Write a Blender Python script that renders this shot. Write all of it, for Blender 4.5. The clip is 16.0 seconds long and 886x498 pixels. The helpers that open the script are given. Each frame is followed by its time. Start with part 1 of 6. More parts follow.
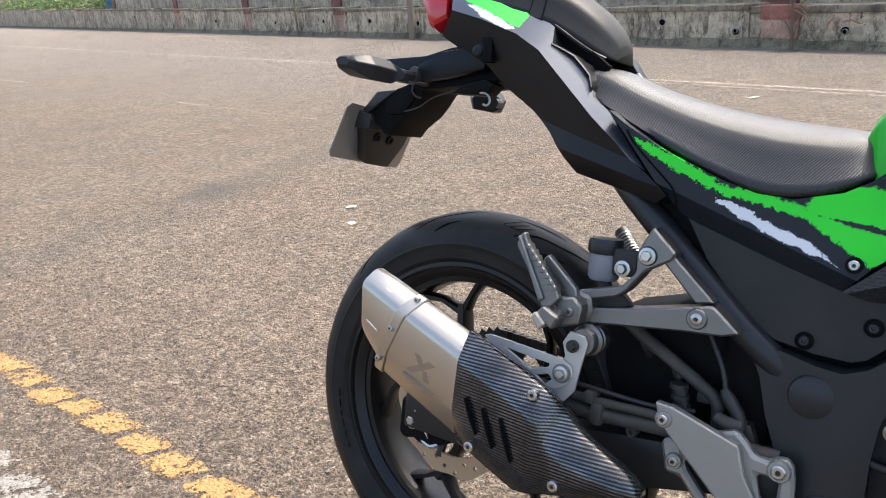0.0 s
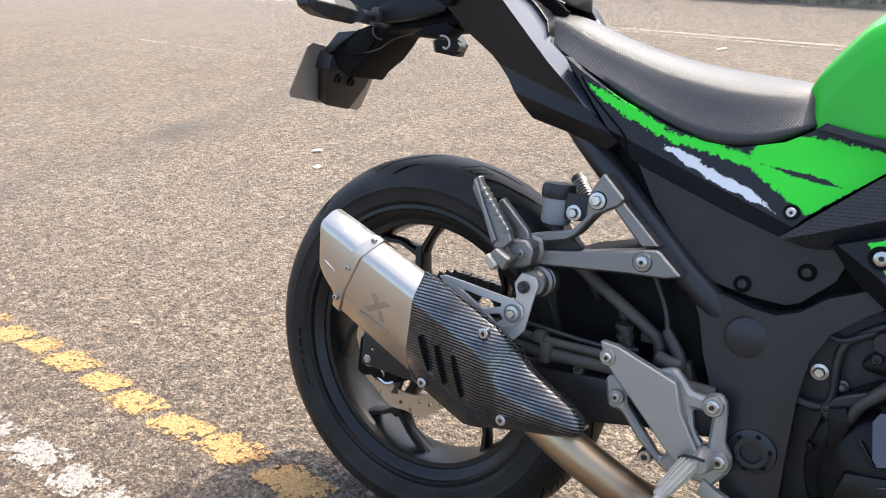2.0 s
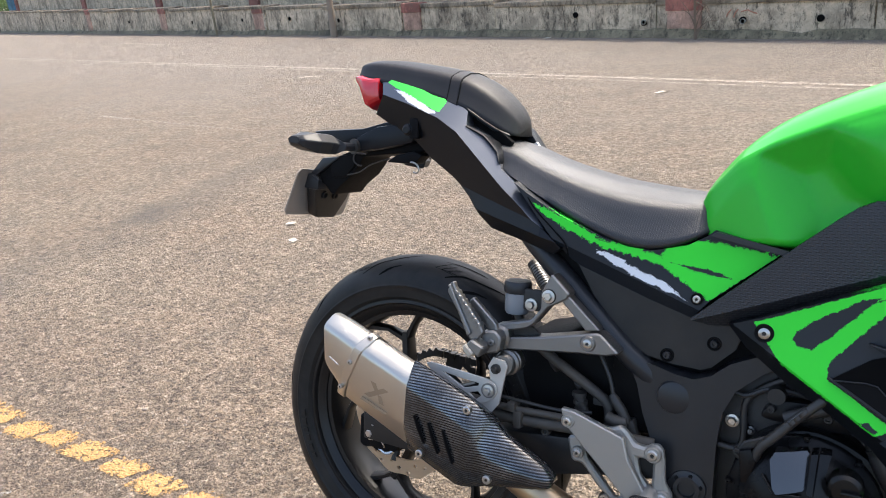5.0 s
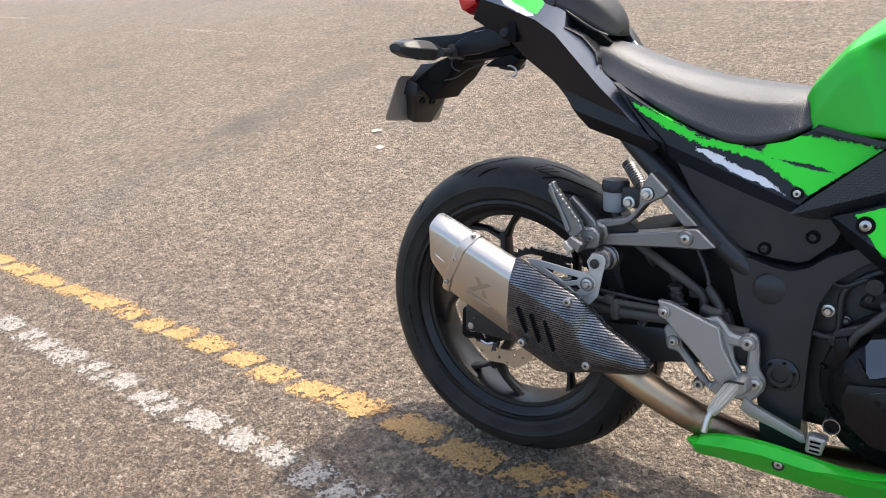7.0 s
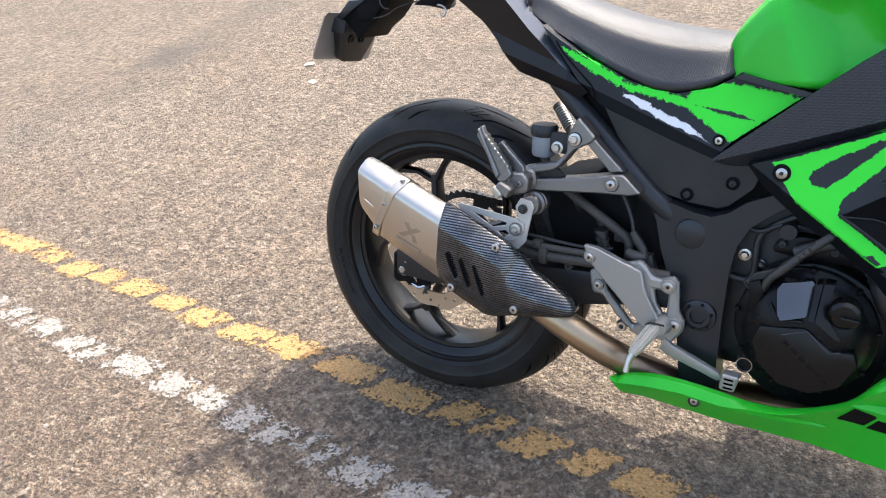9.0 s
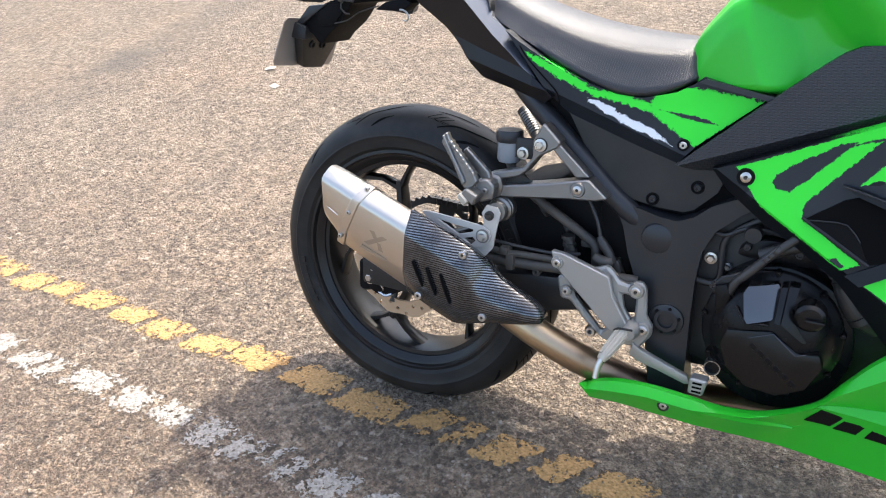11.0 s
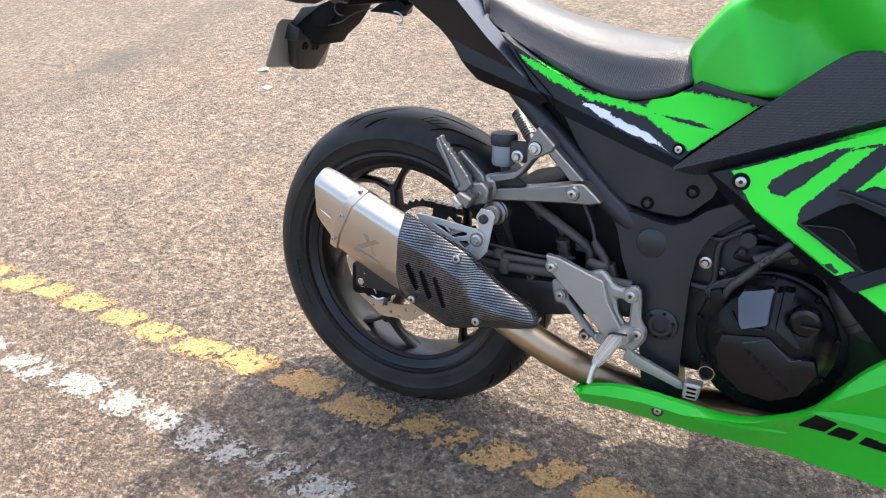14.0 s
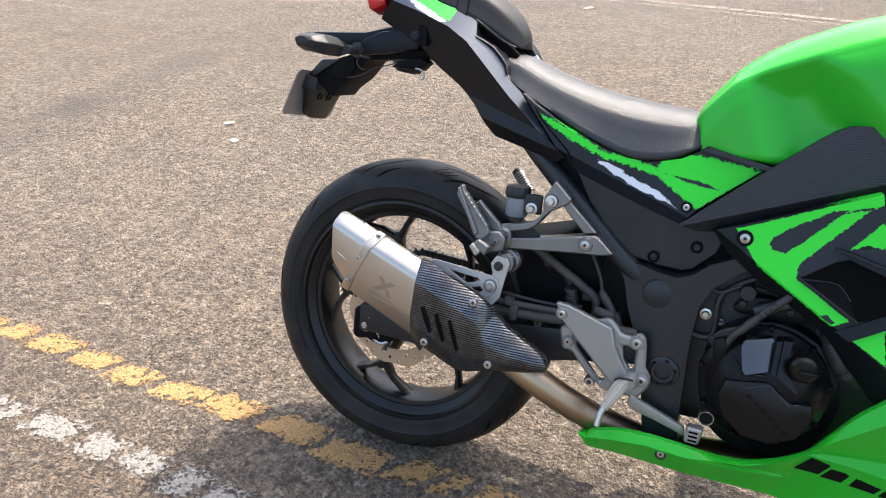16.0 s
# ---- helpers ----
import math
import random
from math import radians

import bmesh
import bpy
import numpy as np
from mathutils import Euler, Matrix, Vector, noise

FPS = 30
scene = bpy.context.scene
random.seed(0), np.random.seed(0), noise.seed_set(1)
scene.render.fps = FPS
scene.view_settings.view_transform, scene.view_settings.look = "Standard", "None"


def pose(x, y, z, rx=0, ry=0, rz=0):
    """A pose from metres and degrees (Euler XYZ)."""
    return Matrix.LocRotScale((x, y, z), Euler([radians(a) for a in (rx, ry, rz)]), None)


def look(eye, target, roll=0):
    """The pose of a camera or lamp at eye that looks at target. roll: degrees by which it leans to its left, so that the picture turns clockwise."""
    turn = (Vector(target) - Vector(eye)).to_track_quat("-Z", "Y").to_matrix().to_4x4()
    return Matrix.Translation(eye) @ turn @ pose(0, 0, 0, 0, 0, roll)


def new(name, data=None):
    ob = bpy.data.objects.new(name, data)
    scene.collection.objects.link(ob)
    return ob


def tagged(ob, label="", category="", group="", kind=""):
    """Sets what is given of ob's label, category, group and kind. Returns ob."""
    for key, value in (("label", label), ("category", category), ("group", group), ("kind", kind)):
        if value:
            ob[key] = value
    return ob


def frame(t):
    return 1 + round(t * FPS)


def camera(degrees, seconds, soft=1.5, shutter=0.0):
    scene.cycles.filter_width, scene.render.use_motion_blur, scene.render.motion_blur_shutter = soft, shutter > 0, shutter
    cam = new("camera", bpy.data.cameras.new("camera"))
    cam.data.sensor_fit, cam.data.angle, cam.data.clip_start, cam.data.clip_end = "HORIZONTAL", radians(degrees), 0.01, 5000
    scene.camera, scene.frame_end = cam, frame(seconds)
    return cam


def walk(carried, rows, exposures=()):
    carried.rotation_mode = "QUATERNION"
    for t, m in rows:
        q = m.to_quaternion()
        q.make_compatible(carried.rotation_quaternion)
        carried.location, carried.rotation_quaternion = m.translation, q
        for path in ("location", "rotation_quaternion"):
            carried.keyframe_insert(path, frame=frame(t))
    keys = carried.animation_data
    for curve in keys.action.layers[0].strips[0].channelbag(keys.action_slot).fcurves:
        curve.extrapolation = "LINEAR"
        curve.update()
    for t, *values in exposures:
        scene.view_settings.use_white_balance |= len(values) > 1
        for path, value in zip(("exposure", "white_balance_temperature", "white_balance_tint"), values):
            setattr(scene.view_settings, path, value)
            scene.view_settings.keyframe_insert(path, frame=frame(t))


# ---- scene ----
cam = camera(60.78, 16.0, 1.05)
PATH = [
    (0, (0.6201, -0.8332, 0.9568), (-0.4215, 0.5780, 0.3437), -4.20),
    (0.5, (0.6390, -0.8362, 0.9531), (-0.3452, 0.5830, 0.2685), -2.50),
    (1, (0.6478, -0.8389, 0.9484), (-0.2965, 0.5850, 0.2192), -1.40),
    (1.5, (0.6485, -0.8406, 0.9512), (-0.2999, 0.5728, 0.2062), -2.50),
    (2, (0.6464, -0.8404, 0.9559), (-0.3119, 0.5704, 0.2183), -2.50),
    (2.5, (0.6511, -0.8397, 0.9670), (-0.3092, 0.5981, 0.2880), -2.20),
    (3, (0.6474, -0.8351, 0.9754), (-0.3115, 0.6210, 0.3326), -2.30),
    (3.2, (0.6468, -0.8333, 0.9782), (-0.3040, 0.6247, 0.3298), -2.40),
    (5.3, (0.7397, -1.0448, 1.1398), (-0.1649, 0.4332, 0.4727), -6.51),
    (5.4, (0.7405, -1.0640, 1.1391), (-0.2090, 0.3600, 0.4134), -7.74),
    (5.5, (0.7426, -1.0865, 1.1380), (-0.2753, 0.2630, 0.3674), -8.61),
    (6, (0.7555, -1.0956, 1.1512), (-0.2901, 0.2212, 0.3616), -9.01),
    (6.5, (0.7325, -1.0776, 1.1553), (-0.3030, 0.2487, 0.3678), -9.66),
    (7, (0.7306, -1.0758, 1.1544), (-0.2997, 0.2223, 0.3128), -9.69),
    (7.5, (0.7427, -1.0614, 1.1640), (-0.2143, 0.2669, 0.2861), -7.30),
    (8, (0.7341, -1.0596, 1.1630), (-0.1988, 0.2488, 0.2313), -7.60),
    (8.5, (0.7432, -1.0602, 1.1667), (-0.1641, 0.2456, 0.2062), -7.60),
    (9, (0.7397, -1.0506, 1.1667), (-0.1396, 0.2437, 0.1654), -7.90),
    (9.5, (0.7396, -1.0447, 1.1640), (-0.1068, 0.2783, 0.1728), -6.80),
    (10, (0.7359, -1.0401, 1.1640), (-0.0794, 0.3091, 0.1821), -6.60),
    (10.2, (0.7319, -1.0346, 1.1657), (-0.0804, 0.3067, 0.1705), -7.02),
    (12.3, (0.7290, -1.0324, 1.1673), (-0.0652, 0.3061, 0.1517), -6.99),
    (12.5, (0.7287, -1.0339, 1.1649), (-0.0573, 0.3082, 0.1477), -6.80),
    (13, (0.7292, -1.0327, 1.1658), (-0.0638, 0.3069, 0.1505), -6.90),
    (13.5, (0.7270, -1.0266, 1.1667), (-0.0621, 0.3213, 0.1607), -7.00),
    (14, (0.7241, -1.0266, 1.1649), (-0.0685, 0.3199, 0.1598), -6.70),
    (14.5, (0.7241, -1.0266, 1.1649), (-0.0541, 0.3183, 0.1449), -6.30),
    (15, (0.7149, -1.0231, 1.1612), (-0.0601, 0.3240, 0.1440), -6.10),
    (15.5, (0.6842, -1.0501, 1.1593), (-0.1125, 0.3376, 0.2155), -4.20),
    (16, (0.6106, -1.1520, 1.1658), (-0.0465, 0.3517, 0.2945), -1.00),
]
walk(cam, [(t, look(eye, target, roll)) for t, eye, target, roll in PATH], [(0.0, 1.54), (0.6, 1.70), (1.5, 1.83), (3.0, 1.84), (5.5, 1.61), (7.0, 1.63), (8.0, 1.81), (9.0, 1.97), (12.5, 2.05), (15.0, 2.05), (15.5, 1.93), (16.0, 1.75)])

# ---- light ----
SUN = Vector((0.23, 0.60, 1.0)).normalized()
world = bpy.data.worlds.new("sky")
scene.world = world
world.use_nodes = True
wn = world.node_tree
sky = wn.nodes.new("ShaderNodeTexSky")
sky.sky_type, sky.sun_disc = "NISHITA", False
sky.sun_elevation, sky.sun_rotation = math.asin(SUN.z), math.atan2(SUN.x, SUN.y)
sky.air_density, sky.dust_density, sky.ozone_density = 1.0, 4.4, 0.3
wn.nodes["Background"].inputs["Strength"].default_value = 0.15
wn.links.new(sky.outputs["Color"], wn.nodes["Background"].inputs["Color"])
sun = new("sun", bpy.data.lights.new("sun", "SUN"))
sun.data.energy, sun.data.angle, sun.data.color = 2.05, radians(0.7), (1.0, 0.925, 0.81)
sun.matrix_world = look(SUN * 20, (0, 0, 0))


# ---- materials ----
class Nodes:
    """A small helper to write node trees."""

    def __init__(self, name):
        self.mat = bpy.data.materials.new(name)
        self.mat.use_nodes = True
        self.t = self.mat.node_tree
        self.b = self.t.nodes["Principled BSDF"]
        self.out = self.t.nodes["Material Output"]

    def add(self, kind, **sockets):
        n = self.t.nodes.new(kind)
        for k, v in sockets.items():
            self.put(n.inputs[k.replace("_", " ")], v)
        return n

    def put(self, socket, v):
        if isinstance(v, bpy.types.NodeSocket):
            self.t.links.new(v, socket)
        else:
            socket.default_value = v

    def math(self, op, a, b=0.0, c=None):
        n = self.t.nodes.new("ShaderNodeMath")
        n.operation = op
        self.put(n.inputs[0], a)
        self.put(n.inputs[1], b)
        if c is not None:
            self.put(n.inputs[2], c)
        return n.outputs[0]

    def coord(self, which="Object"):
        return self.t.nodes.new("ShaderNodeTexCoord").outputs[which]

    def xyz(self, v):
        return self.add("ShaderNodeSeparateXYZ", Vector=v).outputs

    def noise(self, v, scale, detail=4.0, rough=0.6):
        return self.add("ShaderNodeTexNoise", Vector=v, Scale=scale, Detail=detail, Roughness=rough).outputs["Fac"]

    def voronoi(self, v, scale, feature="F1"):
        n = self.add("ShaderNodeTexVoronoi", Vector=v, Scale=scale)
        n.feature = feature
        return n.outputs

    def ramp(self, f, *stops):
        n = self.t.nodes.new("ShaderNodeValToRGB")
        self.put(n.inputs[0], f)
        e = n.color_ramp.elements
        while len(e) < len(stops):
            e.new(0.5)
        for s, (p, c) in zip(e, stops):
            s.position, s.color = p, (c, c, c, 1) if isinstance(c, float) else (*c, 1)
        return n.outputs["Color"]

    def mix(self, f, a, b, blend="MIX"):
        n = self.t.nodes.new("ShaderNodeMix")
        n.data_type, n.blend_type = "RGBA", blend
        self.put(n.inputs[0], f)
        for s, v in ((n.inputs[6], a), (n.inputs[7], b)):
            self.put(s, (*v, 1) if isinstance(v, tuple) and len(v) == 3 else v)
        return n.outputs[2]

    def bump(self, h, strength, distance, normal=None):
        n = self.add("ShaderNodeBump", Height=h, Strength=strength, Distance=distance)
        if normal is not None:
            self.put(n.inputs["Normal"], normal)
        return n.outputs[0]

    def set(self, **sockets):
        for k, v in sockets.items():
            s = self.b.inputs[k.replace("_", " ")]
            self.put(s, (*v, 1) if isinstance(v, tuple) and len(v) == 3 else v)
        return self


def plain(name, colour, rough, metal=0.0, grain=900.0, relief=0.15, dust=0.12, coat=0.0, dustcol=(0.28, 0.23, 0.17), spec=0.5):
    """A surface with fine grain, uneven gloss and a little dust."""
    n = Nodes(name)
    p = n.coord()
    big, fine = n.noise(p, 14.0), n.noise(p, grain, 2.0)
    c = n.mix(n.math("MULTIPLY", n.ramp(big, (0.35, 0.0), (0.75, 1.0)), dust), tuple(colour), dustcol)
    r = n.math("ADD", rough - 0.06, n.math("MULTIPLY", big, 0.14))
    return n.set(Base_Color=c, Roughness=r, Metallic=metal, Coat_Weight=coat, Coat_Roughness=0.08, Specular_IOR_Level=spec, Normal=n.bump(fine, relief, 0.0006)).mat


def halfplanes(n, x, z, poly):
    """Signed distance to the inside of a convex outline, given anticlockwise in (x, z)."""
    d = None
    for (x0, z0), (x1, z1) in zip(poly, poly[1:] + poly[:1]):
        k = math.hypot(x1 - x0, z1 - z0)
        a, b = -(z1 - z0) / k, (x1 - x0) / k
        e = n.math("ADD", n.math("MULTIPLY", x, a), n.math("MULTIPLY_ADD", z, b, -(a * x0 + b * z0)))
        d = e if d is None else n.math("MINIMUM", d, e)
    return d


def ccw(poly):
    s = sum(x0 * z1 - x1 * z0 for (x0, z0), (x1, z1) in zip(poly, poly[1:] + poly[:1]))
    return list(poly) if s > 0 else list(poly)[::-1]


def livery(name, base, layers, rough=0.4, relief=0.12, grain=900.0, spec=0.20, coat=0.05, base_metal=0.0):
    """Painted panel: each layer is a colour, convex outlines in (x, z) and the raggedness of its edge in metres."""
    n = Nodes(name)
    p = n.coord()
    x, _, z = n.xyz(p)
    col = n.mix(n.math("MULTIPLY", n.ramp(n.noise(p, 11.0), (0.4, 0.0), (0.8, 1.0)), 0.006), base, (0.25, 0.22, 0.18))
    jag = n.math("SUBTRACT", n.noise(p, 110.0, 5.0, 0.85), 0.5)
    metal = base_metal
    for colour, outlines, ragged in layers:
        d = None
        for o in outlines:
            e = halfplanes(n, x, z, ccw(o))
            d = e if d is None else n.math("MAXIMUM", d, e)
        m = n.math("GREATER_THAN", n.math("MULTIPLY_ADD", jag, ragged * 4, d), 0.0)
        col = n.mix(m, col, colour)
        metal = n.math("MULTIPLY", metal, n.math("SUBTRACT", 1.0, m)) if base_metal else 0.0
    return n.set(Base_Color=col, Roughness=rough, Metallic=metal, Coat_Weight=coat, Coat_Roughness=0.2, Specular_IOR_Level=spec, Normal=n.bump(n.noise(p, grain, 2.0), relief, 0.0005)).mat


GREEN = (0.042, 0.74, 0.045)
TANK_GREEN = (0.020, 0.43, 0.020)
WHITE = (0.74, 0.755, 0.775)
BLACK = (0.0050, 0.0060, 0.0080)
DECAL = (0.022, 0.0248, 0.030)

M_PLASTIC = plain("black_plastic", BLACK, 0.36, relief=0.25, dust=0.006, spec=0.24)
M_MATTE = plain("matt_black", (0.005, 0.005, 0.0055), 0.55, relief=0.35, dust=0.006, spec=0.08)
M_DIRTY = plain("dusty_black_metal", (0.009, 0.0088, 0.0085), 0.5, relief=0.4, dust=0.07)
M_FRAME = plain("frame_paint", (0.0155, 0.017, 0.0195), 0.36, relief=0.12, dust=0.012, spec=0.42)
M_ENGINE = plain("engine_black", (0.005, 0.005, 0.0056), 0.27, relief=0.12, dust=0.008, spec=0.16)
M_GLOSS = plain("gloss_black", (0.0050, 0.0050, 0.005), 0.24, relief=0.06, dust=0.006, spec=0.25)
M_LACQUER = plain("engine_lacquer", (0.007, 0.0072, 0.0076), 0.17, relief=0.04, coat=0.7, dust=0.012, spec=1.0)
M_COWL = plain("cowl_plastic", (0.0055, 0.0060, 0.0075), 0.34, relief=0.2, dust=0.003, spec=0.30)
M_WHEEL = plain("wheel_paint", (0.0065, 0.0067, 0.0072), 0.33, relief=0.08, dust=0.006, spec=0.34)
M_ALU = plain("cast_aluminium", (0.205, 0.203, 0.198), 0.34, 0.9, relief=0.5, grain=1400.0, dust=0.08)
M_PLATE = plain("satin_cast_plate", (0.32, 0.31, 0.285), 0.40, 0.55, relief=0.4, grain=1400.0, dust=0.08)
M_SHEET = plain("sheet_aluminium", (0.50, 0.485, 0.45), 0.42, 0.35, relief=0.3, grain=900.0, dust=0.10)
# Lighter than M_ALU: sun on the rider's peg put into the colour.
M_BRIGHT = plain("bright_aluminium", (0.42, 0.385, 0.315), 0.40, 0.35, relief=0.4, grain=700.0, dust=0.08)
M_ZINC = plain("zinc_steel", (0.52, 0.51, 0.49), 0.28, 1.0, relief=0.2, dust=0.1)
M_DISC = plain("disc_steel", (0.47, 0.315, 0.185), 0.50, 0.2, relief=0.2, dust=0.25)
# Near-black for solids that stand in for shade inside holes, slots and grooves.
M_HOLE = Nodes("dark_hole").set(Base_Color=(0.003, 0.003, 0.003), Roughness=0.9, Specular_IOR_Level=0.1).mat
M_RED = plain("red_lens", (0.55, 0.012, 0.02), 0.15, coat=0.6, dust=0.02)
M_CLEAR = plain("milky_plastic", (0.25, 0.27, 0.29), 0.3, dust=0.15)
M_PIPE_END = plain("grey_pipe", (0.24, 0.25, 0.22), 0.5, dust=0.2)
M_POD = plain("signal_plastic", (0.020, 0.021, 0.023), 0.44, relief=0.2, dust=0.02, spec=0.28)
M_HOSE = plain("dusty_hose", (0.040, 0.036, 0.031), 0.62, relief=0.5, dust=0.22)
M_ARM = plain("swingarm_paint", (0.0140, 0.0143, 0.0148), 0.42, relief=0.2, dust=0.05, spec=0.36)
M_RUBBER = plain("grey_rubber", (0.018, 0.0175, 0.017), 0.45, dust=0.08)


def tank_paint():
    n = Nodes("green_paint")
    p = n.coord()
    c = n.mix(n.math("MULTIPLY", n.noise(p, 9.0), 0.10), TANK_GREEN, (0.05, 0.40, 0.06))
    return n.set(Base_Color=c, Roughness=0.34, Specular_IOR_Level=0.28, Coat_Weight=0.2, Coat_Roughness=0.10, Normal=n.bump(n.noise(p, 600.0, 2.0), 0.05, 0.0004)).mat


def seat_vinyl(name, dark, light, spec, grain, rough=0.32):
    n = Nodes(name)
    p = n.coord()
    x, y, z = n.xyz(p)
    across = n.math("SUBTRACT", z, n.math("ABSOLUTE", y))
    a = n.math("SINE", n.math("MULTIPLY", n.math("ADD", x, n.math("MULTIPLY", across, 0.5)), 2150.0))
    b = n.math("SINE", n.math("MULTIPLY", n.math("SUBTRACT", across, n.math("MULTIPLY", x, 0.5)), 1800.0))
    weave = n.math("MULTIPLY_ADD", n.math("MULTIPLY", a, b), 0.5, 0.5)
    c = n.mix(n.ramp(n.noise(p, 10.0), (0.4, 0.0), (0.8, 1.0)), dark, light)
    c = n.mix(n.math("MULTIPLY", weave, 0.34), c, tuple(k * 0.3 for k in dark))
    return n.set(Base_Color=c, Roughness=n.math("MULTIPLY_ADD", n.noise(p, 25.0), 0.12, rough), Normal=n.bump(weave, grain, 0.0008), Specular_IOR_Level=spec).mat


def tyre_rubber():
    n = Nodes("tyre_rubber")
    p = n.coord()
    x, y, z = n.xyz(p)
    r = n.math("SQRT", n.math("ADD", n.math("MULTIPLY", x, x), n.math("MULTIPLY", z, z)))
    rings = n.math("SINE", n.math("MULTIPLY", r, 1500.0))
    c = n.mix(n.ramp(n.noise(p, 7.0, 6.0), (0.42, 0.0), (0.72, 1.0)), (0.0090, 0.0090, 0.0088), (0.030, 0.0275, 0.024))
    h = n.math("ADD", n.noise(p, 500.0, 2.0), n.math("MULTIPLY", rings, 0.06))
    return n.set(Base_Color=c, Roughness=0.50, Specular_IOR_Level=0.24, Normal=n.bump(h, 0.22, 0.0006)).mat


def brushed(name, colour, rough, along):
    """Brushed sheet: grain stretched along a direction of the part."""
    n = Nodes(name)
    m = n.add("ShaderNodeMapping", Vector=n.coord())
    m.inputs["Rotation"].default_value = (0, along, 0)
    m.inputs["Scale"].default_value = (12.0, 500.0, 500.0)
    g = n.noise(m.outputs[0], 1.0, 3.0)
    big = n.noise(n.coord(), 16.0, 5.0)
    c = n.mix(big, colour, tuple(k * 0.82 for k in colour))
    r = n.math("ADD", rough - 0.1, n.math("MULTIPLY", big, 0.2))
    return n.set(Base_Color=c, Roughness=r, Metallic=1.0, Normal=n.bump(g, 0.25, 0.0004)).mat


def header_steel():
    n = Nodes("heat_tinted_steel")
    p = n.coord()
    x = n.xyz(p)[0]
    tint = n.ramp(n.math("ADD", n.math("MULTIPLY_ADD", x, 4.0, -1.1), n.math("MULTIPLY", n.noise(p, 20.0), 0.4)), (0.0, (0.48, 0.40, 0.28)), (0.35, (0.44, 0.34, 0.22)), (0.7, (0.33, 0.24, 0.16)), (1.0, (0.16, 0.11, 0.08)))
    return n.set(Base_Color=tint, Roughness=n.math("ADD", 0.26, n.math("MULTIPLY", n.noise(p, 35.0), 0.2)), Metallic=0.95, Normal=n.bump(n.noise(p, 400.0), 0.1, 0.0004)).mat


def carbon_twill(tilt):
    """Woven twill: two thread directions under clear lacquer."""
    n = Nodes("carbon_twill")
    m = n.add("ShaderNodeMapping", Vector=n.coord())
    m.inputs["Rotation"].default_value = (0, tilt, 0)
    x, y, z = n.xyz(m.outputs[0])
    wrap = n.add("ShaderNodeAttribute")
    wrap.attribute_name = "weave"
    s = n.math("ADD", n.math("MULTIPLY", wrap.outputs["Fac"], 1500.0), n.math("ADD", n.math("MULTIPLY", y, 250.0), n.math("MULTIPLY", x, 78.0)))
    warp = n.math("SINE", s)
    weft = n.math("SINE", n.math("ADD", n.math("MULTIPLY", x, 2500.0), n.math("MULTIPLY", s, 0.5)))
    w = n.math("ADD", n.math("MULTIPLY", warp, 0.78), n.math("MULTIPLY", weft, 0.22))
    thread = n.ramp(n.math("MULTIPLY_ADD", w, 0.5, 0.5), (0.44, 0.0), (0.82, 1.0))
    dull = n.ramp(n.noise(n.coord(), 22.0, 3.0), (0.40, 0.45), (0.62, 1.0))
    c = n.mix(n.math("MULTIPLY", thread, dull), (0.0040, 0.0042, 0.0046), (0.225, 0.235, 0.247))
    return n.set(Base_Color=c, Roughness=0.27, Metallic=n.math("MULTIPLY", thread, 0.85), Coat_Weight=0.40, Coat_Roughness=0.07, Specular_IOR_Level=0.25, Normal=n.bump(n.noise(n.coord(), 45.0, 2.0), 0.12, 0.002)).mat


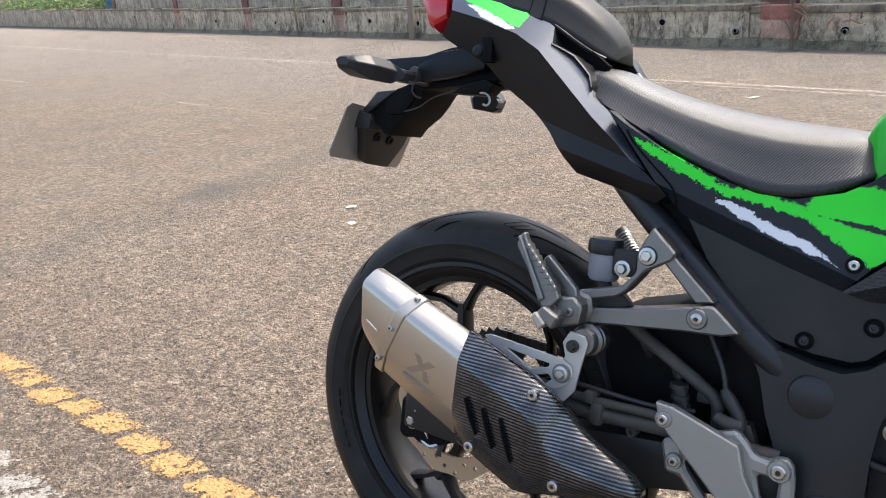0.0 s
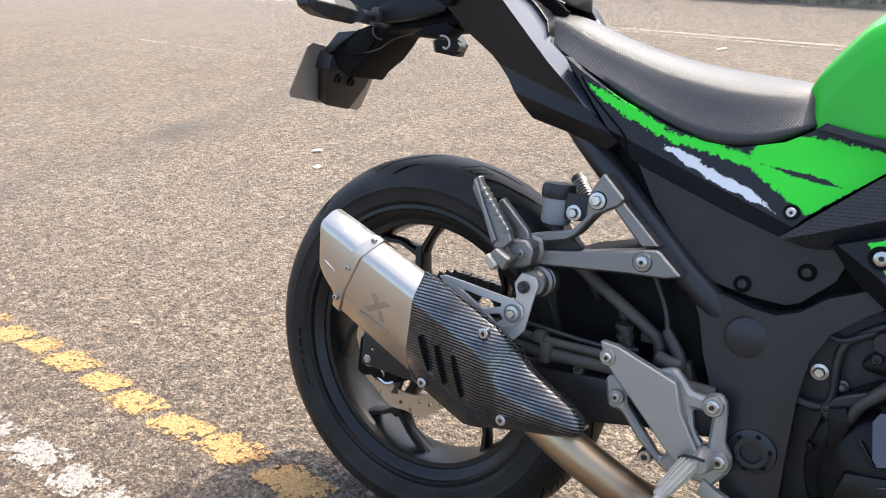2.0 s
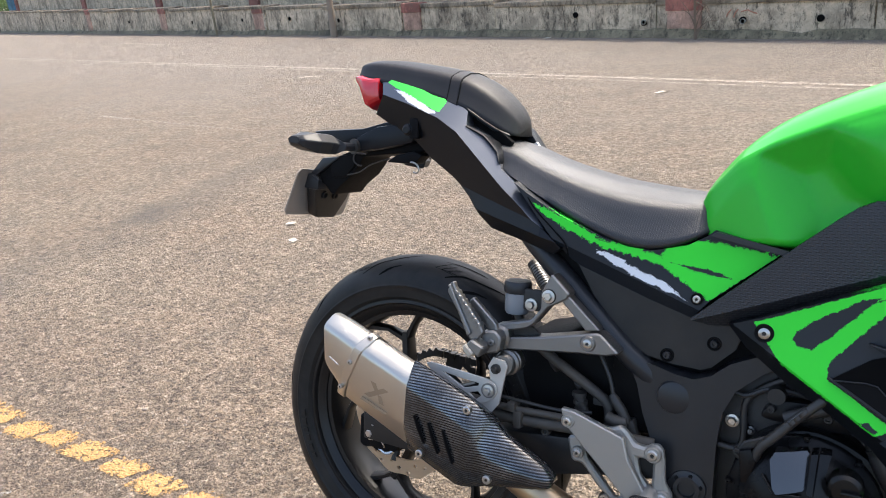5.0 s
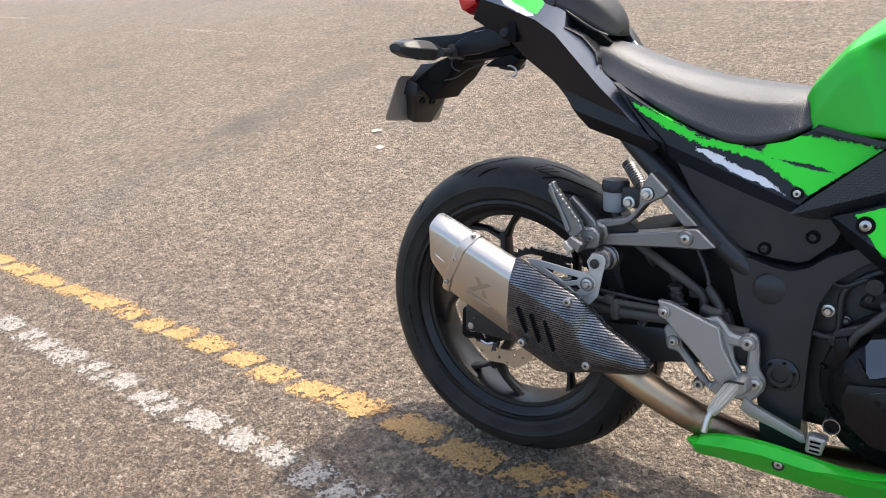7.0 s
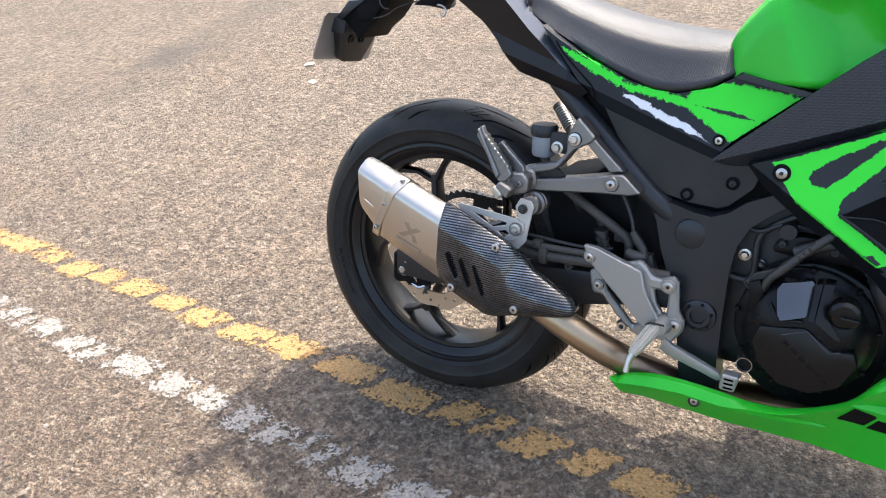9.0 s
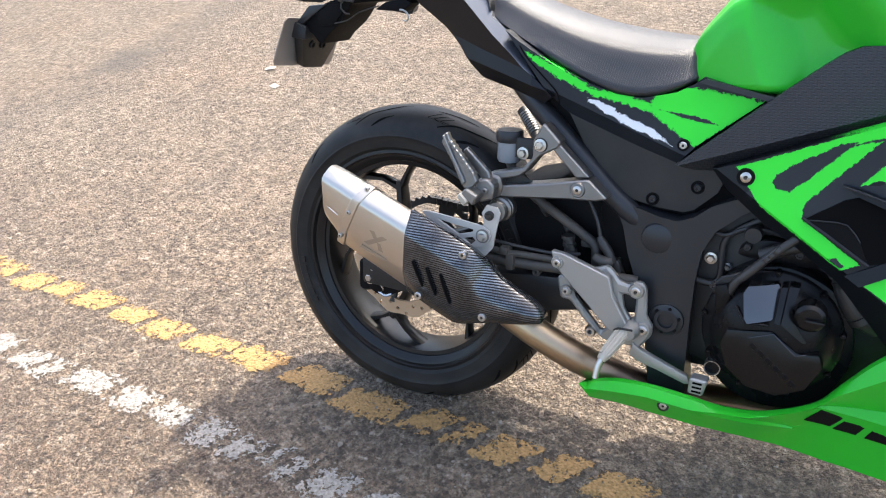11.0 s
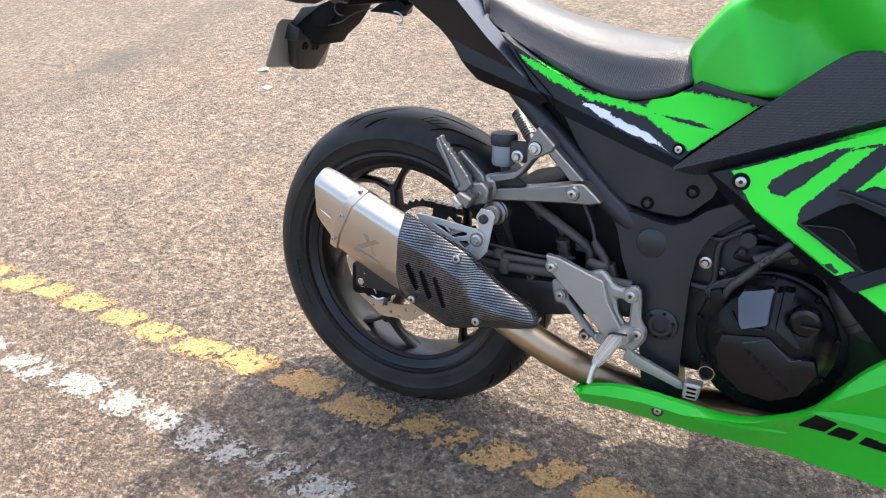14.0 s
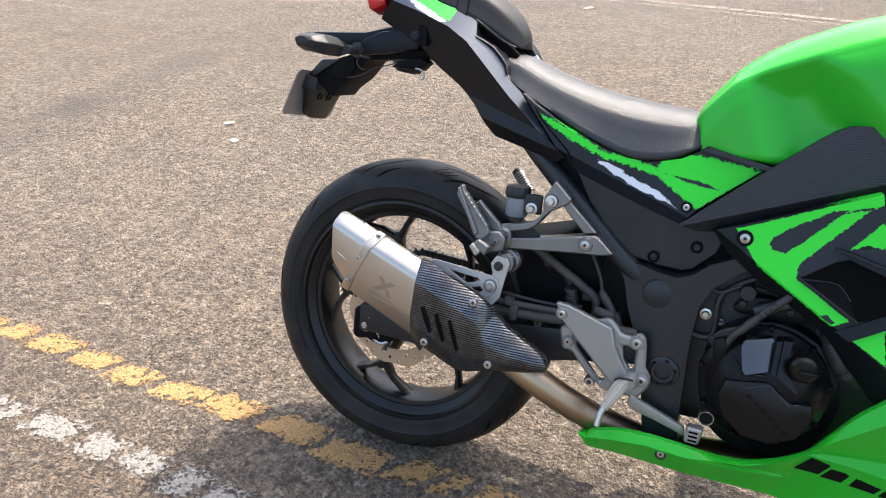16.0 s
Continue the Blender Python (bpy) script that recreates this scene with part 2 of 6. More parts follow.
def asphalt():
    """Old asphalt with bared, dusty stones of several sizes and browned patches."""
    n = Nodes("worn_asphalt")
    p = n.coord()
    wob = n.add("ShaderNodeTexNoise", Vector=p, Scale=60.0, Detail=3.0)
    q = n.add("ShaderNodeVectorMath", Vector=p)
    q.operation = "MULTIPLY_ADD"
    n.put(q.inputs[0], wob.outputs["Color"])
    q.inputs[1].default_value = (0.012, 0.012, 0.0)
    n.put(q.inputs[2], p)
    w = q.outputs[0]
    v1, v2 = n.voronoi(w, 118.0), n.voronoi(w, 250.0)
    tone, tone2 = n.xyz(v1["Color"])[0], n.xyz(v2["Color"])[1]
    t = n.math("ADD", n.math("MULTIPLY", tone, 0.55), n.math("MULTIPLY", tone2, 0.45))
    stone = n.ramp(t, (0.10, (0.122, 0.100, 0.077)), (0.32, (0.217, 0.182, 0.142)), (0.65, (0.289, 0.245, 0.194)), (0.92, (0.426, 0.373, 0.304)))
    patch = n.ramp(n.noise(p, 1.1, 6.0, 0.62), (0.38, 0.0), (0.68, 1.0))
    patch2 = n.ramp(n.noise(p, 3.5, 6.0, 0.7), (0.42, 0.0), (0.66, 1.0))
    c = n.mix(n.math("MULTIPLY", patch, 0.5), stone, (0.255, 0.184, 0.130))
    c = n.mix(n.math("MULTIPLY", patch2, 0.48), c, (0.103, 0.094, 0.083))
    # browner and darker towards low y
    near_brown = n.add("ShaderNodeMapRange", Value=n.math("ADD", n.xyz(p)[1], n.math("MULTIPLY", n.noise(p, 2.0, 4.0), 0.5)))
    for k, val in (("From Min", 0.85), ("From Max", -0.25), ("To Min", 0.0), ("To Max", 0.72)):
        near_brown.inputs[k].default_value = val
    c = n.mix(near_brown.outputs[0], c, (0.144, 0.098, 0.068))
    spot = n.voronoi(w, 38.0)
    fleck = n.math("LESS_THAN", n.math("ADD", spot["Distance"], n.math("MULTIPLY", n.xyz(spot["Color"])[2], 0.55)), 0.30)
    c = n.mix(n.math("MULTIPLY", fleck, 0.7), c, (0.034, 0.028, 0.024))
    chip = n.math("LESS_THAN", n.math("ADD", n.voronoi(w, 61.0)["Distance"], n.math("MULTIPLY", n.xyz(n.voronoi(w, 61.0)["Color"])[0], 0.7)), 0.25)
    c = n.mix(n.math("MULTIPLY", chip, 0.38), c, (0.350, 0.314, 0.261))
    pit = n.ramp(n.noise(p, 125.0, 5.0, 0.75), (0.37, 0.0), (0.49, 1.0))
    c = n.mix(n.math("MULTIPLY", n.math("SUBTRACT", 1.0, pit), 0.74), c, (0.046, 0.038, 0.030))
    pit2 = n.ramp(n.noise(p, 46.0, 4.0, 0.8), (0.375, 0.0), (0.44, 1.0))
    c = n.mix(n.math("MULTIPLY", n.math("SUBTRACT", 1.0, pit2), 0.72), c, (0.046, 0.036, 0.028))
    c = n.mix(n.ramp(n.noise(p, 70.0, 4.0, 0.8), (0.58, 0.0), (0.66, 0.26)), c, (0.426, 0.385, 0.324))
    blotch = n.ramp(n.noise(p, 26.0, 5.0, 0.7), (0.38, 0.0), (0.55, 1.0))
    c = n.mix(n.math("MULTIPLY", n.math("SUBTRACT", 1.0, blotch), 0.38), c, (0.080, 0.064, 0.049))
    # coarse speckle that still tells at a distance, a patched dark strip, and the dust's tint
    speck = n.noise(p, 36.0, 5.0, 0.75)
    c = n.mix(n.ramp(speck, (0.385, 0.72), (0.460, 0.0)), c, (0.066, 0.054, 0.043))
    c = n.mix(n.ramp(speck, (0.545, 0.0), (0.62, 0.42)), c, (0.44, 0.395, 0.335))
    clod = n.noise(p, 13.0, 5.0, 0.8)
    c = n.mix(n.ramp(clod, (0.38, 0.36), (0.50, 0.0)), c, (0.090, 0.076, 0.061))
    c = n.mix(n.ramp(clod, (0.54, 0.0), (0.64, 0.30)), c, (0.40, 0.345, 0.285))
    broad = n.noise(p, 0.42, 4.0, 0.6)
    c = n.mix(n.ramp(broad, (0.36, 0.30), (0.54, 0.0)), c, (0.130, 0.110, 0.090))
    px, py, _ = n.xyz(p)
    wave = n.math("MULTIPLY_ADD", n.noise(p, 2.6, 4.0, 0.7), 0.55, -0.27)
    for line, reach in (([(-2.72, 1.40), (-2.52, 1.52), (-2.66, 1.84), (-2.92, 1.74)], 0.75), ([(-2.75, 0.30), (-2.35, 0.30), (-2.62, 2.9), (-3.02, 2.9)], 0.28)):
        inside = n.math("ADD", halfplanes(n, px, py, ccw(line)), n.math("MULTIPLY", wave, 0.55))
        f = n.ramp(n.math("MULTIPLY_ADD", inside, 3.0, 0.35), (0.2, 0.0), (0.7, reach))
        c = n.mix(f, c, (0.098, 0.090, 0.082))
    # greyer towards high y
    far_grey = n.ramp(n.math("MULTIPLY_ADD", n.noise(p, 0.35, 3.0), 0.5, n.math("MULTIPLY", py, 0.1)), (0.55, 0.0), (0.95, 0.46))
    c = n.mix(far_grey, c, (0.216, 0.204, 0.197))
    c = n.mix(1.0, c, (1.135, 1.075, 0.985), "MULTIPLY")
    v3 = n.voronoi(w, 64.0)
    h = n.math("ADD", n.math("MULTIPLY", v1["Distance"], -1.1), n.math("MULTIPLY", v2["Distance"], -0.6))
    h = n.math("ADD", h, n.math("MULTIPLY", v3["Distance"], -1.5))
    h = n.math("ADD", h, n.math("MULTIPLY", tone, 0.7))
    h = n.math("ADD", n.math("ADD", h, n.math("MULTIPLY", pit, 0.9)), n.math("MULTIPLY", pit2, 1.2))
    return n.set(Base_Color=c, Roughness=0.9, Normal=n.bump(h, 0.95, 0.0085)).mat


def road_paint(name, colour, worn):
    """Worn paint: thin and speckled, gone where the stones have shed it."""
    n = Nodes(name)
    p = n.coord()
    a, b, f = n.noise(p, 62.0, 4.0, 0.65), n.noise(p, 14.0, 3.0), n.noise(p, 165.0, 3.0, 0.6)
    d = n.math("ADD", n.math("ADD", n.math("MULTIPLY", a, 0.52), n.math("MULTIPLY", b, 0.16)), n.math("MULTIPLY", f, 0.32))
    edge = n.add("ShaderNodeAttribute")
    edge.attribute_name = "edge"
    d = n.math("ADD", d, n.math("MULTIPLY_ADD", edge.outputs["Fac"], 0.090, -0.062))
    keep = n.ramp(d, (worn - 0.016, 0.0), (worn + 0.012, 0.95))
    c = n.mix(n.ramp(n.noise(p, 150.0, 4.0), (0.35, 0.0), (0.65, 1.0)), colour, tuple(k * 0.66 for k in colour))
    grit = n.voronoi(p, 150.0)["Distance"]
    n.set(Base_Color=c, Roughness=0.8, Normal=n.bump(n.math("ADD", n.math("MULTIPLY", grit, -1.0), f), 0.8, 0.004))
    mix = n.t.nodes.new("ShaderNodeMixShader")
    clear = n.t.nodes.new("ShaderNodeBsdfTransparent")
    n.put(mix.inputs[0], keep)
    n.put(mix.inputs[1], clear.outputs[0])
    n.put(mix.inputs[2], n.b.outputs[0])
    n.put(n.out.inputs["Surface"], mix.outputs[0])
    return n.mat


def stones():
    """Loose grit, each chip of its own tone."""
    n = Nodes("loose_stone")
    tone = n.t.nodes.new("ShaderNodeNewGeometry").outputs["Random Per Island"]
    c = n.ramp(tone, (0.0, (0.075, 0.062, 0.050)), (0.45, (0.16, 0.130, 0.102)), (0.85, (0.21, 0.175, 0.138)), (1.0, (0.26, 0.225, 0.185)))
    return n.set(Base_Color=c, Roughness=0.88, Normal=n.bump(n.noise(n.coord(), 300.0), 0.6, 0.001)).mat


def concrete(name, light, dark, streak=1.0):
    """Old concrete: soot in blotches and runs, pale scuffs, rough grain."""
    n = Nodes(name)
    p = n.coord()
    m = n.add("ShaderNodeMapping", Vector=p)
    m.inputs["Scale"].default_value = (2.2, 2.2, 1.1)
    run = n.ramp(n.noise(m.outputs[0], 1.5, 8.0, 0.75), (0.50, 0.0), (0.66, 1.0))
    blot = n.ramp(n.noise(p, 2.4, 9.0, 0.75), (0.44, 0.0), (0.58, 1.0))
    fine = n.ramp(n.noise(p, 14.0, 6.0, 0.7), (0.40, 0.0), (0.60, 1.0))
    c = n.mix(n.math("MULTIPLY", fine, 0.4), light, tuple(k * 0.5 for k in light))
    c = n.mix(n.math("MULTIPLY", blot, 0.72), c, tuple(k * 0.36 for k in light))
    c = n.mix(n.math("MULTIPLY", run, 0.85 * streak), c, dark)
    soot = n.add("ShaderNodeMapping", Vector=p)
    soot.inputs["Scale"].default_value = (7.0, 7.0, 2.2)
    c = n.mix(n.ramp(n.noise(soot.outputs[0], 1.6, 9.0, 0.8), (0.53, 0.0), (0.60, 0.75 * streak)), c, dark)
    c = n.mix(n.ramp(n.noise(p, 5.0, 10.0, 0.85), (0.58, 0.0), (0.63, 0.55)), c, tuple(min(0.75, k * 1.25) for k in light))
    c = n.mix(n.ramp(n.noise(p, 34.0, 4.0, 0.8), (0.58, 0.0), (0.64, 0.7)), c, dark)
    return n.set(Base_Color=c, Roughness=0.9, Normal=n.bump(n.noise(p, 22.0, 8.0, 0.7), 0.7, 0.02)).mat


M_GREEN, M_TYRE = tank_paint(), tyre_rubber()
M_SEAT = seat_vinyl("seat_vinyl", (0.018, 0.0185, 0.0205), (0.028, 0.0285, 0.031), 0.60, 0.46, 0.34)
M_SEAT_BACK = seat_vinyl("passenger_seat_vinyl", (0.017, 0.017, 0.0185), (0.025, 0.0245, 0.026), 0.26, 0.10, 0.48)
M_STEEL = brushed("brushed_steel", (0.60, 0.555, 0.485), 0.37, radians(22))
M_CAP = brushed("brushed_cap", (0.62, 0.575, 0.505), 0.36, radians(22))
M_ETCH = brushed("etched_steel", (0.43, 0.38, 0.31), 0.5, radians(22))
M_PIPE, M_CARBON = header_steel(), carbon_twill(radians(3))
M_GROUND = asphalt()
M_YELLOW = road_paint("yellow_road_paint", (0.445, 0.258, 0.094), 0.468)
M_WHITE = road_paint("white_road_paint", (0.305, 0.280, 0.245), 0.476)
M_FADED = road_paint("faded_road_paint", (0.47, 0.41, 0.34), 0.505)
M_WALL = concrete("stained_concrete", (0.66, 0.54, 0.385), (0.052, 0.043, 0.030), 1.12)
M_WALL_UP = concrete("painted_concrete", (0.74, 0.61, 0.44), (0.13, 0.105, 0.07))
M_POST = concrete("faded_red_paint", (0.42, 0.17, 0.13), (0.14, 0.09, 0.07), 0.9)
M_SOOT = concrete("sooty_ledge", (0.36, 0.295, 0.21), (0.035, 0.029, 0.021))
M_PINK = concrete("pink_worn_paint", (0.60, 0.38, 0.28), (0.18, 0.12, 0.085), 0.6)
M_BLUE = concrete("faded_blue_paint", (0.06, 0.20, 0.30), (0.05, 0.08, 0.10), 0.6)
M_ORANGE = plain("orange_spray", (0.44, 0.19, 0.12), 0.8)
M_BASE = concrete("mossy_footing", (0.26, 0.22, 0.14), (0.030, 0.028, 0.018))
M_STONE = stones()
M_PALE = plain("white_film", WHITE, 0.4)
M_PAPER = plain("pale_litter", (0.46, 0.41, 0.33), 0.8)
M_WOOD = plain("weathered_post", (0.24, 0.19, 0.14), 0.8, relief=0.6)
M_TWIG = plain("dry_twig", (0.16, 0.115, 0.08), 0.85, relief=0.6)
M_LEAF = plain("leaf", (0.07, 0.14, 0.025), 0.5)
M_BARK = plain("bark", (0.12, 0.09, 0.06), 0.9, relief=0.8)

COVER = livery("side_cover_livery", (0.017, 0.020, 0.025), [
    (GREEN, [[(0.256, 0.458), (0.272, 0.433), (0.296, 0.418), (0.335, 0.399), (0.39, 0.376), (0.40, 0.392), (0.33, 0.418)],
             [(0.335, 0.418), (0.335, 0.399), (0.3946, 0.3785), (0.475, 0.3600), (0.51, 0.395), (0.42, 0.39)],
             [(0.470, 0.3635), (0.5435, 0.3140), (0.64, 0.390), (0.600, 0.3945), (0.572, 0.3995), (0.538, 0.4005), (0.48, 0.40)]], 0.0062),
    (DECAL, [[(0.4966, 0.3640), (0.5352, 0.3612), (0.5600, 0.3560), (0.5730, 0.3500), (0.5447, 0.3520), (0.5195, 0.3575)]], 0.0030),
    (WHITE, [[(0.375, 0.3745), (0.3956, 0.3705), (0.418, 0.3620), (0.418, 0.3482), (0.3967, 0.3584), (0.3753, 0.3695)],
             [(0.410, 0.3622), (0.4369, 0.3520), (0.4807, 0.3355), (0.4946, 0.3262), (0.5077, 0.3145), (0.4726, 0.3262), (0.4455, 0.3361), (0.410, 0.3520)]], 0.0042)])
FAIRING = livery("fairing_livery", (0.007, 0.008, 0.010), [
    (GREEN, [[(0.61, 0.297), (0.716, 0.273), (0.706, 0.239), (0.696, 0.219), (0.65, 0.245), (0.629, 0.272)],
             [(0.788, 0.191), (0.765, 0.177), (0.65, 0.245), (0.662, 0.266)],
             [(0.61, 0.297), (0.719, 0.253), (0.808, 0.322), (0.796, 0.386)],
             [(0.791, 0.167), (0.833, 0.198), (0.845, 0.138)]], 0.0022),
    (DECAL, [[(0.66, 0.284), (0.663, 0.292), (0.684, 0.312), (0.738, 0.348), (0.757, 0.354), (0.723, 0.314), (0.699, 0.287), (0.685, 0.274), (0.668, 0.275)],
             [(0.738, 0.348), (0.77, 0.358), (0.839, 0.396), (0.843, 0.379), (0.786, 0.36), (0.76, 0.34), (0.723, 0.314)],
             [(0.707, 0.251), (0.706, 0.261), (0.719, 0.278), (0.745, 0.31), (0.781, 0.357), (0.817, 0.38), (0.805, 0.341), (0.77, 0.297), (0.757, 0.279)],
             [(0.707, 0.239), (0.706, 0.254), (0.77, 0.297), (0.811, 0.307), (0.858, 0.307), (0.876, 0.224), (0.798, 0.192)]], 0.0030),
    (DECAL, [[(0.748, 0.190), (0.766, 0.181), (0.771, 0.185), (0.756, 0.195)], [(0.628, 0.262), (0.636, 0.250), (0.640, 0.256), (0.632, 0.268)]], 0.0035),
    (GREEN, [[(0.77, 0.297), (0.785, 0.315), (0.804, 0.343), (0.844, 0.372), (0.858, 0.307), (0.811, 0.307), (0.788, 0.296)]], 0.0030)], rough=0.36)
# Lifted bluish base: sky sheen on the upper facet put into the colour.
TAIL = livery("tail_livery", (0.085, 0.095, 0.115), [
    (GREEN, [[(-0.076, 0.650), (-0.050, 0.636), (0.0555, 0.590), (0.0745, 0.5825), (0.0815, 0.609)]], 0.0022),
    ((0.52, 0.54, 0.58), [[(-0.026, 0.6215), (-0.009, 0.6195), (0.034, 0.600), (0.069, 0.581), (0.057, 0.580), (0.013, 0.598)]], 0.0028)], rough=0.36, spec=0.5, coat=0.5, base_metal=0.75)


# ---- building helpers ----
def part(name, bm, material, parent, label="", sharp=38):
    """Link a bmesh as one mesh object under a thing or under a part."""
    me = bpy.data.meshes.new(name)
    bmesh.ops.recalc_face_normals(bm, faces=bm.faces[:])
    bm.to_mesh(me)
    bm.free()
    me.materials.append(material)
    me.shade_smooth()
    me.set_sharp_from_angle(angle=radians(sharp))
    ob = new(name, me)
    ob.parent = parent
    if label:
        ob["label"] = label
    return ob


def mirrored(ob, parent):
    """The same part on the other side of the machine."""
    me = ob.data.copy()
    me.transform(Matrix.Diagonal((1, -1, 1, 1)))
    me.flip_normals()
    twin = new(ob.name.split(".")[0], me)
    twin.parent = parent
    return twin


def curve(pts, closed=True, k=6):
    """A Catmull-Rom curve through points of any size."""
    pts, out = [Vector(p) for p in pts], []
    n = len(pts)
    for i in range(n if closed else n - 1):
        a, b, c, d = (pts[(i + j) % n] if closed else pts[min(max(i + j, 0), n - 1)] for j in (-1, 0, 1, 2))
        for s in range(k):
            t = s / k
            out.append(0.5 * ((2 * b) + (c - a) * t + (2 * a - 5 * b + 4 * c - d) * t * t + (3 * b - a - 3 * c + d) * t ** 3))
    if not closed:
        out.append(pts[-1])
    return out


def bevel_sharp(bm, width, angle=30, segments=2):
    if width <= 0:
        return
    bm.normal_update()
    edges = [e for e in bm.edges if len(e.link_faces) == 2 and e.calc_face_angle(0) > radians(angle)]
    bmesh.ops.bevel(bm, geom=edges, offset=width, segments=segments, affect="EDGES", profile=0.6, clamp_overlap=True)


def prism(outline, y0, y1, bevel=0.0, holes=(), segments=2):
    """An outline in (x, z), with holes, drawn out from y0 to y1."""
    bm = bmesh.new()
    for loop in (outline, *holes):
        vs = [bm.verts.new((p[0], y0, p[1])) for p in loop]
        for a, b in zip(vs, vs[1:] + vs[:1]):
            bm.edges.new((a, b))
    bmesh.ops.triangle_fill(bm, edges=bm.edges[:], use_beauty=True)
    bmesh.ops.dissolve_limit(bm, angle_limit=radians(1), verts=bm.verts[:], edges=bm.edges[:]) if not holes else None
    ext = bmesh.ops.extrude_face_region(bm, geom=bm.faces[:])
    for v in ext["geom"]:
        if isinstance(v, bmesh.types.BMVert):
            v.co.y = y1
    bmesh.ops.recalc_face_normals(bm, faces=bm.faces[:])
    bevel_sharp(bm, bevel, segments=segments)
    return bm


def panel(outline, yf, depth, edge=0.004, cell=0.03, creases=()):
    """A shell over an outline in (x, z) whose outer side lies at y = yf(x, z), with rolled edges."""
    bm = bmesh.new()
    bm.faces.new([bm.verts.new((p[0], 0, p[1])) for p in outline])
    bmesh.ops.inset_region(bm, faces=bm.faces[:], thickness=edge, use_even_offset=True, use_boundary=True)
    xs, zs = [p[0] for p in outline], [p[1] for p in outline]
    for axis, lo, hi in ((0, min(xs), max(xs)), (2, min(zs), max(zs))):
        for i in range(1, int((hi - lo) / cell) + 1):
            co, no = Vector((0, 0, 0)), Vector((0, 0, 0))
            co[axis], no[axis] = lo + i * cell, 1
            bmesh.ops.bisect_plane(bm, geom=bm.verts[:] + bm.edges[:] + bm.faces[:], plane_co=co, plane_no=no)
    for (x0, z0), (x1, z1) in creases:
        bmesh.ops.bisect_plane(bm, geom=bm.verts[:] + bm.edges[:] + bm.faces[:], plane_co=(x0, 0, z0), plane_no=(z0 - z1, 0, x1 - x0))
    rim = [e for e in bm.edges if e.is_boundary]
    border = {v for e in rim for v in e.verts}
    for v in bm.verts:
        v.co.y = yf(v.co.x, v.co.z) + (edge * 0.8 if v in border else 0)
    ext = bmesh.ops.extrude_edge_only(bm, edges=rim)
    back = [e for e in ext["geom"] if isinstance(e, bmesh.types.BMEdge) and e.is_boundary]
    for v in ext["geom"]:
        if isinstance(v, bmesh.types.BMVert):
            v.co.y += depth
    bmesh.ops.triangle_fill(bm, edges=back, use_beauty=True)
    return bm


def loft(rings, caps=True, closed=True):
    bm = bmesh.new()
    rows = [[bm.verts.new(p) for p in ring] for ring in rings]
    n = len(rows[0])
    for a, b in zip(rows, rows[1:]):
        for i in range(n if closed else n - 1):
            bm.faces.new((a[i], a[(i + 1) % n], b[(i + 1) % n], b[i]))
    if caps:
        bm.faces.new(rows[0])
        bm.faces.new(rows[-1][::-1])
    return bm


def hoop(x, w, z0, z1, p=2.6, n=28, flat=1.0):
    """A rounded section across the machine: half width w, from z0 up to z1."""
    out = []
    for i in range(n):
        a = math.tau * i / n
        c, s = math.cos(a), math.sin(a)
        y = w * math.copysign(abs(c) ** (2 / p), c)
        z = (z0 + z1) / 2 + (z1 - z0) / 2 * math.copysign(abs(s) ** (2 / (p if s < 0 else p * flat)), s)
        out.append((x, y, z))
    return out


def stations(rows, k=4):
    """Smoothly filled rows of numbers for hoops."""
    out = []
    n = len(rows)
    for i in range(n - 1):
        a, b, c, d = (rows[min(max(i + j, 0), n - 1)] for j in (-1, 0, 1, 2))
        for s in range(k):
            t = s / k
            out.append([0.5 * (2 * q + (r - p) * t + (2 * p - 5 * q + 4 * r - u) * t * t + (3 * q - p - 3 * r + u) * t ** 3) for p, q, r, u in zip(a, b, c, d)])
    out.append(list(rows[-1]))
    return out


def tube(pts, radius, n=12, k=5, smooth=True):
    """A round bar along points; radius may be a list, one for each point."""
    rad = radius if isinstance(radius, (list, tuple)) else [radius] * len(pts)
    rows = [(*p, r) for p, r in zip(pts, rad)]
    rows = stations(rows, k) if smooth else rows
    cs = [Vector(r[:3]) for r in rows]
    rings, side = [], None
    for i, c in enumerate(cs):
        d = (cs[min(i + 1, len(cs) - 1)] - cs[max(i - 1, 0)]).normalized()
        side = d.orthogonal().normalized() if side is None else (side - d * side.dot(d)).normalized()
        up = d.cross(side)
        rings.append([c + (side * math.cos(a) + up * math.sin(a)) * rows[i][3] for a in (math.tau * j / n for j in range(n))])
    return loft(rings)


def lathe(profile, centre=(0.0, 0.0), n=64, closed=False):
    """A profile of (radius, y) turned about a cross axle at (x, z)."""
    rings = []
    for i in range(n):
        a = math.tau * i / n
        rings.append([(centre[0] + r * math.cos(a), y, centre[1] + r * math.sin(a)) for r, y in profile])
    bm = bmesh.new()
    rows = [[bm.verts.new(p) for p in ring] for ring in rings]
    m = len(profile)
    for a, b in zip(rows, rows[1:] + rows[:1]):
        for i in range(m if closed else m - 1):
            bm.faces.new((a[i], a[(i + 1) % m], b[(i + 1) % m], b[i]))
    bmesh.ops.remove_doubles(bm, verts=bm.verts[:], dist=1e-5)
    return bm


def box(x0, x1, y0, y1, z0, z1, bevel=0.0):
    bm = bmesh.new()
    bmesh.ops.create_cube(bm, size=1)
    for v in bm.verts:
        v.co = Vector(((x0 + x1) / 2 + v.co.x * (x1 - x0), (y0 + y1) / 2 + v.co.y * (y1 - y0), (z0 + z1) / 2 + v.co.z * (z1 - z0)))
    bevel_sharp(bm, bevel)
    return bm


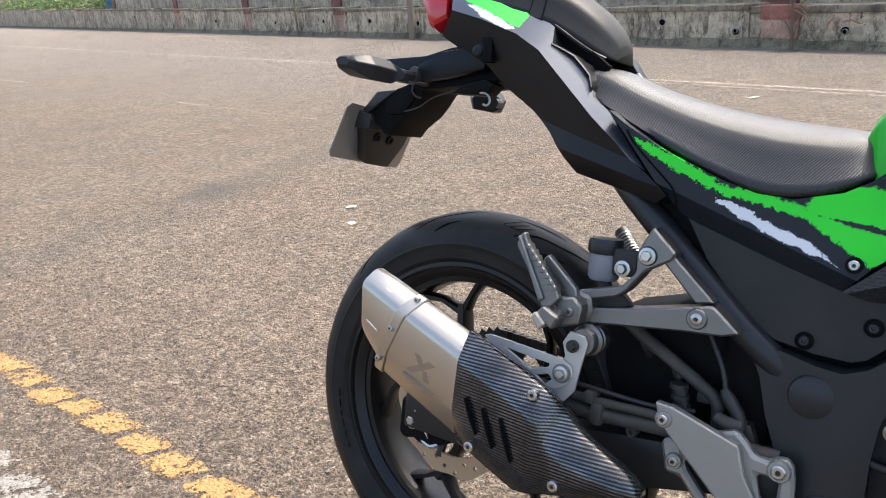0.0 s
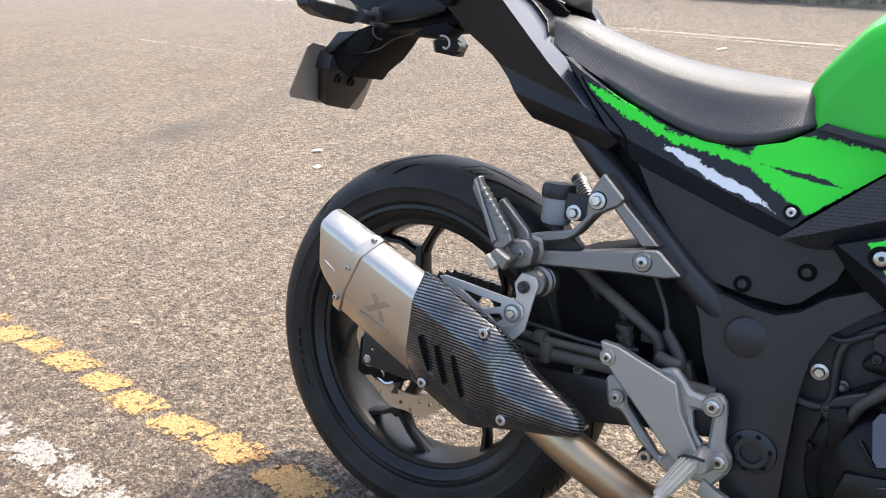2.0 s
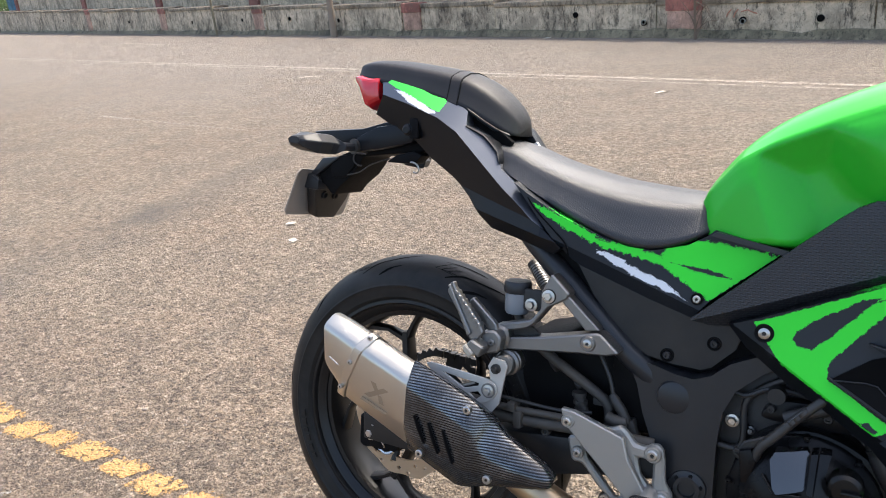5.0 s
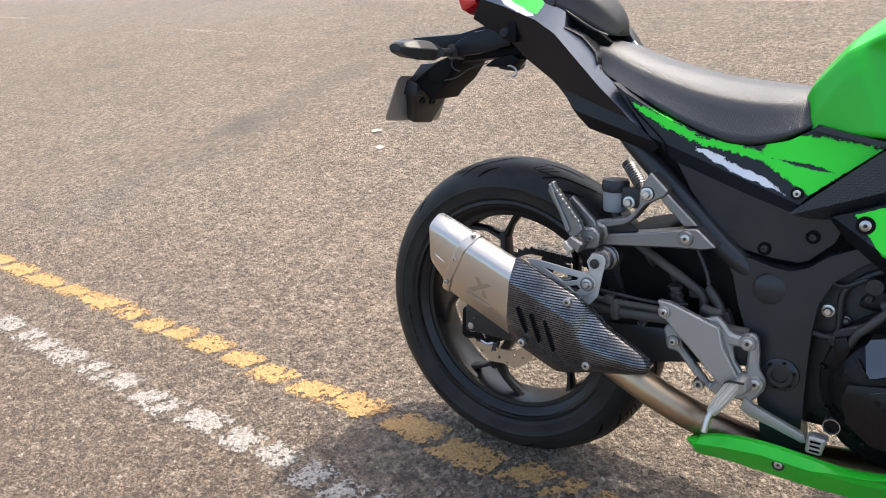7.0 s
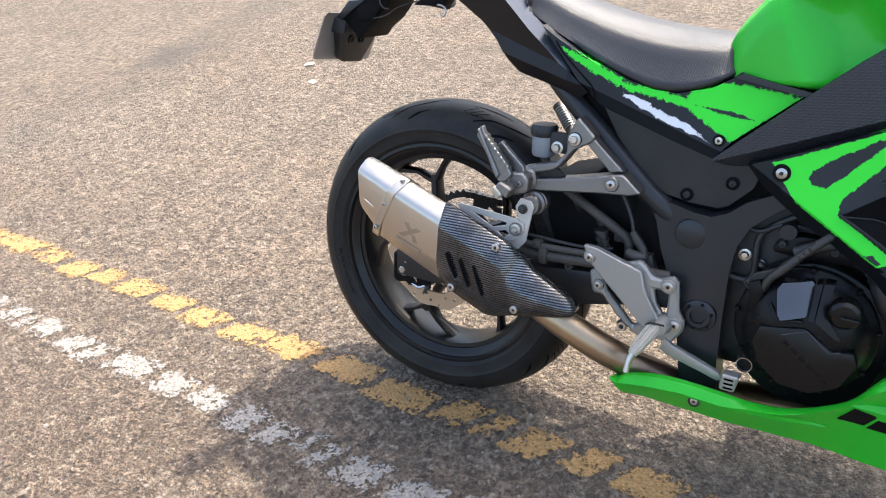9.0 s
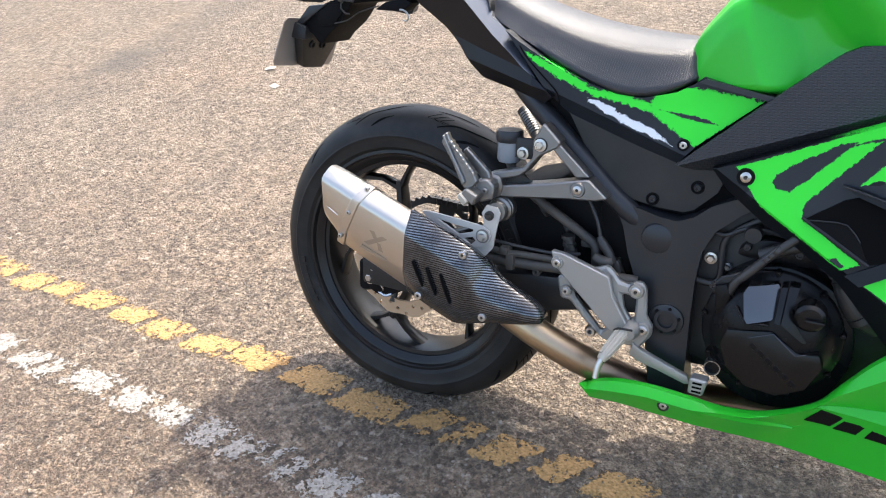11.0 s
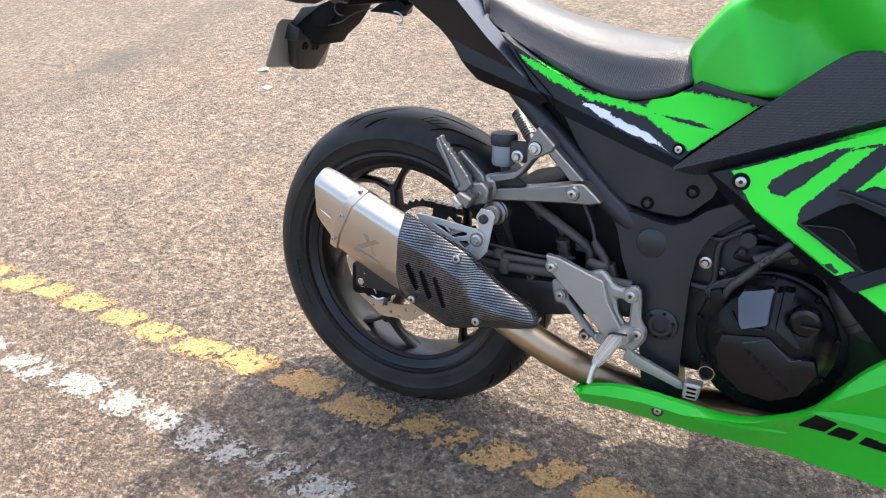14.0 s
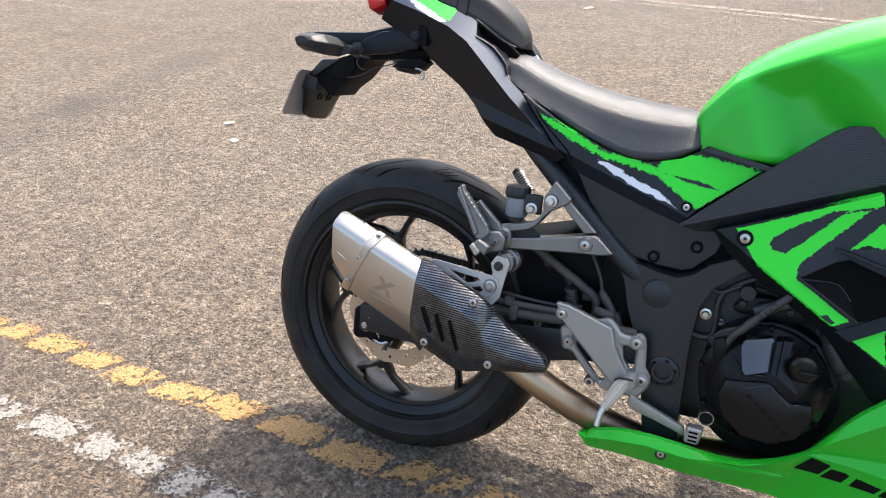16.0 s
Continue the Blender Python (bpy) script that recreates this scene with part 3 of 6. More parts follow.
def bolt(x, y, z, r, parent, material=None, h=0.006, label=""):
    """A socket-head bolt, its head out towards -y, with a dark hexagon disc for the shade in its socket."""
    prof = [(0, y - h * 0.5), (r * 0.36, y - h * 0.5), (r * 0.42, y - h), (r * 0.78, y - h), (r, y - h * 0.6), (r, y + 0.006)]
    ob = part("bolt", lathe(prof, (x, z), 18), material or M_ZINC, parent, label)
    part("socket", lathe([(0, y - h * 0.5 - 0.0006), (r * 0.36, y - h * 0.5 - 0.0006), (r * 0.36, y)], (x, z), 6), M_DIRTY, parent)
    return ob


def hexbolt(x, y, z, r, parent, material=None, h=0.008):
    prof = [(0, y - h), (r * 0.8, y - h), (r, y - h * 0.8), (r, y - 0.002)]
    bm = lathe(prof, (x, z), 6)
    ring = lathe([(r * 1.5, y + 0.004), (r * 1.5, y - 0.002), (r * 0.9, y - 0.0025)], (x, z), 20)
    me = bpy.data.meshes.new("tmp")
    ring.to_mesh(me)
    bm.from_mesh(me)
    bpy.data.meshes.remove(me)
    ring.free()
    return part("bolt", bm, material or M_ZINC, parent)


def join(*bms):
    out = bms[0]
    for b in bms[1:]:
        me = bpy.data.meshes.new("tmp")
        b.to_mesh(me)
        b.free()
        out.from_mesh(me)
        bpy.data.meshes.remove(me)
    return out


def under(x, z, a, b):
    """How far a point of the side view lies below the line from a to b."""
    return ((b[0] - a[0]) * (a[1] - z) + (b[1] - a[1]) * (x - a[0])) / math.hypot(b[0] - a[0], b[1] - a[1])


def nudge(ob, dx, dz):
    """Move a part, with what it carries, in the plane of the machine."""
    for o in (ob, *ob.children):
        o.data.transform(Matrix.Translation((dx, 0, dz)))


def shift(bm, m):
    bmesh.ops.transform(bm, matrix=m, verts=bm.verts[:])
    return bm


# ---- ground ----
def spread(lo, hi, step, far):
    """Grid lines: even between lo and hi, then ever wider out to far."""
    mid = list(np.arange(lo, hi + 1e-6, step))
    out, s = [], step
    x = hi
    while x < far:
        s *= 1.25
        x += s
        out.append(x)
    back, s, x = [], step, lo
    while x > -far:
        s *= 1.25
        x -= s
        back.append(x)
    return back[::-1] + mid + out


def height(x, y):
    """Unevenness of the lot, dying away far off."""
    k = 1 / (1 + (x * x + y * y) / 40)
    return k * (0.004 * noise.noise((x * 2.2, y * 2.2, 0)) + 0.0022 * noise.noise((x * 11, y * 11, 3)) + 0.0014 * noise.noise((x * 45, y * 45, 7)))


def make_ground():
    gx, gy = spread(-2.2, 1.15, 0.0125, 900), spread(-0.75, 1.4, 0.0125, 900)
    verts = [(x, y, height(x, y)) for y in gy for x in gx]
    w = len(gx)
    faces = [(j * w + i, j * w + i + 1, (j + 1) * w + i + 1, (j + 1) * w + i) for j in range(len(gy) - 1) for i in range(w - 1)]
    me = bpy.data.meshes.new("ground")
    me.from_pydata(verts, [], faces)
    me.materials.append(M_GROUND)
    me.shade_smooth()
    tagged(new("ground", me), "worn brownish grey asphalt of an open car park", "ground", kind="structure")


def make_stripe(name, material, label, line, width, cuts, slant, seed, kept=9.0):
    """A hand-painted line: irregular blocks with gaps, lying on the asphalt. line: (x, y) from and to; past x = kept
    the paint covers more.
    """
    rnd = random.Random(seed)
    (xa, ya), (xb, yb) = line
    stripe = tagged(new(name), label, "road marking", kind="structure")
    for x0, x1 in cuts:
        bm = bmesh.new()
        m = max(4, int((x1 - x0) / 0.010))
        rows = []
        worn = bm.verts.layers.float.new("edge")
        e0, e1, s0, s1 = (rnd.uniform(-0.008, 0.008) for _ in range(4))
        k0, k1 = slant + rnd.uniform(-0.016, 0.016), slant + rnd.uniform(-0.016, 0.016)
        for i in range(m + 1):
            f = i / m
            row = []
            round_off = 1 - 0.10 * abs(2 * f - 1) ** 6
            for j in range(11):
                g = j / 10
                pinch = 1 - 0.05 * abs(2 * g - 1) ** 4
                x = (x0 + x1) / 2 + (x1 - x0) * (f - 0.5) * pinch + (k0 * (1 - f) + k1 * f) * (g - 0.5)
                y = ya + (yb - ya) * (x - xa) / (xb - xa) + (g - 0.5) * round_off * (width + e0 + (e1 - e0) * f) + s0
                x += 0.009 * noise.noise((x * 40, y * 40, seed)) + 0.006 * noise.noise((x * 110, y * 110, seed + 5))
                y += 0.009 * noise.noise((x * 40, y * 40, seed + 9)) + 0.006 * noise.noise((x * 110, y * 110, seed + 7))
                v = bm.verts.new((x, y, height(x, y) + 0.0022))
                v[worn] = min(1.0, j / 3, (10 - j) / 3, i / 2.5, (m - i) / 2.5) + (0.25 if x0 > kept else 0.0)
                row.append(v)
            rows.append(row)
        for a, b in zip(rows, rows[1:]):
            for i in range(10):
                bm.faces.new((a[i], b[i], b[i + 1], a[i + 1]))
        part("paint_block", bm, material, stripe)
    return stripe


def blocks(lo, hi, gaps):
    """Stretches of paint between gaps, each given by its middle and width."""
    cuts = [(lo, 0.0), *gaps, (hi, 0.0)]
    return [(a + g / 2, b - h / 2) for (a, g), (b, h) in zip(cuts, cuts[1:])]


def make_stones():
    """Loose grit and chips of stone on the asphalt round the machine."""
    rnd = random.Random(5)
    shapes = []
    for _ in range(6):
        b = bmesh.new()
        bmesh.ops.create_icosphere(b, subdivisions=1, radius=1)
        pts = [v.co * rnd.uniform(0.65, 1.15) for v in b.verts]
        shapes.append((np.array(pts), [[v.index for v in f.verts] for f in b.faces]))
        b.free()
    verts, faces = [], []
    for _ in range(9000):
        x, y = rnd.uniform(-2.1, 1.1), rnd.uniform(-0.7, 1.3)
        r = 0.0016 + 0.0036 * rnd.random() ** 2.4
        if rnd.random() < 0.01:
            r = rnd.uniform(0.005, 0.009)
        pts, fs = rnd.choice(shapes)
        a = rnd.uniform(0, math.tau)
        c, s = math.cos(a), math.sin(a)
        q = pts * (r * rnd.uniform(0.8, 1.5), r, r * 0.6)
        base = len(verts)
        z = height(x, y) + r * 0.2
        verts += [(x + u * c - v * s, y + u * s + v * c, z + w) for u, v, w in q]
        faces += [[base + i for i in f] for f in fs]
    me = bpy.data.meshes.new("gravel")
    me.from_pydata(verts, [], faces)
    me.materials.append(M_STONE)
    tagged(new("gravel", me), "scattered grey brown grit lying on the asphalt", "gravel", kind="stuff")


def make_litter(x, y, a, w, d):
    bm = box(-w / 2, w / 2, -d / 2, d / 2, 0.0, 0.005, 0.001)
    for v in bm.verts:
        v.co += Vector((0.006 * noise.noise(v.co * 40), 0.006 * noise.noise(v.co * 40 + Vector((3, 0, 0))), 0.004 * v.co.x / w))
    ob = part("litter", bm, M_PAPER, None)
    ob.matrix_world = pose(x, y, height(x, y) + 0.002, 0, 0, a)
    return tagged(ob, "pale crumpled scrap of litter lying on asphalt", "litter", group="scraps of litter")


# ---- far side of the lot ----
WALL = pose(-8.5, 11.15, 0, 0, 0, 180 - 20.3)


def coping_height(s):
    return 0.46 + 0.0135 * (s + 8)


def make_wall():
    """Retaining wall: crumbling footing, plinth bays with a sooty ledge, weep holes; an upper wall with red piers stands back from it."""
    wall = tagged(new("wall_north"), "sooty stained concrete boundary wall with faded red piers", "wall", kind="structure")
    wall.matrix_world = WALL
    rnd = random.Random(2)
    s = -18.0
    while s < 110:
        bay = rnd.uniform(2.3, 2.9) if s < 34 else 9.0
        h, y = coping_height(s + bay / 2), -0.15 + rnd.uniform(-0.012, 0.012)
        part("bay", box(s + 0.008, s + bay - 0.008, -0.55, y, 0, h - 0.07, 0.012), M_WALL, wall)
        part("ledge", box(s + 0.005, s + bay - 0.005, -0.55, y + 0.025 + rnd.uniform(-0.01, 0.01), h - 0.07, h + rnd.uniform(-0.006, 0.006), 0.012), M_SOOT, wall)
        m = 14
        bm = bmesh.new()
        rows = []
        for i in range(m + 1):
            x = s + bay * i / m
            top = 0.10 + 0.05 * noise.noise((x * 1.3, 3.0, 0)) + 0.025 * noise.noise((x * 6, 1.0, 0))
            d = 0.05 + 0.03 * noise.noise((x * 2.1, 7.0, 0))
            rows.append([bm.verts.new((x, y - 0.02, top)), bm.verts.new((x, y + d * 0.6, top - 0.012)), bm.verts.new((x, y + d, top * 0.5)), bm.verts.new((x, y + d + 0.05, -0.02))])
        for a, b in zip(rows, rows[1:]):
            for i in range(3):
                bm.faces.new((a[i], b[i], b[i + 1], a[i + 1]))
        part("footing", bm, M_BASE, wall, "dark crumbling footing")
        s += bay
    part("terrace", box(-18, 31.5, -1.1, -0.54, 0, 0.42, 0.01), M_BASE, wall)
    piers = [-12.6, -6.9, -0.9, 5.2, 11.5, 19.1, 29.7]
    for a, b in zip([-18.5] + piers, piers):
        part("upper_bay", box(a + 0.26, b - 0.26, -1.3, -1.05, 0.4, 2.0, 0.01), M_WALL_UP, wall, "pale painted upper wall")
    for p in piers:
        part("pier", box(p - 0.24, p + 0.24, -1.32, -1.0, 0.4, 2.05, 0.012), M_POST, wall, "faded red pier")
    part("pier", box(30.0, 31.5, -1.30, -1.0, 0.4, 2.05, 0.012), M_BLUE, wall, "blue painted wall end")
    for p in (-13.0, -7.5, -2.2, 3.4, 9.1, 15.9):
        h = coping_height(p)
        part("pier_face", box(p - 0.23, p + 0.23, -0.3, -0.13, 0.10, h - 0.14, 0.012), M_PINK, wall, "pink worn pier face")
        part("pier_head", box(p - 0.25, p + 0.25, -0.3, -0.118, h - 0.15, h + 0.004, 0.012), M_POST, wall, "faded red pier head")
    # weep holes: dark discs on the face, inner shade put into the colour
    for x, z in ((-5.82, 0.29), (-6.93, 0.18), (-8.26, 0.20), (-9.13, 0.21), (7.1, 0.30), (4.2, 0.33), (2.0, 0.33), (0.1, 0.28), (11.9, 0.35), (22.2, 0.55), (19.0, 0.45)):
        hole = bmesh.new()
        bmesh.ops.create_cone(hole, segments=14, radius1=0.038, radius2=0.038, depth=0.02, cap_ends=True)
        shift(hole, pose(x, -0.137, z, 90))
        part("weep_hole", hole, M_HOLE, wall)
    for x in (-6.93, -8.26):
        ring = lathe([(0.024, -0.02), (0.030, -0.02), (0.030, 0.012), (0.024, 0.012)], n=16)
        shift(ring, pose(x - 0.012, -0.115, 0.19))
        part("drain_pipe", ring, M_PIPE_END, wall, "grey plastic drain pipe end")
    for x0, z0, x1, z1 in ((-8.06, 0.24, -8.12, 0.32), (-8.15, 0.23, -8.20, 0.32), (-8.24, 0.29, -8.32, 0.31), (-8.32, 0.31, -8.43, 0.27)):
        part("paint_stroke", tube([(x0, -0.131, z0), ((x0 + x1) / 2 + 0.01, -0.128, (z0 + z1) / 2), (x1, -0.131, z1)], 0.007, 6, 3), M_ORANGE, wall, "orange sprayed stroke")


def make_post():
    ob = part("wooden_post", tube([(0, 0, 0), (0.01, 0, 0.9), (0.03, 0.02, 2.2)], [0.07, 0.06, 0.055], 10, 4), M_WOOD, None)
    ob.matrix_world = WALL @ pose(0.02, 0.06, 0)
    tagged(ob, "weathered wooden post standing before the concrete wall", "post")
    ob = part("iron_pole", tube([(0, 0, 0), (0.0, 0, 1.0), (0.01, 0, 2.2)], 0.028, 10, 2), M_BASE, None)
    ob.matrix_world = WALL @ pose(5.4, 0.02, 0)
    tagged(ob, "thin dark iron pole standing before the concrete wall", "post")
    rnd = random.Random(5)
    dry = tagged(new("dry_shrub"), "bare dry twigs growing at the foot of the wall", "shrub")
    dry.matrix_world = WALL @ pose(-7.75, 0.0, 0)
    part("stem", tube([(0, 0, 0), (0.02, 0, 0.6), (-0.03, -0.02, 1.3)], [0.016, 0.013, 0.008], 8, 3), M_TWIG, dry)
    for _ in range(16):
        z = rnd.uniform(0.0, 0.6)
        e = Vector((rnd.uniform(-0.30, 0.22), rnd.uniform(-0.08, 0.10), max(0.01, z + rnd.uniform(-0.22, 0.35))))
        part("twig", tube([(0, 0, z), tuple(Vector((0, 0, z)).lerp(e, 0.5) + Vector((0, 0, 0.05))), tuple(e)], [0.006, 0.0045, 0.002], 6, 3), M_TWIG, dry)


def make_bush(x, y, size, seed):
    rnd = random.Random(seed)
    bush = tagged(new("bush"), "bright green leafy bush behind the far wall", "bush", group="bushes behind the wall")
    bush.matrix_world = pose(x, y, 0)
    stems = [tube([(0, 0, 0), (rnd.uniform(-0.5, 0.5), rnd.uniform(-0.4, 0.4), size * 0.5), (rnd.uniform(-1, 1), rnd.uniform(-0.8, 0.8), size * 0.85)], [0.09, 0.05, 0.02], 7, 3) for _ in range(5)]
    part("trunk", join(*stems), M_BARK, bush)
    verts, faces = [], []
    for _ in range(46):
        c = Vector((rnd.gauss(0, 0.9), rnd.gauss(0, 0.7), size * rnd.uniform(0.3, 1.0)))
        for _ in range(32):
            q = c + Vector((rnd.gauss(0, 0.28), rnd.gauss(0, 0.28), rnd.gauss(0, 0.22)))
            a, b = Vector((rnd.gauss(0, 1), rnd.gauss(0, 1), rnd.gauss(0, 0.6))).normalized() * 0.11, Vector((rnd.gauss(0, 1), rnd.gauss(0, 1), rnd.gauss(0, 1))).normalized() * 0.05
            i = len(verts)
            verts += [q - a, q + b, q + a, q - b]
            faces.append((i, i + 1, i + 2, i + 3))
    me = bpy.data.meshes.new("crown")
    me.from_pydata(verts, [], faces)
    me.materials.append(M_LEAF)
    new("crown", me).parent = bush


make_ground()
YELLOW_GAPS = [(-2.338, 0.014), (-2.143, 0.018), (-1.907, 0.022), (-1.743, 0.010), (-1.53, 0.012), (-1.463, 0.006), (-1.377, 0.026), (-1.239, 0.020), (-1.111, 0.010), (-0.947, 0.026), (-0.806, 0.012), (-0.647, 0.028), (-0.496, 0.012), (-0.330, 0.034), (-0.160, 0.010), (0.018, 0.022), (0.124, 0.018), (0.192, 0.024), (0.318, 0.030), (0.418, 0.020), (0.55, 0.02), (0.68, 0.02)]
WHITE_GAPS = [(-2.1, 0.02), (-1.93, 0.02), (-1.745, 0.022), (-1.615, 0.010), (-1.515, 0.010), (-1.345, 0.022), (-1.243, 0.012), (-1.182, 0.008), (-1.062, 0.026), (-0.94, 0.006), (-0.852, 0.022), (-0.678, 0.018), (-0.546, 0.014), (-0.415, 0.014), (-0.31, 0.006), (-0.215, 0.022), (-0.160, 0.008), (-0.098, 0.024), (0.033, 0.024), (0.16, 0.02), (0.29, 0.02)]
YL, WL = ((-2.4, 0.042), (0.5, -0.118)), ((-1.75, -0.235), (0.0, -0.308))
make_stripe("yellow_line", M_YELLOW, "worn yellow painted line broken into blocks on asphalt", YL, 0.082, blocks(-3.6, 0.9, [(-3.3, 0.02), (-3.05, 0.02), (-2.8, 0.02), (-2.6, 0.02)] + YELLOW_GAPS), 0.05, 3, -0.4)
make_stripe("white_line", M_WHITE, "worn white painted line broken into blocks on asphalt", WL, 0.086, blocks(-3.2, 0.5, [(-2.9, 0.02), (-2.6, 0.02), (-2.35, 0.02)] + WHITE_GAPS), 0.045, 4)


def far_line(x0, y0, x1, y1, width, label, left=0.74):
    n = 24
    bm = bmesh.new()
    d = Vector((x1 - x0, y1 - y0)).normalized()
    o = Vector((-d.y, d.x)) * width / 2
    rows = []
    worn = bm.verts.layers.float.new("edge")
    for i in range(n + 1):
        f = i / n
        x, y = x0 + (x1 - x0) * f, y0 + (y1 - y0) * f
        pair = [bm.verts.new((x + s * o.x, y + s * o.y, height(x, y) + 0.006)) for s in (-1, 1)]
        for v in pair:
            v[worn] = left
        rows.append(pair)
    for a, b in zip(rows, rows[1:]):
        bm.faces.new((a[0], b[0], b[1], a[1]))
    tagged(part("painted_line", bm, M_FADED, None), label, "road marking", kind="structure")


far_line(-30, 13.2, 4.0, 4.45, 0.07, "thin faded white line painted across the lot")
far_line(-30, 13.05, 4.0, 4.29, 0.035, "thin faded white line painted beside another", 0.66)
far_line(-12.6, 5.18, -11.1, 4.94, 0.06, "short faded white dash painted on asphalt")
far_line(-16.8, 12.5, -13.4, 11.2, 0.07, "short faded white dash painted on asphalt")
far_line(-6.18, 3.975, -5.60, 3.86, 0.05, "short faded white dash painted on asphalt")
far_line(-5.55, 3.85, -3.75, 3.52, 0.028, "thin scraped pale streak on asphalt", 0.5)
far_line(-12.28, 8.23, -11.9, 8.28, 0.10, "small pale mark painted on asphalt")
far_line(-5.45, 6.20, -5.10, 6.27, 0.09, "small pale mark painted on asphalt")
make_stones()
make_litter(-1.742, 1.668, 20, 0.05, 0.035)
make_litter(-1.559, 1.468, 70, 0.03, 0.045)
for lx, ly, la, lw in [(0.063, 8.268, 30, 0.16), (-3.421, 9.306, 80, 0.16), (-0.80, 5.10, 55, 0.09)]:
    make_litter(lx, ly, la, lw, 0.45 * lw)
make_wall()
make_post()
for i in range(13):
    q = WALL @ Vector((36 + 6.2 * i, -2.5 - 1.3 * (i % 3), 0))
    make_bush(q.x, q.y, 1.9 + 0.5 * (i % 3), i)

# ---- motorcycle ----
# Its own frame: origin on the rear axle, x forward, y to its left, z up; it leans on its stand.
bike = tagged(new("motorcycle"), "green and black sports motorcycle leaning on its side stand", "motorcycle")
bike.matrix_world = pose(0, 0.076, 0.3037, -14)


def make_rear_wheel():
    wheel = new("rear_wheel")
    wheel.parent = bike
    side = [(0.226, 0.050), (0.232, 0.058), (0.238, 0.0645), (0.2400, 0.0655), (0.2410, 0.0668), (0.2425, 0.0668), (0.2435, 0.0668), (0.254, 0.0705), (0.2625, 0.0707), (0.2632, 0.0714), (0.2645, 0.0714), (0.2652, 0.0706), (0.268, 0.0705), (0.282, 0.066), (0.295, 0.0555), (0.305, 0.040), (0.3115, 0.022), (0.314, 0.0)]
    prof = [(r, -w) for r, w in side] + [(r, w) for r, w in side[-2::-1]]
    tyre = part("tyre", lathe(prof, n=160), M_TYRE, wheel, "worn black road tyre", 60)
    # tread grooves: tapered dark ribbons sweeping over the shoulder, shade of the cuts painted on
    bm = bmesh.new()

    def on_tyre(a, w):
        r = np.interp(abs(w), [0, 0.022, 0.040, 0.0555, 0.066], [0.314, 0.3115, 0.305, 0.295, 0.282]) + 0.0006
        return Vector((r * math.cos(a), w, r * math.sin(a)))
    swirl = (([(0.02, 0.014), (0.16, 0.030), (0.30, 0.040), (0.40, 0.056)], 0.0050), ([(0.20, 0.006), (0.32, 0.010), (0.47, 0.018)], 0.0050), ([(0.10, 0.050), (0.18, 0.056), (0.26, 0.064)], 0.0045))
    chevron = [([(0.43 - e, 0.022 + 0.05 * e), (0.50 - e, 0.043)], 0.0013) for e in (0.0, 0.045, 0.09)]
    chevron += [([(0.50 - e, 0.043), (0.37 - 0.5 * e, 0.046 - 0.06 * e)], 0.0013) for e in (0.0, 0.045)]
    for i in range(10):
        for sgn in (-1, 1):
            a0 = math.tau * (i + (0.5 if sgn > 0 else 0)) / 10 + 0.30
            for pts, wid in [*swirl, *chevron]:
                c = curve([Vector((p[0], p[1], 0)) for p in pts], False, 4) if wid > 0.002 else [Vector((*pts[0], 0)).lerp(Vector((*pts[1], 0)), k / 3) for k in range(4)]
                last = None
                for j, q in enumerate(c):
                    t = wid * math.sin(math.pi * (j + 0.6) / (len(c) + 0.4)) * 0.5 + 0.0004
                    v = [bm.verts.new(on_tyre(a0 + q.x + e * t / 0.3, sgn * q.y + e * t * 0.5)) for e in (-1, 1)]
                    if last:
                        bm.faces.new((last[0], last[1], v[1], v[0]))
                    last = v
    part("tread_groove", bm, M_HOLE, tyre)
    for i, (a, da) in enumerate(((186, 3.2), (190.5, 3.2), (195, 2.2), (198.4, 3.2), (203, 3.2), (207.5, 2.6), (20, 3.0), (24.2, 3.0), (28.4, 2.2), (31.8, 3.0))):
        arc = [radians(a + da * k / 4) for k in range(5)]
        ring = [(0.2575 * math.cos(t), 0.2575 * math.sin(t)) for t in arc] + [(0.2480 * math.cos(t), 0.2480 * math.sin(t)) for t in arc[::-1]]
        part("raised_mark", prism(ring, -0.0712, -0.066, 0.0), M_TYRE, tyre)
    rim = [(0.2265, -0.052), (0.236, -0.056), (0.2365, -0.061), (0.229, -0.062), (0.2265, -0.0585), (0.2255, -0.0545), (0.2200, -0.0530), (0.2140, -0.0455), (0.2110, -0.0440), (0.2100, -0.0410), (0.2015, -0.040), (0.199, -0.030), (0.198, 0.0), (0.199, 0.030), (0.2015, 0.040), (0.211, 0.044), (0.220, 0.055), (0.228, 0.062), (0.2365, 0.061), (0.236, 0.056), (0.2265, 0.052)]
    part("rim", lathe(rim, n=128, closed=True), M_WHEEL, wheel, "black cast alloy rim")
    hub = [(0.0, -0.055), (0.020, -0.055), (0.028, -0.050), (0.036, -0.040), (0.044, -0.028), (0.050, -0.01), (0.055, 0.02), (0.055, 0.05), (0.0, 0.05)]
    part("hub", lathe(hub, n=40), M_WHEEL, wheel)
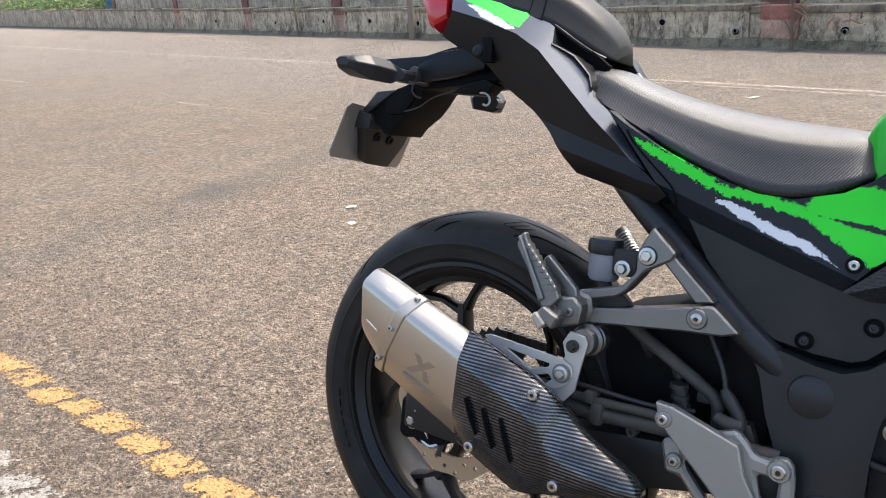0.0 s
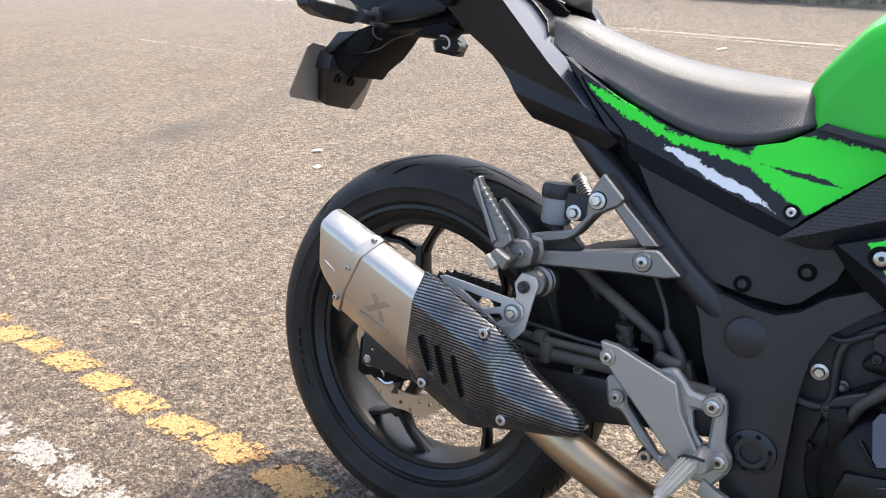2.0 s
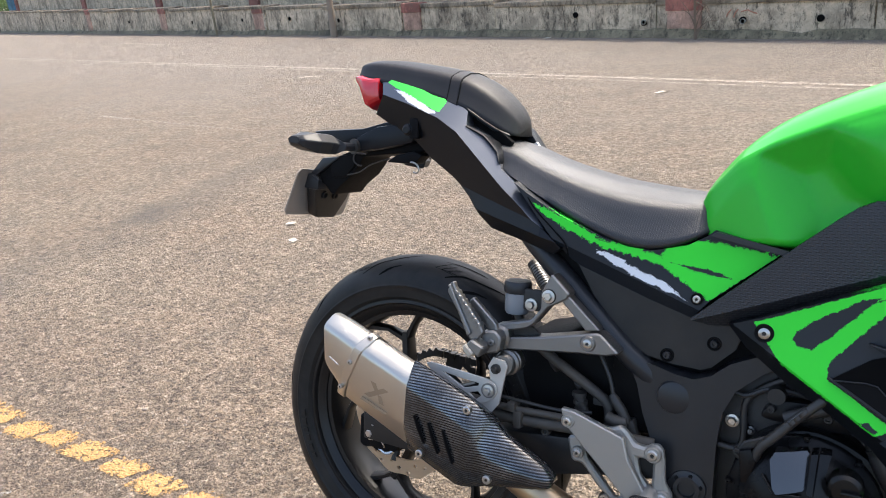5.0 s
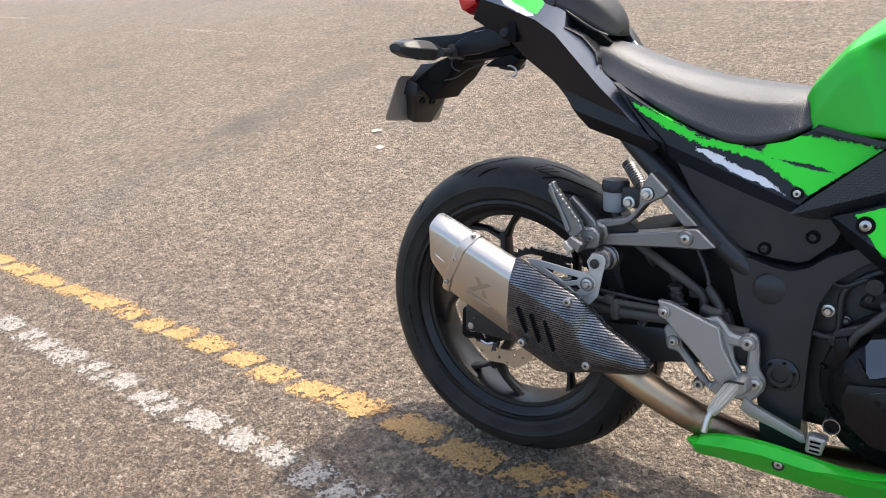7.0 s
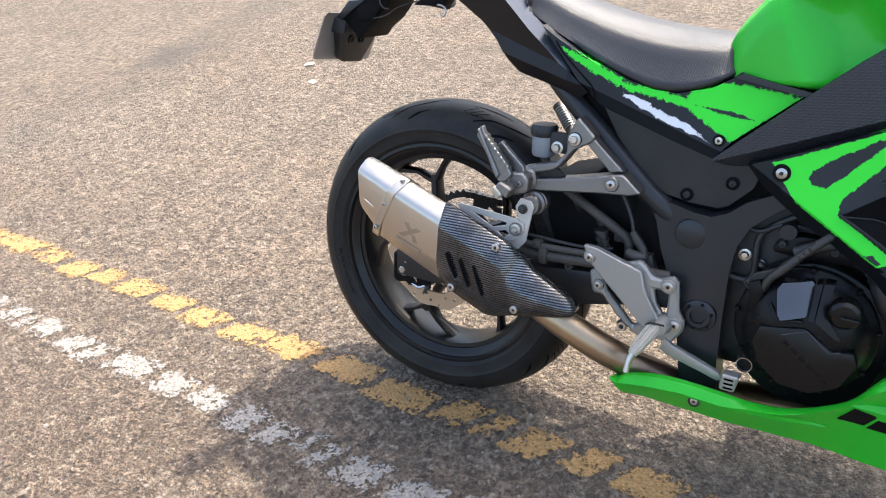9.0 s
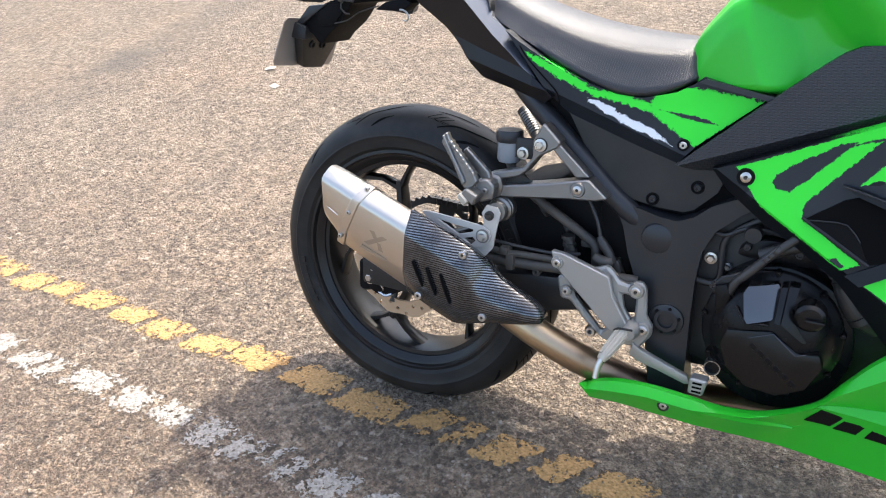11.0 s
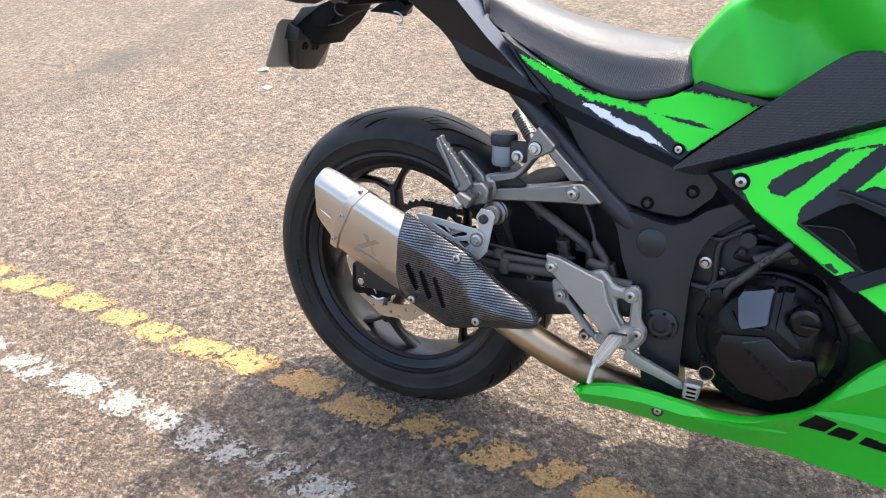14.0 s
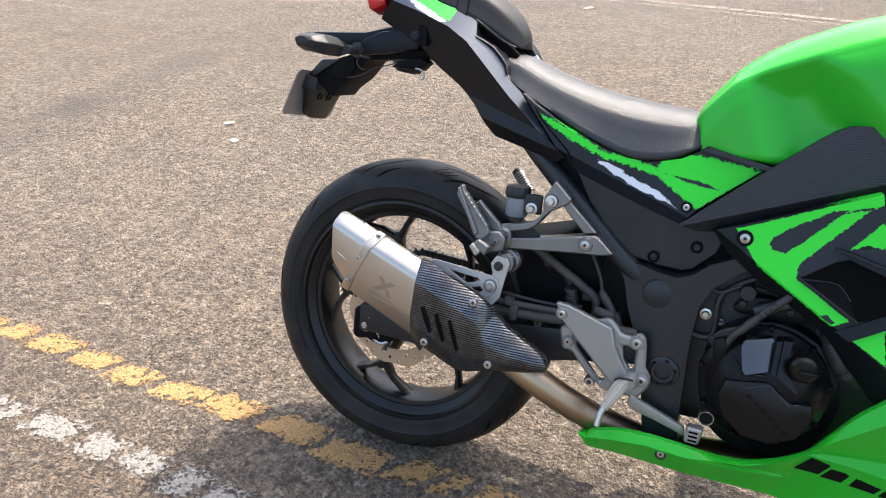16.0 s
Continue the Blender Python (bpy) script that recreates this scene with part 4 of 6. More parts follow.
    for i in range(5):
        a = radians(103.5 + 72 * i)

        def q(r, da, y):
            return (r * math.cos(a + radians(da)), y, r * math.sin(a + radians(da)))
        limbs = []
        for pts, ws, ds in (([(0.035, 12), (0.09, 7), (0.163, 0)], (0.016, 0.0095, 0.0090), (0.026, 0.019, 0.015)),
                            ([(0.148, 1), (0.176, 13), (0.206, 27)], (0.0075, 0.0048, 0.0075), (0.015, 0.012, 0.016)),
                            ([(0.148, 1), (0.176, -6), (0.206, -13)], (0.0075, 0.0048, 0.0075), (0.015, 0.012, 0.016))):
            rows = [(*q(r, d, -0.004)[::2], w, dd) for (r, d), w, dd in zip(pts, ws, ds)]
            rings = []
            for j, (x, z, w, dd) in enumerate(rows):
                x0, z0 = rows[max(j - 1, 0)][:2]
                x1, z1 = rows[min(j + 1, len(rows) - 1)][:2]
                t = Vector((x1 - x0, z1 - z0)).normalized()
                nx, nz = -t.y, t.x
                rings.append([(x + nx * w * u, -0.004 + dd * v, z + nz * w * u) for u, v in ((1, 0.6), (1, -0.6), (0.6, -1), (-0.6, -1), (-1, -0.6), (-1, 0.6), (-0.6, 1), (0.6, 1))])
            limbs.append(loft(rings))
        part("spoke", join(*limbs), M_WHEEL, wheel)
    # brake disc with a wavy rim and drilled holes
    outer = [(r * math.cos(t), r * math.sin(t)) for t, r in ((math.tau * i / 120, 0.1085 + 0.0026 * math.cos(math.tau * i / 12)) for i in range(120))]
    inner = [(0.076 * math.cos(math.tau * i / 60), 0.076 * math.sin(math.tau * i / 60)) for i in range(60)]
    holes = []
    for i in range(30):
        t, r = math.tau * i / 30, (0.087, 0.095, 0.1015)[i % 3]
        holes.append([(r * math.cos(t) + 0.0038 * math.cos(u), r * math.sin(t) + 0.0038 * math.sin(u)) for u in (math.tau * j / 8 for j in range(8))])
    disc = part("brake_disc", prism(outer, -0.074, -0.069, 0, [inner, *holes]), M_DISC, wheel, "drilled steel brake disc")
    arms = [tube([(0.03 * math.cos(t), -0.055, 0.03 * math.sin(t)), (0.086 * math.cos(t + 0.25), -0.071, 0.086 * math.sin(t + 0.25))], 0.007, 8, 2) for t in (math.tau * i / 6 for i in range(6))]
    part("disc_carrier", join(*arms), M_DIRTY, disc)
    teeth = [((0.104 + (0.007 if i % 2 else 0)) * math.cos(math.tau * i / 84), (0.104 + (0.007 if i % 2 else 0)) * math.sin(math.tau * i / 84)) for i in range(84)]
    cuts = []
    for i in range(5):
        arc = [radians(72 * i + 12 + 6 * k) for k in range(9)]
        cuts.append([(0.093 * math.cos(t), 0.093 * math.sin(t)) for t in arc] + [(0.066 * math.cos(t), 0.066 * math.sin(t)) for t in arc[::-1]])
    part("sprocket", prism(teeth, 0.070, 0.076, 0, cuts), M_DIRTY, wheel, "dark chain sprocket with cut-outs")
    hexbolt(0.0, -0.098, 0.0, 0.015, wheel)


make_rear_wheel()


def make_chain():
    for z0, z1 in ((0.101, 0.060), (-0.101, -0.02)):
        links = []
        for i in range(44):
            x = i * 0.0125
            z = z0 + (z1 - z0) * i / 44
            links.append(box(x - 0.0055, x + 0.0055, 0.064 if i % 2 else 0.062, 0.078 if i % 2 else 0.080, z - 0.007, z + 0.007, 0.0))
        part("chain", join(*links), M_DIRTY, bike)


make_chain()


def make_swingarm():
    side = [(-0.06, 0.028), (-0.06, -0.028), (0.12, -0.032), (0.24, -0.024), (0.346, 0.001), (0.397, 0.0128), (0.50, 0.030), (0.50, 0.080), (0.35, 0.0635), (0.2326, 0.053), (0.10, 0.040)]
    arm = part("swingarm", prism(side, -0.125, -0.085, 0.006), M_ARM, bike, "black box-section swingarm")
    part("swingarm_leg", prism(side, 0.085, 0.125, 0.006), M_MATTE, arm)
    part("swingarm_bridge", box(0.370, 0.43, -0.09, 0.09, 0.025, 0.07, 0.008), M_MATTE, arm)
    cal = part("brake_caliper", prism([(-0.086, 0.008), (-0.040, 0.010), (0.010, 0.000), (0.020, -0.040), (-0.010, -0.056), (-0.040, -0.050), (-0.078, -0.060), (-0.088, -0.052)], -0.100, -0.078, 0.005, (), 1), M_MATTE, bike, "black brake caliper on its bracket")
    part("caliper_body", prism(curve([(-0.055, -0.004), (-0.02, 0.002), (0.012, -0.014), (0.012, -0.04), (-0.02, -0.052), (-0.05, -0.04)], True, 4), -0.118, -0.099, 0.006), M_MATTE, cal)
    hexbolt(-0.047, -0.119, -0.016, 0.0075, cal)
    part("caliper_spring", tube([(-0.062, -0.112, -0.020), (-0.052, -0.118, -0.028), (-0.040, -0.122, -0.026), (-0.030, -0.120, -0.022), (-0.018, -0.120, -0.030), (-0.016, -0.118, -0.038)], 0.0022, 6), M_ZINC, cal)
    part("pad_pin", tube([(-0.030, -0.114, -0.044), (-0.012, -0.116, -0.050), (0.002, -0.114, -0.044)], 0.004, 8), M_ZINC, cal)
    part("bleed_nipple", tube([(-0.040, -0.118, -0.004), (-0.038, -0.124, 0.004)], 0.003, 8, 2), M_ZINC, cal)
    # brake hoses along the arm
    for pts, r in (([(0.16, -0.135, 0.105), (0.24, -0.135, 0.098), (0.34, -0.13, 0.098), (0.42, -0.12, 0.09)], 0.006), ([(0.18, -0.13, 0.082), (0.26, -0.13, 0.08), (0.36, -0.125, 0.083), (0.48, -0.115, 0.08)], 0.010)):
        part("brake_hose", tube(pts, r), M_HOSE, bike, "dusty brake hose")
    for x, a, b in ((0.262, 0.068, 0.098), (0.250, 0.094, 0.110)):
        part("hose_clip", box(x - 0.008, x + 0.008, -0.146, -0.118, a, b, 0.005), M_HOSE, bike)
    bolt(0.305, -0.120, 0.066, 0.008, arm, M_HOSE, 0.006)


make_swingarm()

# silencer frame: u along it (to the front), v across, in the plane of the machine
UV0, UVA = (-0.062, 0.165), radians(-22)


def uv(u, v, y):
    return (UV0[0] + u * math.cos(UVA) - v * math.sin(UVA), y, UV0[1] + u * math.sin(UVA) + v * math.cos(UVA))


def can_section(top, low, out=0.0):
    """Nine-sided section (y, v) of the silencer with softened corners."""
    m = (top + low) / 2
    h = (top - low) / 0.145
    o = out
    pts = [(-0.150, top - 0.034 * h + o), (-0.210 - o * 0.4, top - 0.002 * h + o), (-0.238 - o, top - 0.026 * h), (-0.228 - o, low + 0.045 * h), (-0.203 - o * 0.5, low + 0.002 - o), (-0.155, low - o), (-0.122, low + 0.02 * h), (-0.118, m - 0.01), (-0.128, top - 0.055 * h)]
    return soften(pts)


def soften(pts):
    """A ring of (y, v) corners, each rounded off with three points."""
    pts = [Vector((a, b, 0)) for a, b in pts]
    ring = []
    for i, b in enumerate(pts):
        a, c = pts[i - 1], pts[(i + 1) % len(pts)]
        p, q = b.lerp(a, min(0.3, 0.008 / (a - b).length)), b.lerp(c, min(0.3, 0.008 / (c - b).length))
        ring += [p, p.lerp(q, 0.5).lerp(b, 0.45), q]
    return ring


def make_exhaust():
    def ring(u_of, top, low, out=0.0, **k):
        return [uv(u_of(p.y), p.y, p.x) for p in can_section(top, low, out, **k)]
    end = lambda v: float(np.interp(v, [-0.068, -0.0629, -0.0402, -0.0159, 0.0465, 0.0715], [0.044, 0.0365, 0.0125, -0.0030, -0.0225, -0.0265]))
    band = lambda v: float(np.interp(v, [-0.075, -0.0415, 0.0133, 0.066, 0.078], [0.0385, 0.0470, 0.0515, 0.0635, 0.0675]))
    can = part("silencer", loft([ring(lambda v: band(v) - 0.004, 0.070, -0.074), ring(lambda v: 0.10, 0.071, -0.077), ring(lambda v: 0.22, 0.071, -0.081), ring(lambda v: 0.28, 0.066, -0.074)], True), M_STEEL, bike, "brushed steel silencer with a slanted end")
    rows = [ring(lambda v: end(v) + 0.006, 0.062, -0.058, -0.006), ring(end, 0.067, -0.062, -0.002), ring(lambda v: end(v) + 0.006, 0.0695, -0.0655), ring(lambda v: 0.5 * end(v) + 0.5 * band(v), 0.071, -0.071), ring(band, 0.0705, -0.0745, 0.0008)]
    inner = [uv(end(p.y * 0.0 + v) + 0.004, v, y) for p, (y, v) in ((p, (p.x * 0.55 - 0.075, p.y * 0.5)) for p in can_section(0.062, -0.058, -0.006))]
    deep = [uv(0.05, v, y) for y, v in ((p.x * 0.5 - 0.082, p.y * 0.45) for p in can_section(0.062, -0.058, -0.006))]
    part("end_cap", loft([deep, inner] + rows, True), M_CAP, can, "lighter brushed end cap")
    part("strap", loft([ring(lambda v: band(v) - 0.0085, 0.0705, -0.0745, -0.002), ring(lambda v: band(v) - 0.0085, 0.0707, -0.0748, 0.0014), ring(lambda v: band(v) - 0.0070, 0.071, -0.075, 0.0024), ring(lambda v: band(v) + 0.0070, 0.071, -0.0755, 0.0024), ring(lambda v: band(v) + 0.0085, 0.0707, -0.0755, 0.0014), ring(lambda v: band(v) + 0.0085, 0.0705, -0.0755, -0.002)], False), M_STEEL, can, "", 15)
    for v, y in ((0.064, -0.221), (0.0133, -0.238), (-0.0415, -0.231)):
        x, _, z = uv(band(v), v, 0)
        bolt(x, y - 0.0002, z, 0.0042, can, M_ZINC, 0.0018)
    # woven heat shield over the front half
    start = lambda v: float(np.interp(v, [-0.08, 0.0036, 0.0516, 0.072], [0.197, 0.1755, 0.1637, 0.150]))
    open_ring = lambda u_of, top, low, out: ring(u_of, top, low, out)[0:17]
    rows = [open_ring(start, 0.0705, -0.080, 0.004), open_ring(lambda v: start(v) + 0.003, 0.0705, -0.080, 0.006), open_ring(lambda v: 0.24, 0.0705, -0.081, 0.006), open_ring(lambda v: 0.278, 0.068, -0.082, 0.006), open_ring(lambda v: 0.298, 0.0625, -0.0815, 0.0065)]
    for u, top, low, yo in ((0.309, 0.057, -0.0805, -0.2405), (0.322, 0.0500, -0.073, -0.2345), (0.3406, 0.0425, -0.058, -0.2315), (0.3786, 0.0390, -0.032, -0.2275), (0.4135, 0.0365, -0.010, -0.2215), (0.4285, 0.0310, 0.002, -0.2155), (0.4355, 0.0250, 0.008, -0.2090), (0.4380, 0.0200, 0.012, -0.2020)):
        h = top - low
        six = [(-0.180, top - 0.003), (-0.200, top), (yo + 0.002, top - 0.30 * h), (yo, low + 0.38 * h), (-0.208, low), (-0.176, low + 0.003)]
        rows.append([uv(u, p.y, p.x) for p in soften(six)[0:17]])
    full, weave = [], []
    for r in rows:
        pts = [Vector(p) for p in r]
        mid = sum(pts, Vector()) / len(pts)
        over = [0.0] * 5
        for i in (3, 2, 1, 0):
            over[i] = over[i + 1] + (pts[i] - pts[i + 1]).length
        z = [pts[4].z + over[i] if i < 4 else p.z for i, p in enumerate(pts)]
        full.append(pts + [p.lerp(mid, 0.045) for p in pts[::-1]])
        weave += z + z[::-1]
    bm = loft(full)
    wrap = bm.verts.layers.float.new("weave")
    for v, z in zip(bm.verts, weave):
        v[wrap] = z
    shield = part("heat_shield", bm, M_CARBON, can, "dark carbon fibre heat shield", 50)
    # slim dark rods let into the shield, coloured as the shade of slots
    for (x0, z0), (x1, z1) in (((0.1231, 0.0935), (0.1405, 0.0474)), ((0.1498, 0.0864), (0.1660, 0.0361)), ((0.1765, 0.0798), (0.1935, 0.0261))):
        bm = tube([(x0, -0.2415, z0), ((x0 + x1) / 2, -0.2395, (z0 + z1) / 2), (x1, -0.2365, z1)], [0.0022, 0.0032, 0.0022], 8, 4)
        part("slot", bm, M_HOLE, shield)
    for x, y, z in ((0.2150, -0.2345, 0.1180), (0.2510, -0.230, 0.0100), (0.1305, -0.236, 0.0270)):
        bolt(x, y + 0.001, z, 0.0070, shield, M_ZINC, 0.003)
    # plain bars where maker's marks are etched
    for corners in (((0.094, -0.026), (0.106, -0.026), (0.138, 0.006), (0.126, 0.006)), ((0.099, 0.004), (0.109, 0.006), (0.122, -0.008), (0.114, -0.010)), ((0.120, -0.012), (0.127, -0.011), (0.137, -0.024), (0.127, -0.025)), ((0.090, -0.040), (0.146, -0.038), (0.148, -0.032), (0.092, -0.034))):
        q = [uv(a, b, 0) for a, b in corners]
        part("etched_mark", panel([(a[0], a[2]) for a in q], lambda x, z: -0.2385 + 0.13 * (0.045 - (0.375 * x + 0.927 * z - 0.1297)), 0.004, 0.0002, 0.05), M_ETCH, can)
    for u, v, y in ((0.026, 0.052, -0.2275), (0.020, -0.002, -0.2362)):
        bm = tube([uv(u - 0.012, v + 0.002, y), uv(u, v, y), uv(u + 0.012, v - 0.002, y)], [0.0008, 0.0014, 0.0008], 8, 3)
        part("pressed_slit", bm, M_ZINC, can)
    part("exhaust_pipe", tube([(0.20, -0.175, 0.055), (0.25, -0.176, 0.022), (0.32, -0.172, -0.020), (0.40, -0.150, -0.066), (0.47, -0.120, -0.100), (0.54, -0.085, -0.130), (0.64, -0.02, -0.150), (0.80, 0.0, -0.150)], [0.026, 0.0265, 0.0265, 0.0265, 0.0265, 0.026, 0.026, 0.026], 20), M_PIPE, bike, "heat-tinted steel exhaust pipe")
    # hanger from the silencer up to the peg bracket
    hang = part("silencer_hanger", prism([(0.108, 0.163), (0.116, 0.166), (0.141, 0.164), (0.226, 0.155), (0.238, 0.148), (0.241, 0.136), (0.234, 0.124), (0.222, 0.116), (0.203, 0.111), (0.180, 0.120), (0.129, 0.142)], -0.180, -0.176, 0.0006, [[(0.140, 0.154), (0.174, 0.149), (0.208, 0.146), (0.207, 0.141), (0.181, 0.133)], [(0.190, 0.127), (0.207, 0.132), (0.213, 0.126), (0.203, 0.117)]], 1), M_SHEET, bike, "cut-out aluminium silencer hanger", 25)
    hexbolt(0.226, -0.181, 0.137, 0.0065, hang)
    part("washer", lathe([(0.006, -0.1815), (0.0125, -0.1815), (0.0125, -0.178)], (0.226, 0.137), 22), M_ALU, hang)
    part("bracket_plate", prism([(0.221, 0.176), (0.230, 0.192), (0.250, 0.189), (0.255, 0.180), (0.249, 0.150), (0.243, 0.116), (0.230, 0.100), (0.206, 0.104), (0.222, 0.140), (0.226, 0.160)], -0.175, -0.171, 0.0006, (), 1), M_SHEET, hang, "", 25)
    part("rubber_mount", lathe([(0.0, -0.170), (0.016, -0.170), (0.018, -0.166), (0.0185, -0.160), (0.016, -0.157), (0.021, -0.154), (0.0215, -0.150), (0.018, -0.147), (0.021, -0.144), (0.021, -0.128), (0.0, -0.128)], (0.245, 0.180), 28), M_ALU, hang)
    hexbolt(0.236, -0.177, 0.174, 0.0055, hang, M_DIRTY)


make_exhaust()


def make_hangers():
    """Passenger peg bracket and rider's heel plate, cast aluminium."""
    br = part("peg_bracket", prism([(0.206, 0.226), (0.219, 0.236), (0.240, 0.232), (0.244, 0.214), (0.240, 0.197), (0.222, 0.190), (0.208, 0.198), (0.202, 0.210)], -0.156, -0.118, 0.004, (), 1), M_ALU, bike, "cast aluminium passenger peg bracket", 25)
    part("upper_arm", prism([(0.214, 0.226), (0.221, 0.235), (0.277, 0.250), (0.294, 0.270), (0.293, 0.297), (0.310, 0.329), (0.341, 0.300), (0.336, 0.291), (0.306, 0.274), (0.284, 0.245), (0.272, 0.236), (0.235, 0.226)], -0.150, -0.120, 0.0025, (), 1), M_ALU, br, "", 25)
    part("lower_arm", prism([(0.226, 0.214), (0.300, 0.226), (0.386, 0.245), (0.393, 0.244), (0.423, 0.218), (0.404, 0.212), (0.360, 0.209), (0.300, 0.203), (0.240, 0.196), (0.222, 0.198)], -0.150, -0.116, 0.0025, (), 1), M_ALU, br, "", 25)
    part("strut", prism([(0.322, 0.290), (0.336, 0.297), (0.390, 0.248), (0.368, 0.244)], -0.144, -0.120, 0.002, (), 1), M_ALU, br, "", 25)
    part("web", prism([(0.230, 0.224), (0.274, 0.237), (0.290, 0.225), (0.240, 0.212)], -0.134, -0.128, 0.001, (), 1), M_DIRTY, br)
    hexbolt(0.307, -0.151, 0.293, 0.0070, br)
    part("washer", lathe([(0.006, -0.1525), (0.0115, -0.1520), (0.0125, -0.149)], (0.307, 0.293), 22), M_DIRTY, br)
    part("boss", lathe([(0.0, -0.1525), (0.011, -0.1525), (0.0135, -0.149), (0.0135, -0.13)], (0.374, 0.2275), 24), M_ALU, br)
    bolt(0.374, -0.1525, 0.2275, 0.0072, br, h=0.003)
    # passenger peg, folded up against the bracket
    peg = part("passenger_peg", prism([(0.152, 0.303), (0.158, 0.306), (0.161, 0.297), (0.207, 0.244), (0.214, 0.228), (0.204, 0.216), (0.190, 0.214), (0.180, 0.236), (0.147, 0.288)], -0.190, -0.178, 0.002, (), 1), M_ALU, bike, "ribbed aluminium passenger footpeg folded up", 25)
    for i in range(8):
        f = i / 7
        x, z = 0.1655 + 0.041 * f, 0.2885 - 0.0475 * f
        part("tooth", prism([(x - 0.005, z - 0.004), (x - 0.004, z + 0.003), (x + 0.001, z + 0.003), (x + 0.003, z - 0.003)], -0.192, -0.176, 0.0008, (), 1), M_ALU, peg)
    part("peg_spine", prism([(0.150, 0.300), (0.154, 0.302), (0.194, 0.226), (0.188, 0.220)], -0.195, -0.188, 0.0015, (), 1), M_ALU, peg, "", 25)
    part("peg_clevis", prism([(0.189, 0.207), (0.199, 0.219), (0.222, 0.208), (0.213, 0.190)], -0.204, -0.174, 0.0025, (), 1), M_ALU, peg, "", 25)
    part("clevis_pin", prism([(0.185, 0.204), (0.191, 0.211), (0.206, 0.197), (0.198, 0.188)], -0.208, -0.180, 0.002, (), 1), M_BRIGHT, peg, "", 25)
    part("clevis_ear", prism([(0.206, 0.228), (0.228, 0.232), (0.240, 0.220), (0.236, 0.197), (0.214, 0.190), (0.204, 0.200)], -0.178, -0.150, 0.003, (), 1), M_ALU, peg, "", 25)
    part("peg_lever", prism([(0.176, 0.272), (0.183, 0.279), (0.226, 0.240), (0.228, 0.228), (0.212, 0.229), (0.180, 0.262)], -0.168, -0.156, 0.002, (), 1), M_ALU, peg, "", 25)
    bolt(0.224, -0.179, 0.212, 0.0058, peg, M_ALU, 0.003)
    for whole in (br, peg):
        nudge(whole, 0.0035, 0.005)
    # brake fluid reservoir
    res = part("fluid_reservoir", lathe([(0.0, 0.0), (0.018, 0.0), (0.0205, 0.004), (0.0205, 0.036), (0.0, 0.036)], n=28), M_CLEAR, bike, "milky brake fluid reservoir with black cap")
    res.data.transform(pose(0.236, -0.10, 0.252, 90))
    cap = part("cap", lathe([(0.0, 0.0), (0.022, 0.0), (0.0235, 0.003), (0.0235, 0.016), (0.021, 0.020), (0.0, 0.020)], n=28), M_FRAME, res, "black ribbed cap")
    cap.data.transform(pose(0.236, -0.10, 0.287, 90))
    part("reservoir_arm", box(0.252, 0.285, -0.115, -0.104, 0.262, 0.298, 0.004), M_DIRTY, res)
    hexbolt(0.268, -0.117, 0.273, 0.007, res)
    part("reservoir_hose", tube([(0.238, -0.10, 0.252), (0.252, -0.100, 0.222), (0.2914, -0.100, 0.1921), (0.335, -0.100, 0.1665), (0.3771, -0.100, 0.1418), (0.4000, -0.100, 0.1240), (0.4036, -0.100, 0.091)], 0.0085), M_HOSE, bike, "grey rubber hose")
    # far side passenger peg
    fp = part("far_peg", tube([(0.152, 0.165, 0.292), (0.170, 0.155, 0.276), (0.186, 0.145, 0.258), (0.200, 0.13, 0.242)], [0.013, 0.013, 0.012, 0.010], 12), M_DIRTY, bike, "ribbed passenger footpeg of the far side")
    for i in range(9):
        f = i / 8
        c = Vector((0.160, 0.160, 0.285)).lerp(Vector((0.190, 0.142, 0.254)), f)
        bm = bmesh.new()
        bmesh.ops.create_cone(bm, segments=12, radius1=0.0134, radius2=0.0134, depth=0.0032, cap_ends=True)
        shift(bm, Matrix.Translation(c) @ Vector((0.034, -0.02, -0.034)).normalized().to_track_quat("Z", "Y").to_matrix().to_4x4())
        part("rib", bm, M_ALU, fp)

    plate = part("heel_plate", prism([(0.342, 0.125), (0.350, 0.100), (0.462, -0.008), (0.492, 0.000), (0.452, 0.064), (0.443, 0.097), (0.365, 0.123)], -0.160, -0.146, 0.002, (), 1), M_PLATE, bike, "flat aluminium heel guard plate", 25)
    part("frame_arm", prism([(0.350, 0.075), (0.359, 0.036), (0.376, 0.036), (0.404, 0.004), (0.440, -0.024), (0.500, -0.024), (0.5175, 0.002), (0.5165, 0.018), (0.506, 0.034), (0.503, 0.070), (0.499, 0.088), (0.488, 0.093), (0.475, 0.084), (0.458, 0.086), (0.449, 0.098), (0.436, 0.110), (0.41, 0.10)], -0.146, -0.130, 0.004, [[(0.380, 0.060), (0.384, 0.045), (0.412, 0.014), (0.434, -0.010), (0.442, 0.000)], [(0.462, 0.066), (0.487, 0.066), (0.487, 0.014), (0.468, 0.040)]], 1), M_PLATE, plate, "", 25)
    for x, z, y, r in ((0.355, 0.1065, -0.160, 0.0095), (0.3695, 0.054, -0.147, 0.009), (0.4865, 0.077, -0.147, 0.0115), (0.5035, 0.0115, -0.147, 0.0115)):
        part("boss", lathe([(0.0, y - 0.003), (r, y - 0.003), (r * 1.15, y), (r * 1.15, y + 0.014)], (x, z), 24), M_PLATE, plate)
        bolt(x, y - 0.003, z, r * 0.72, plate, h=0.004)
    bolt(0.415, -0.135, -0.015, 0.010, plate, h=0.01)
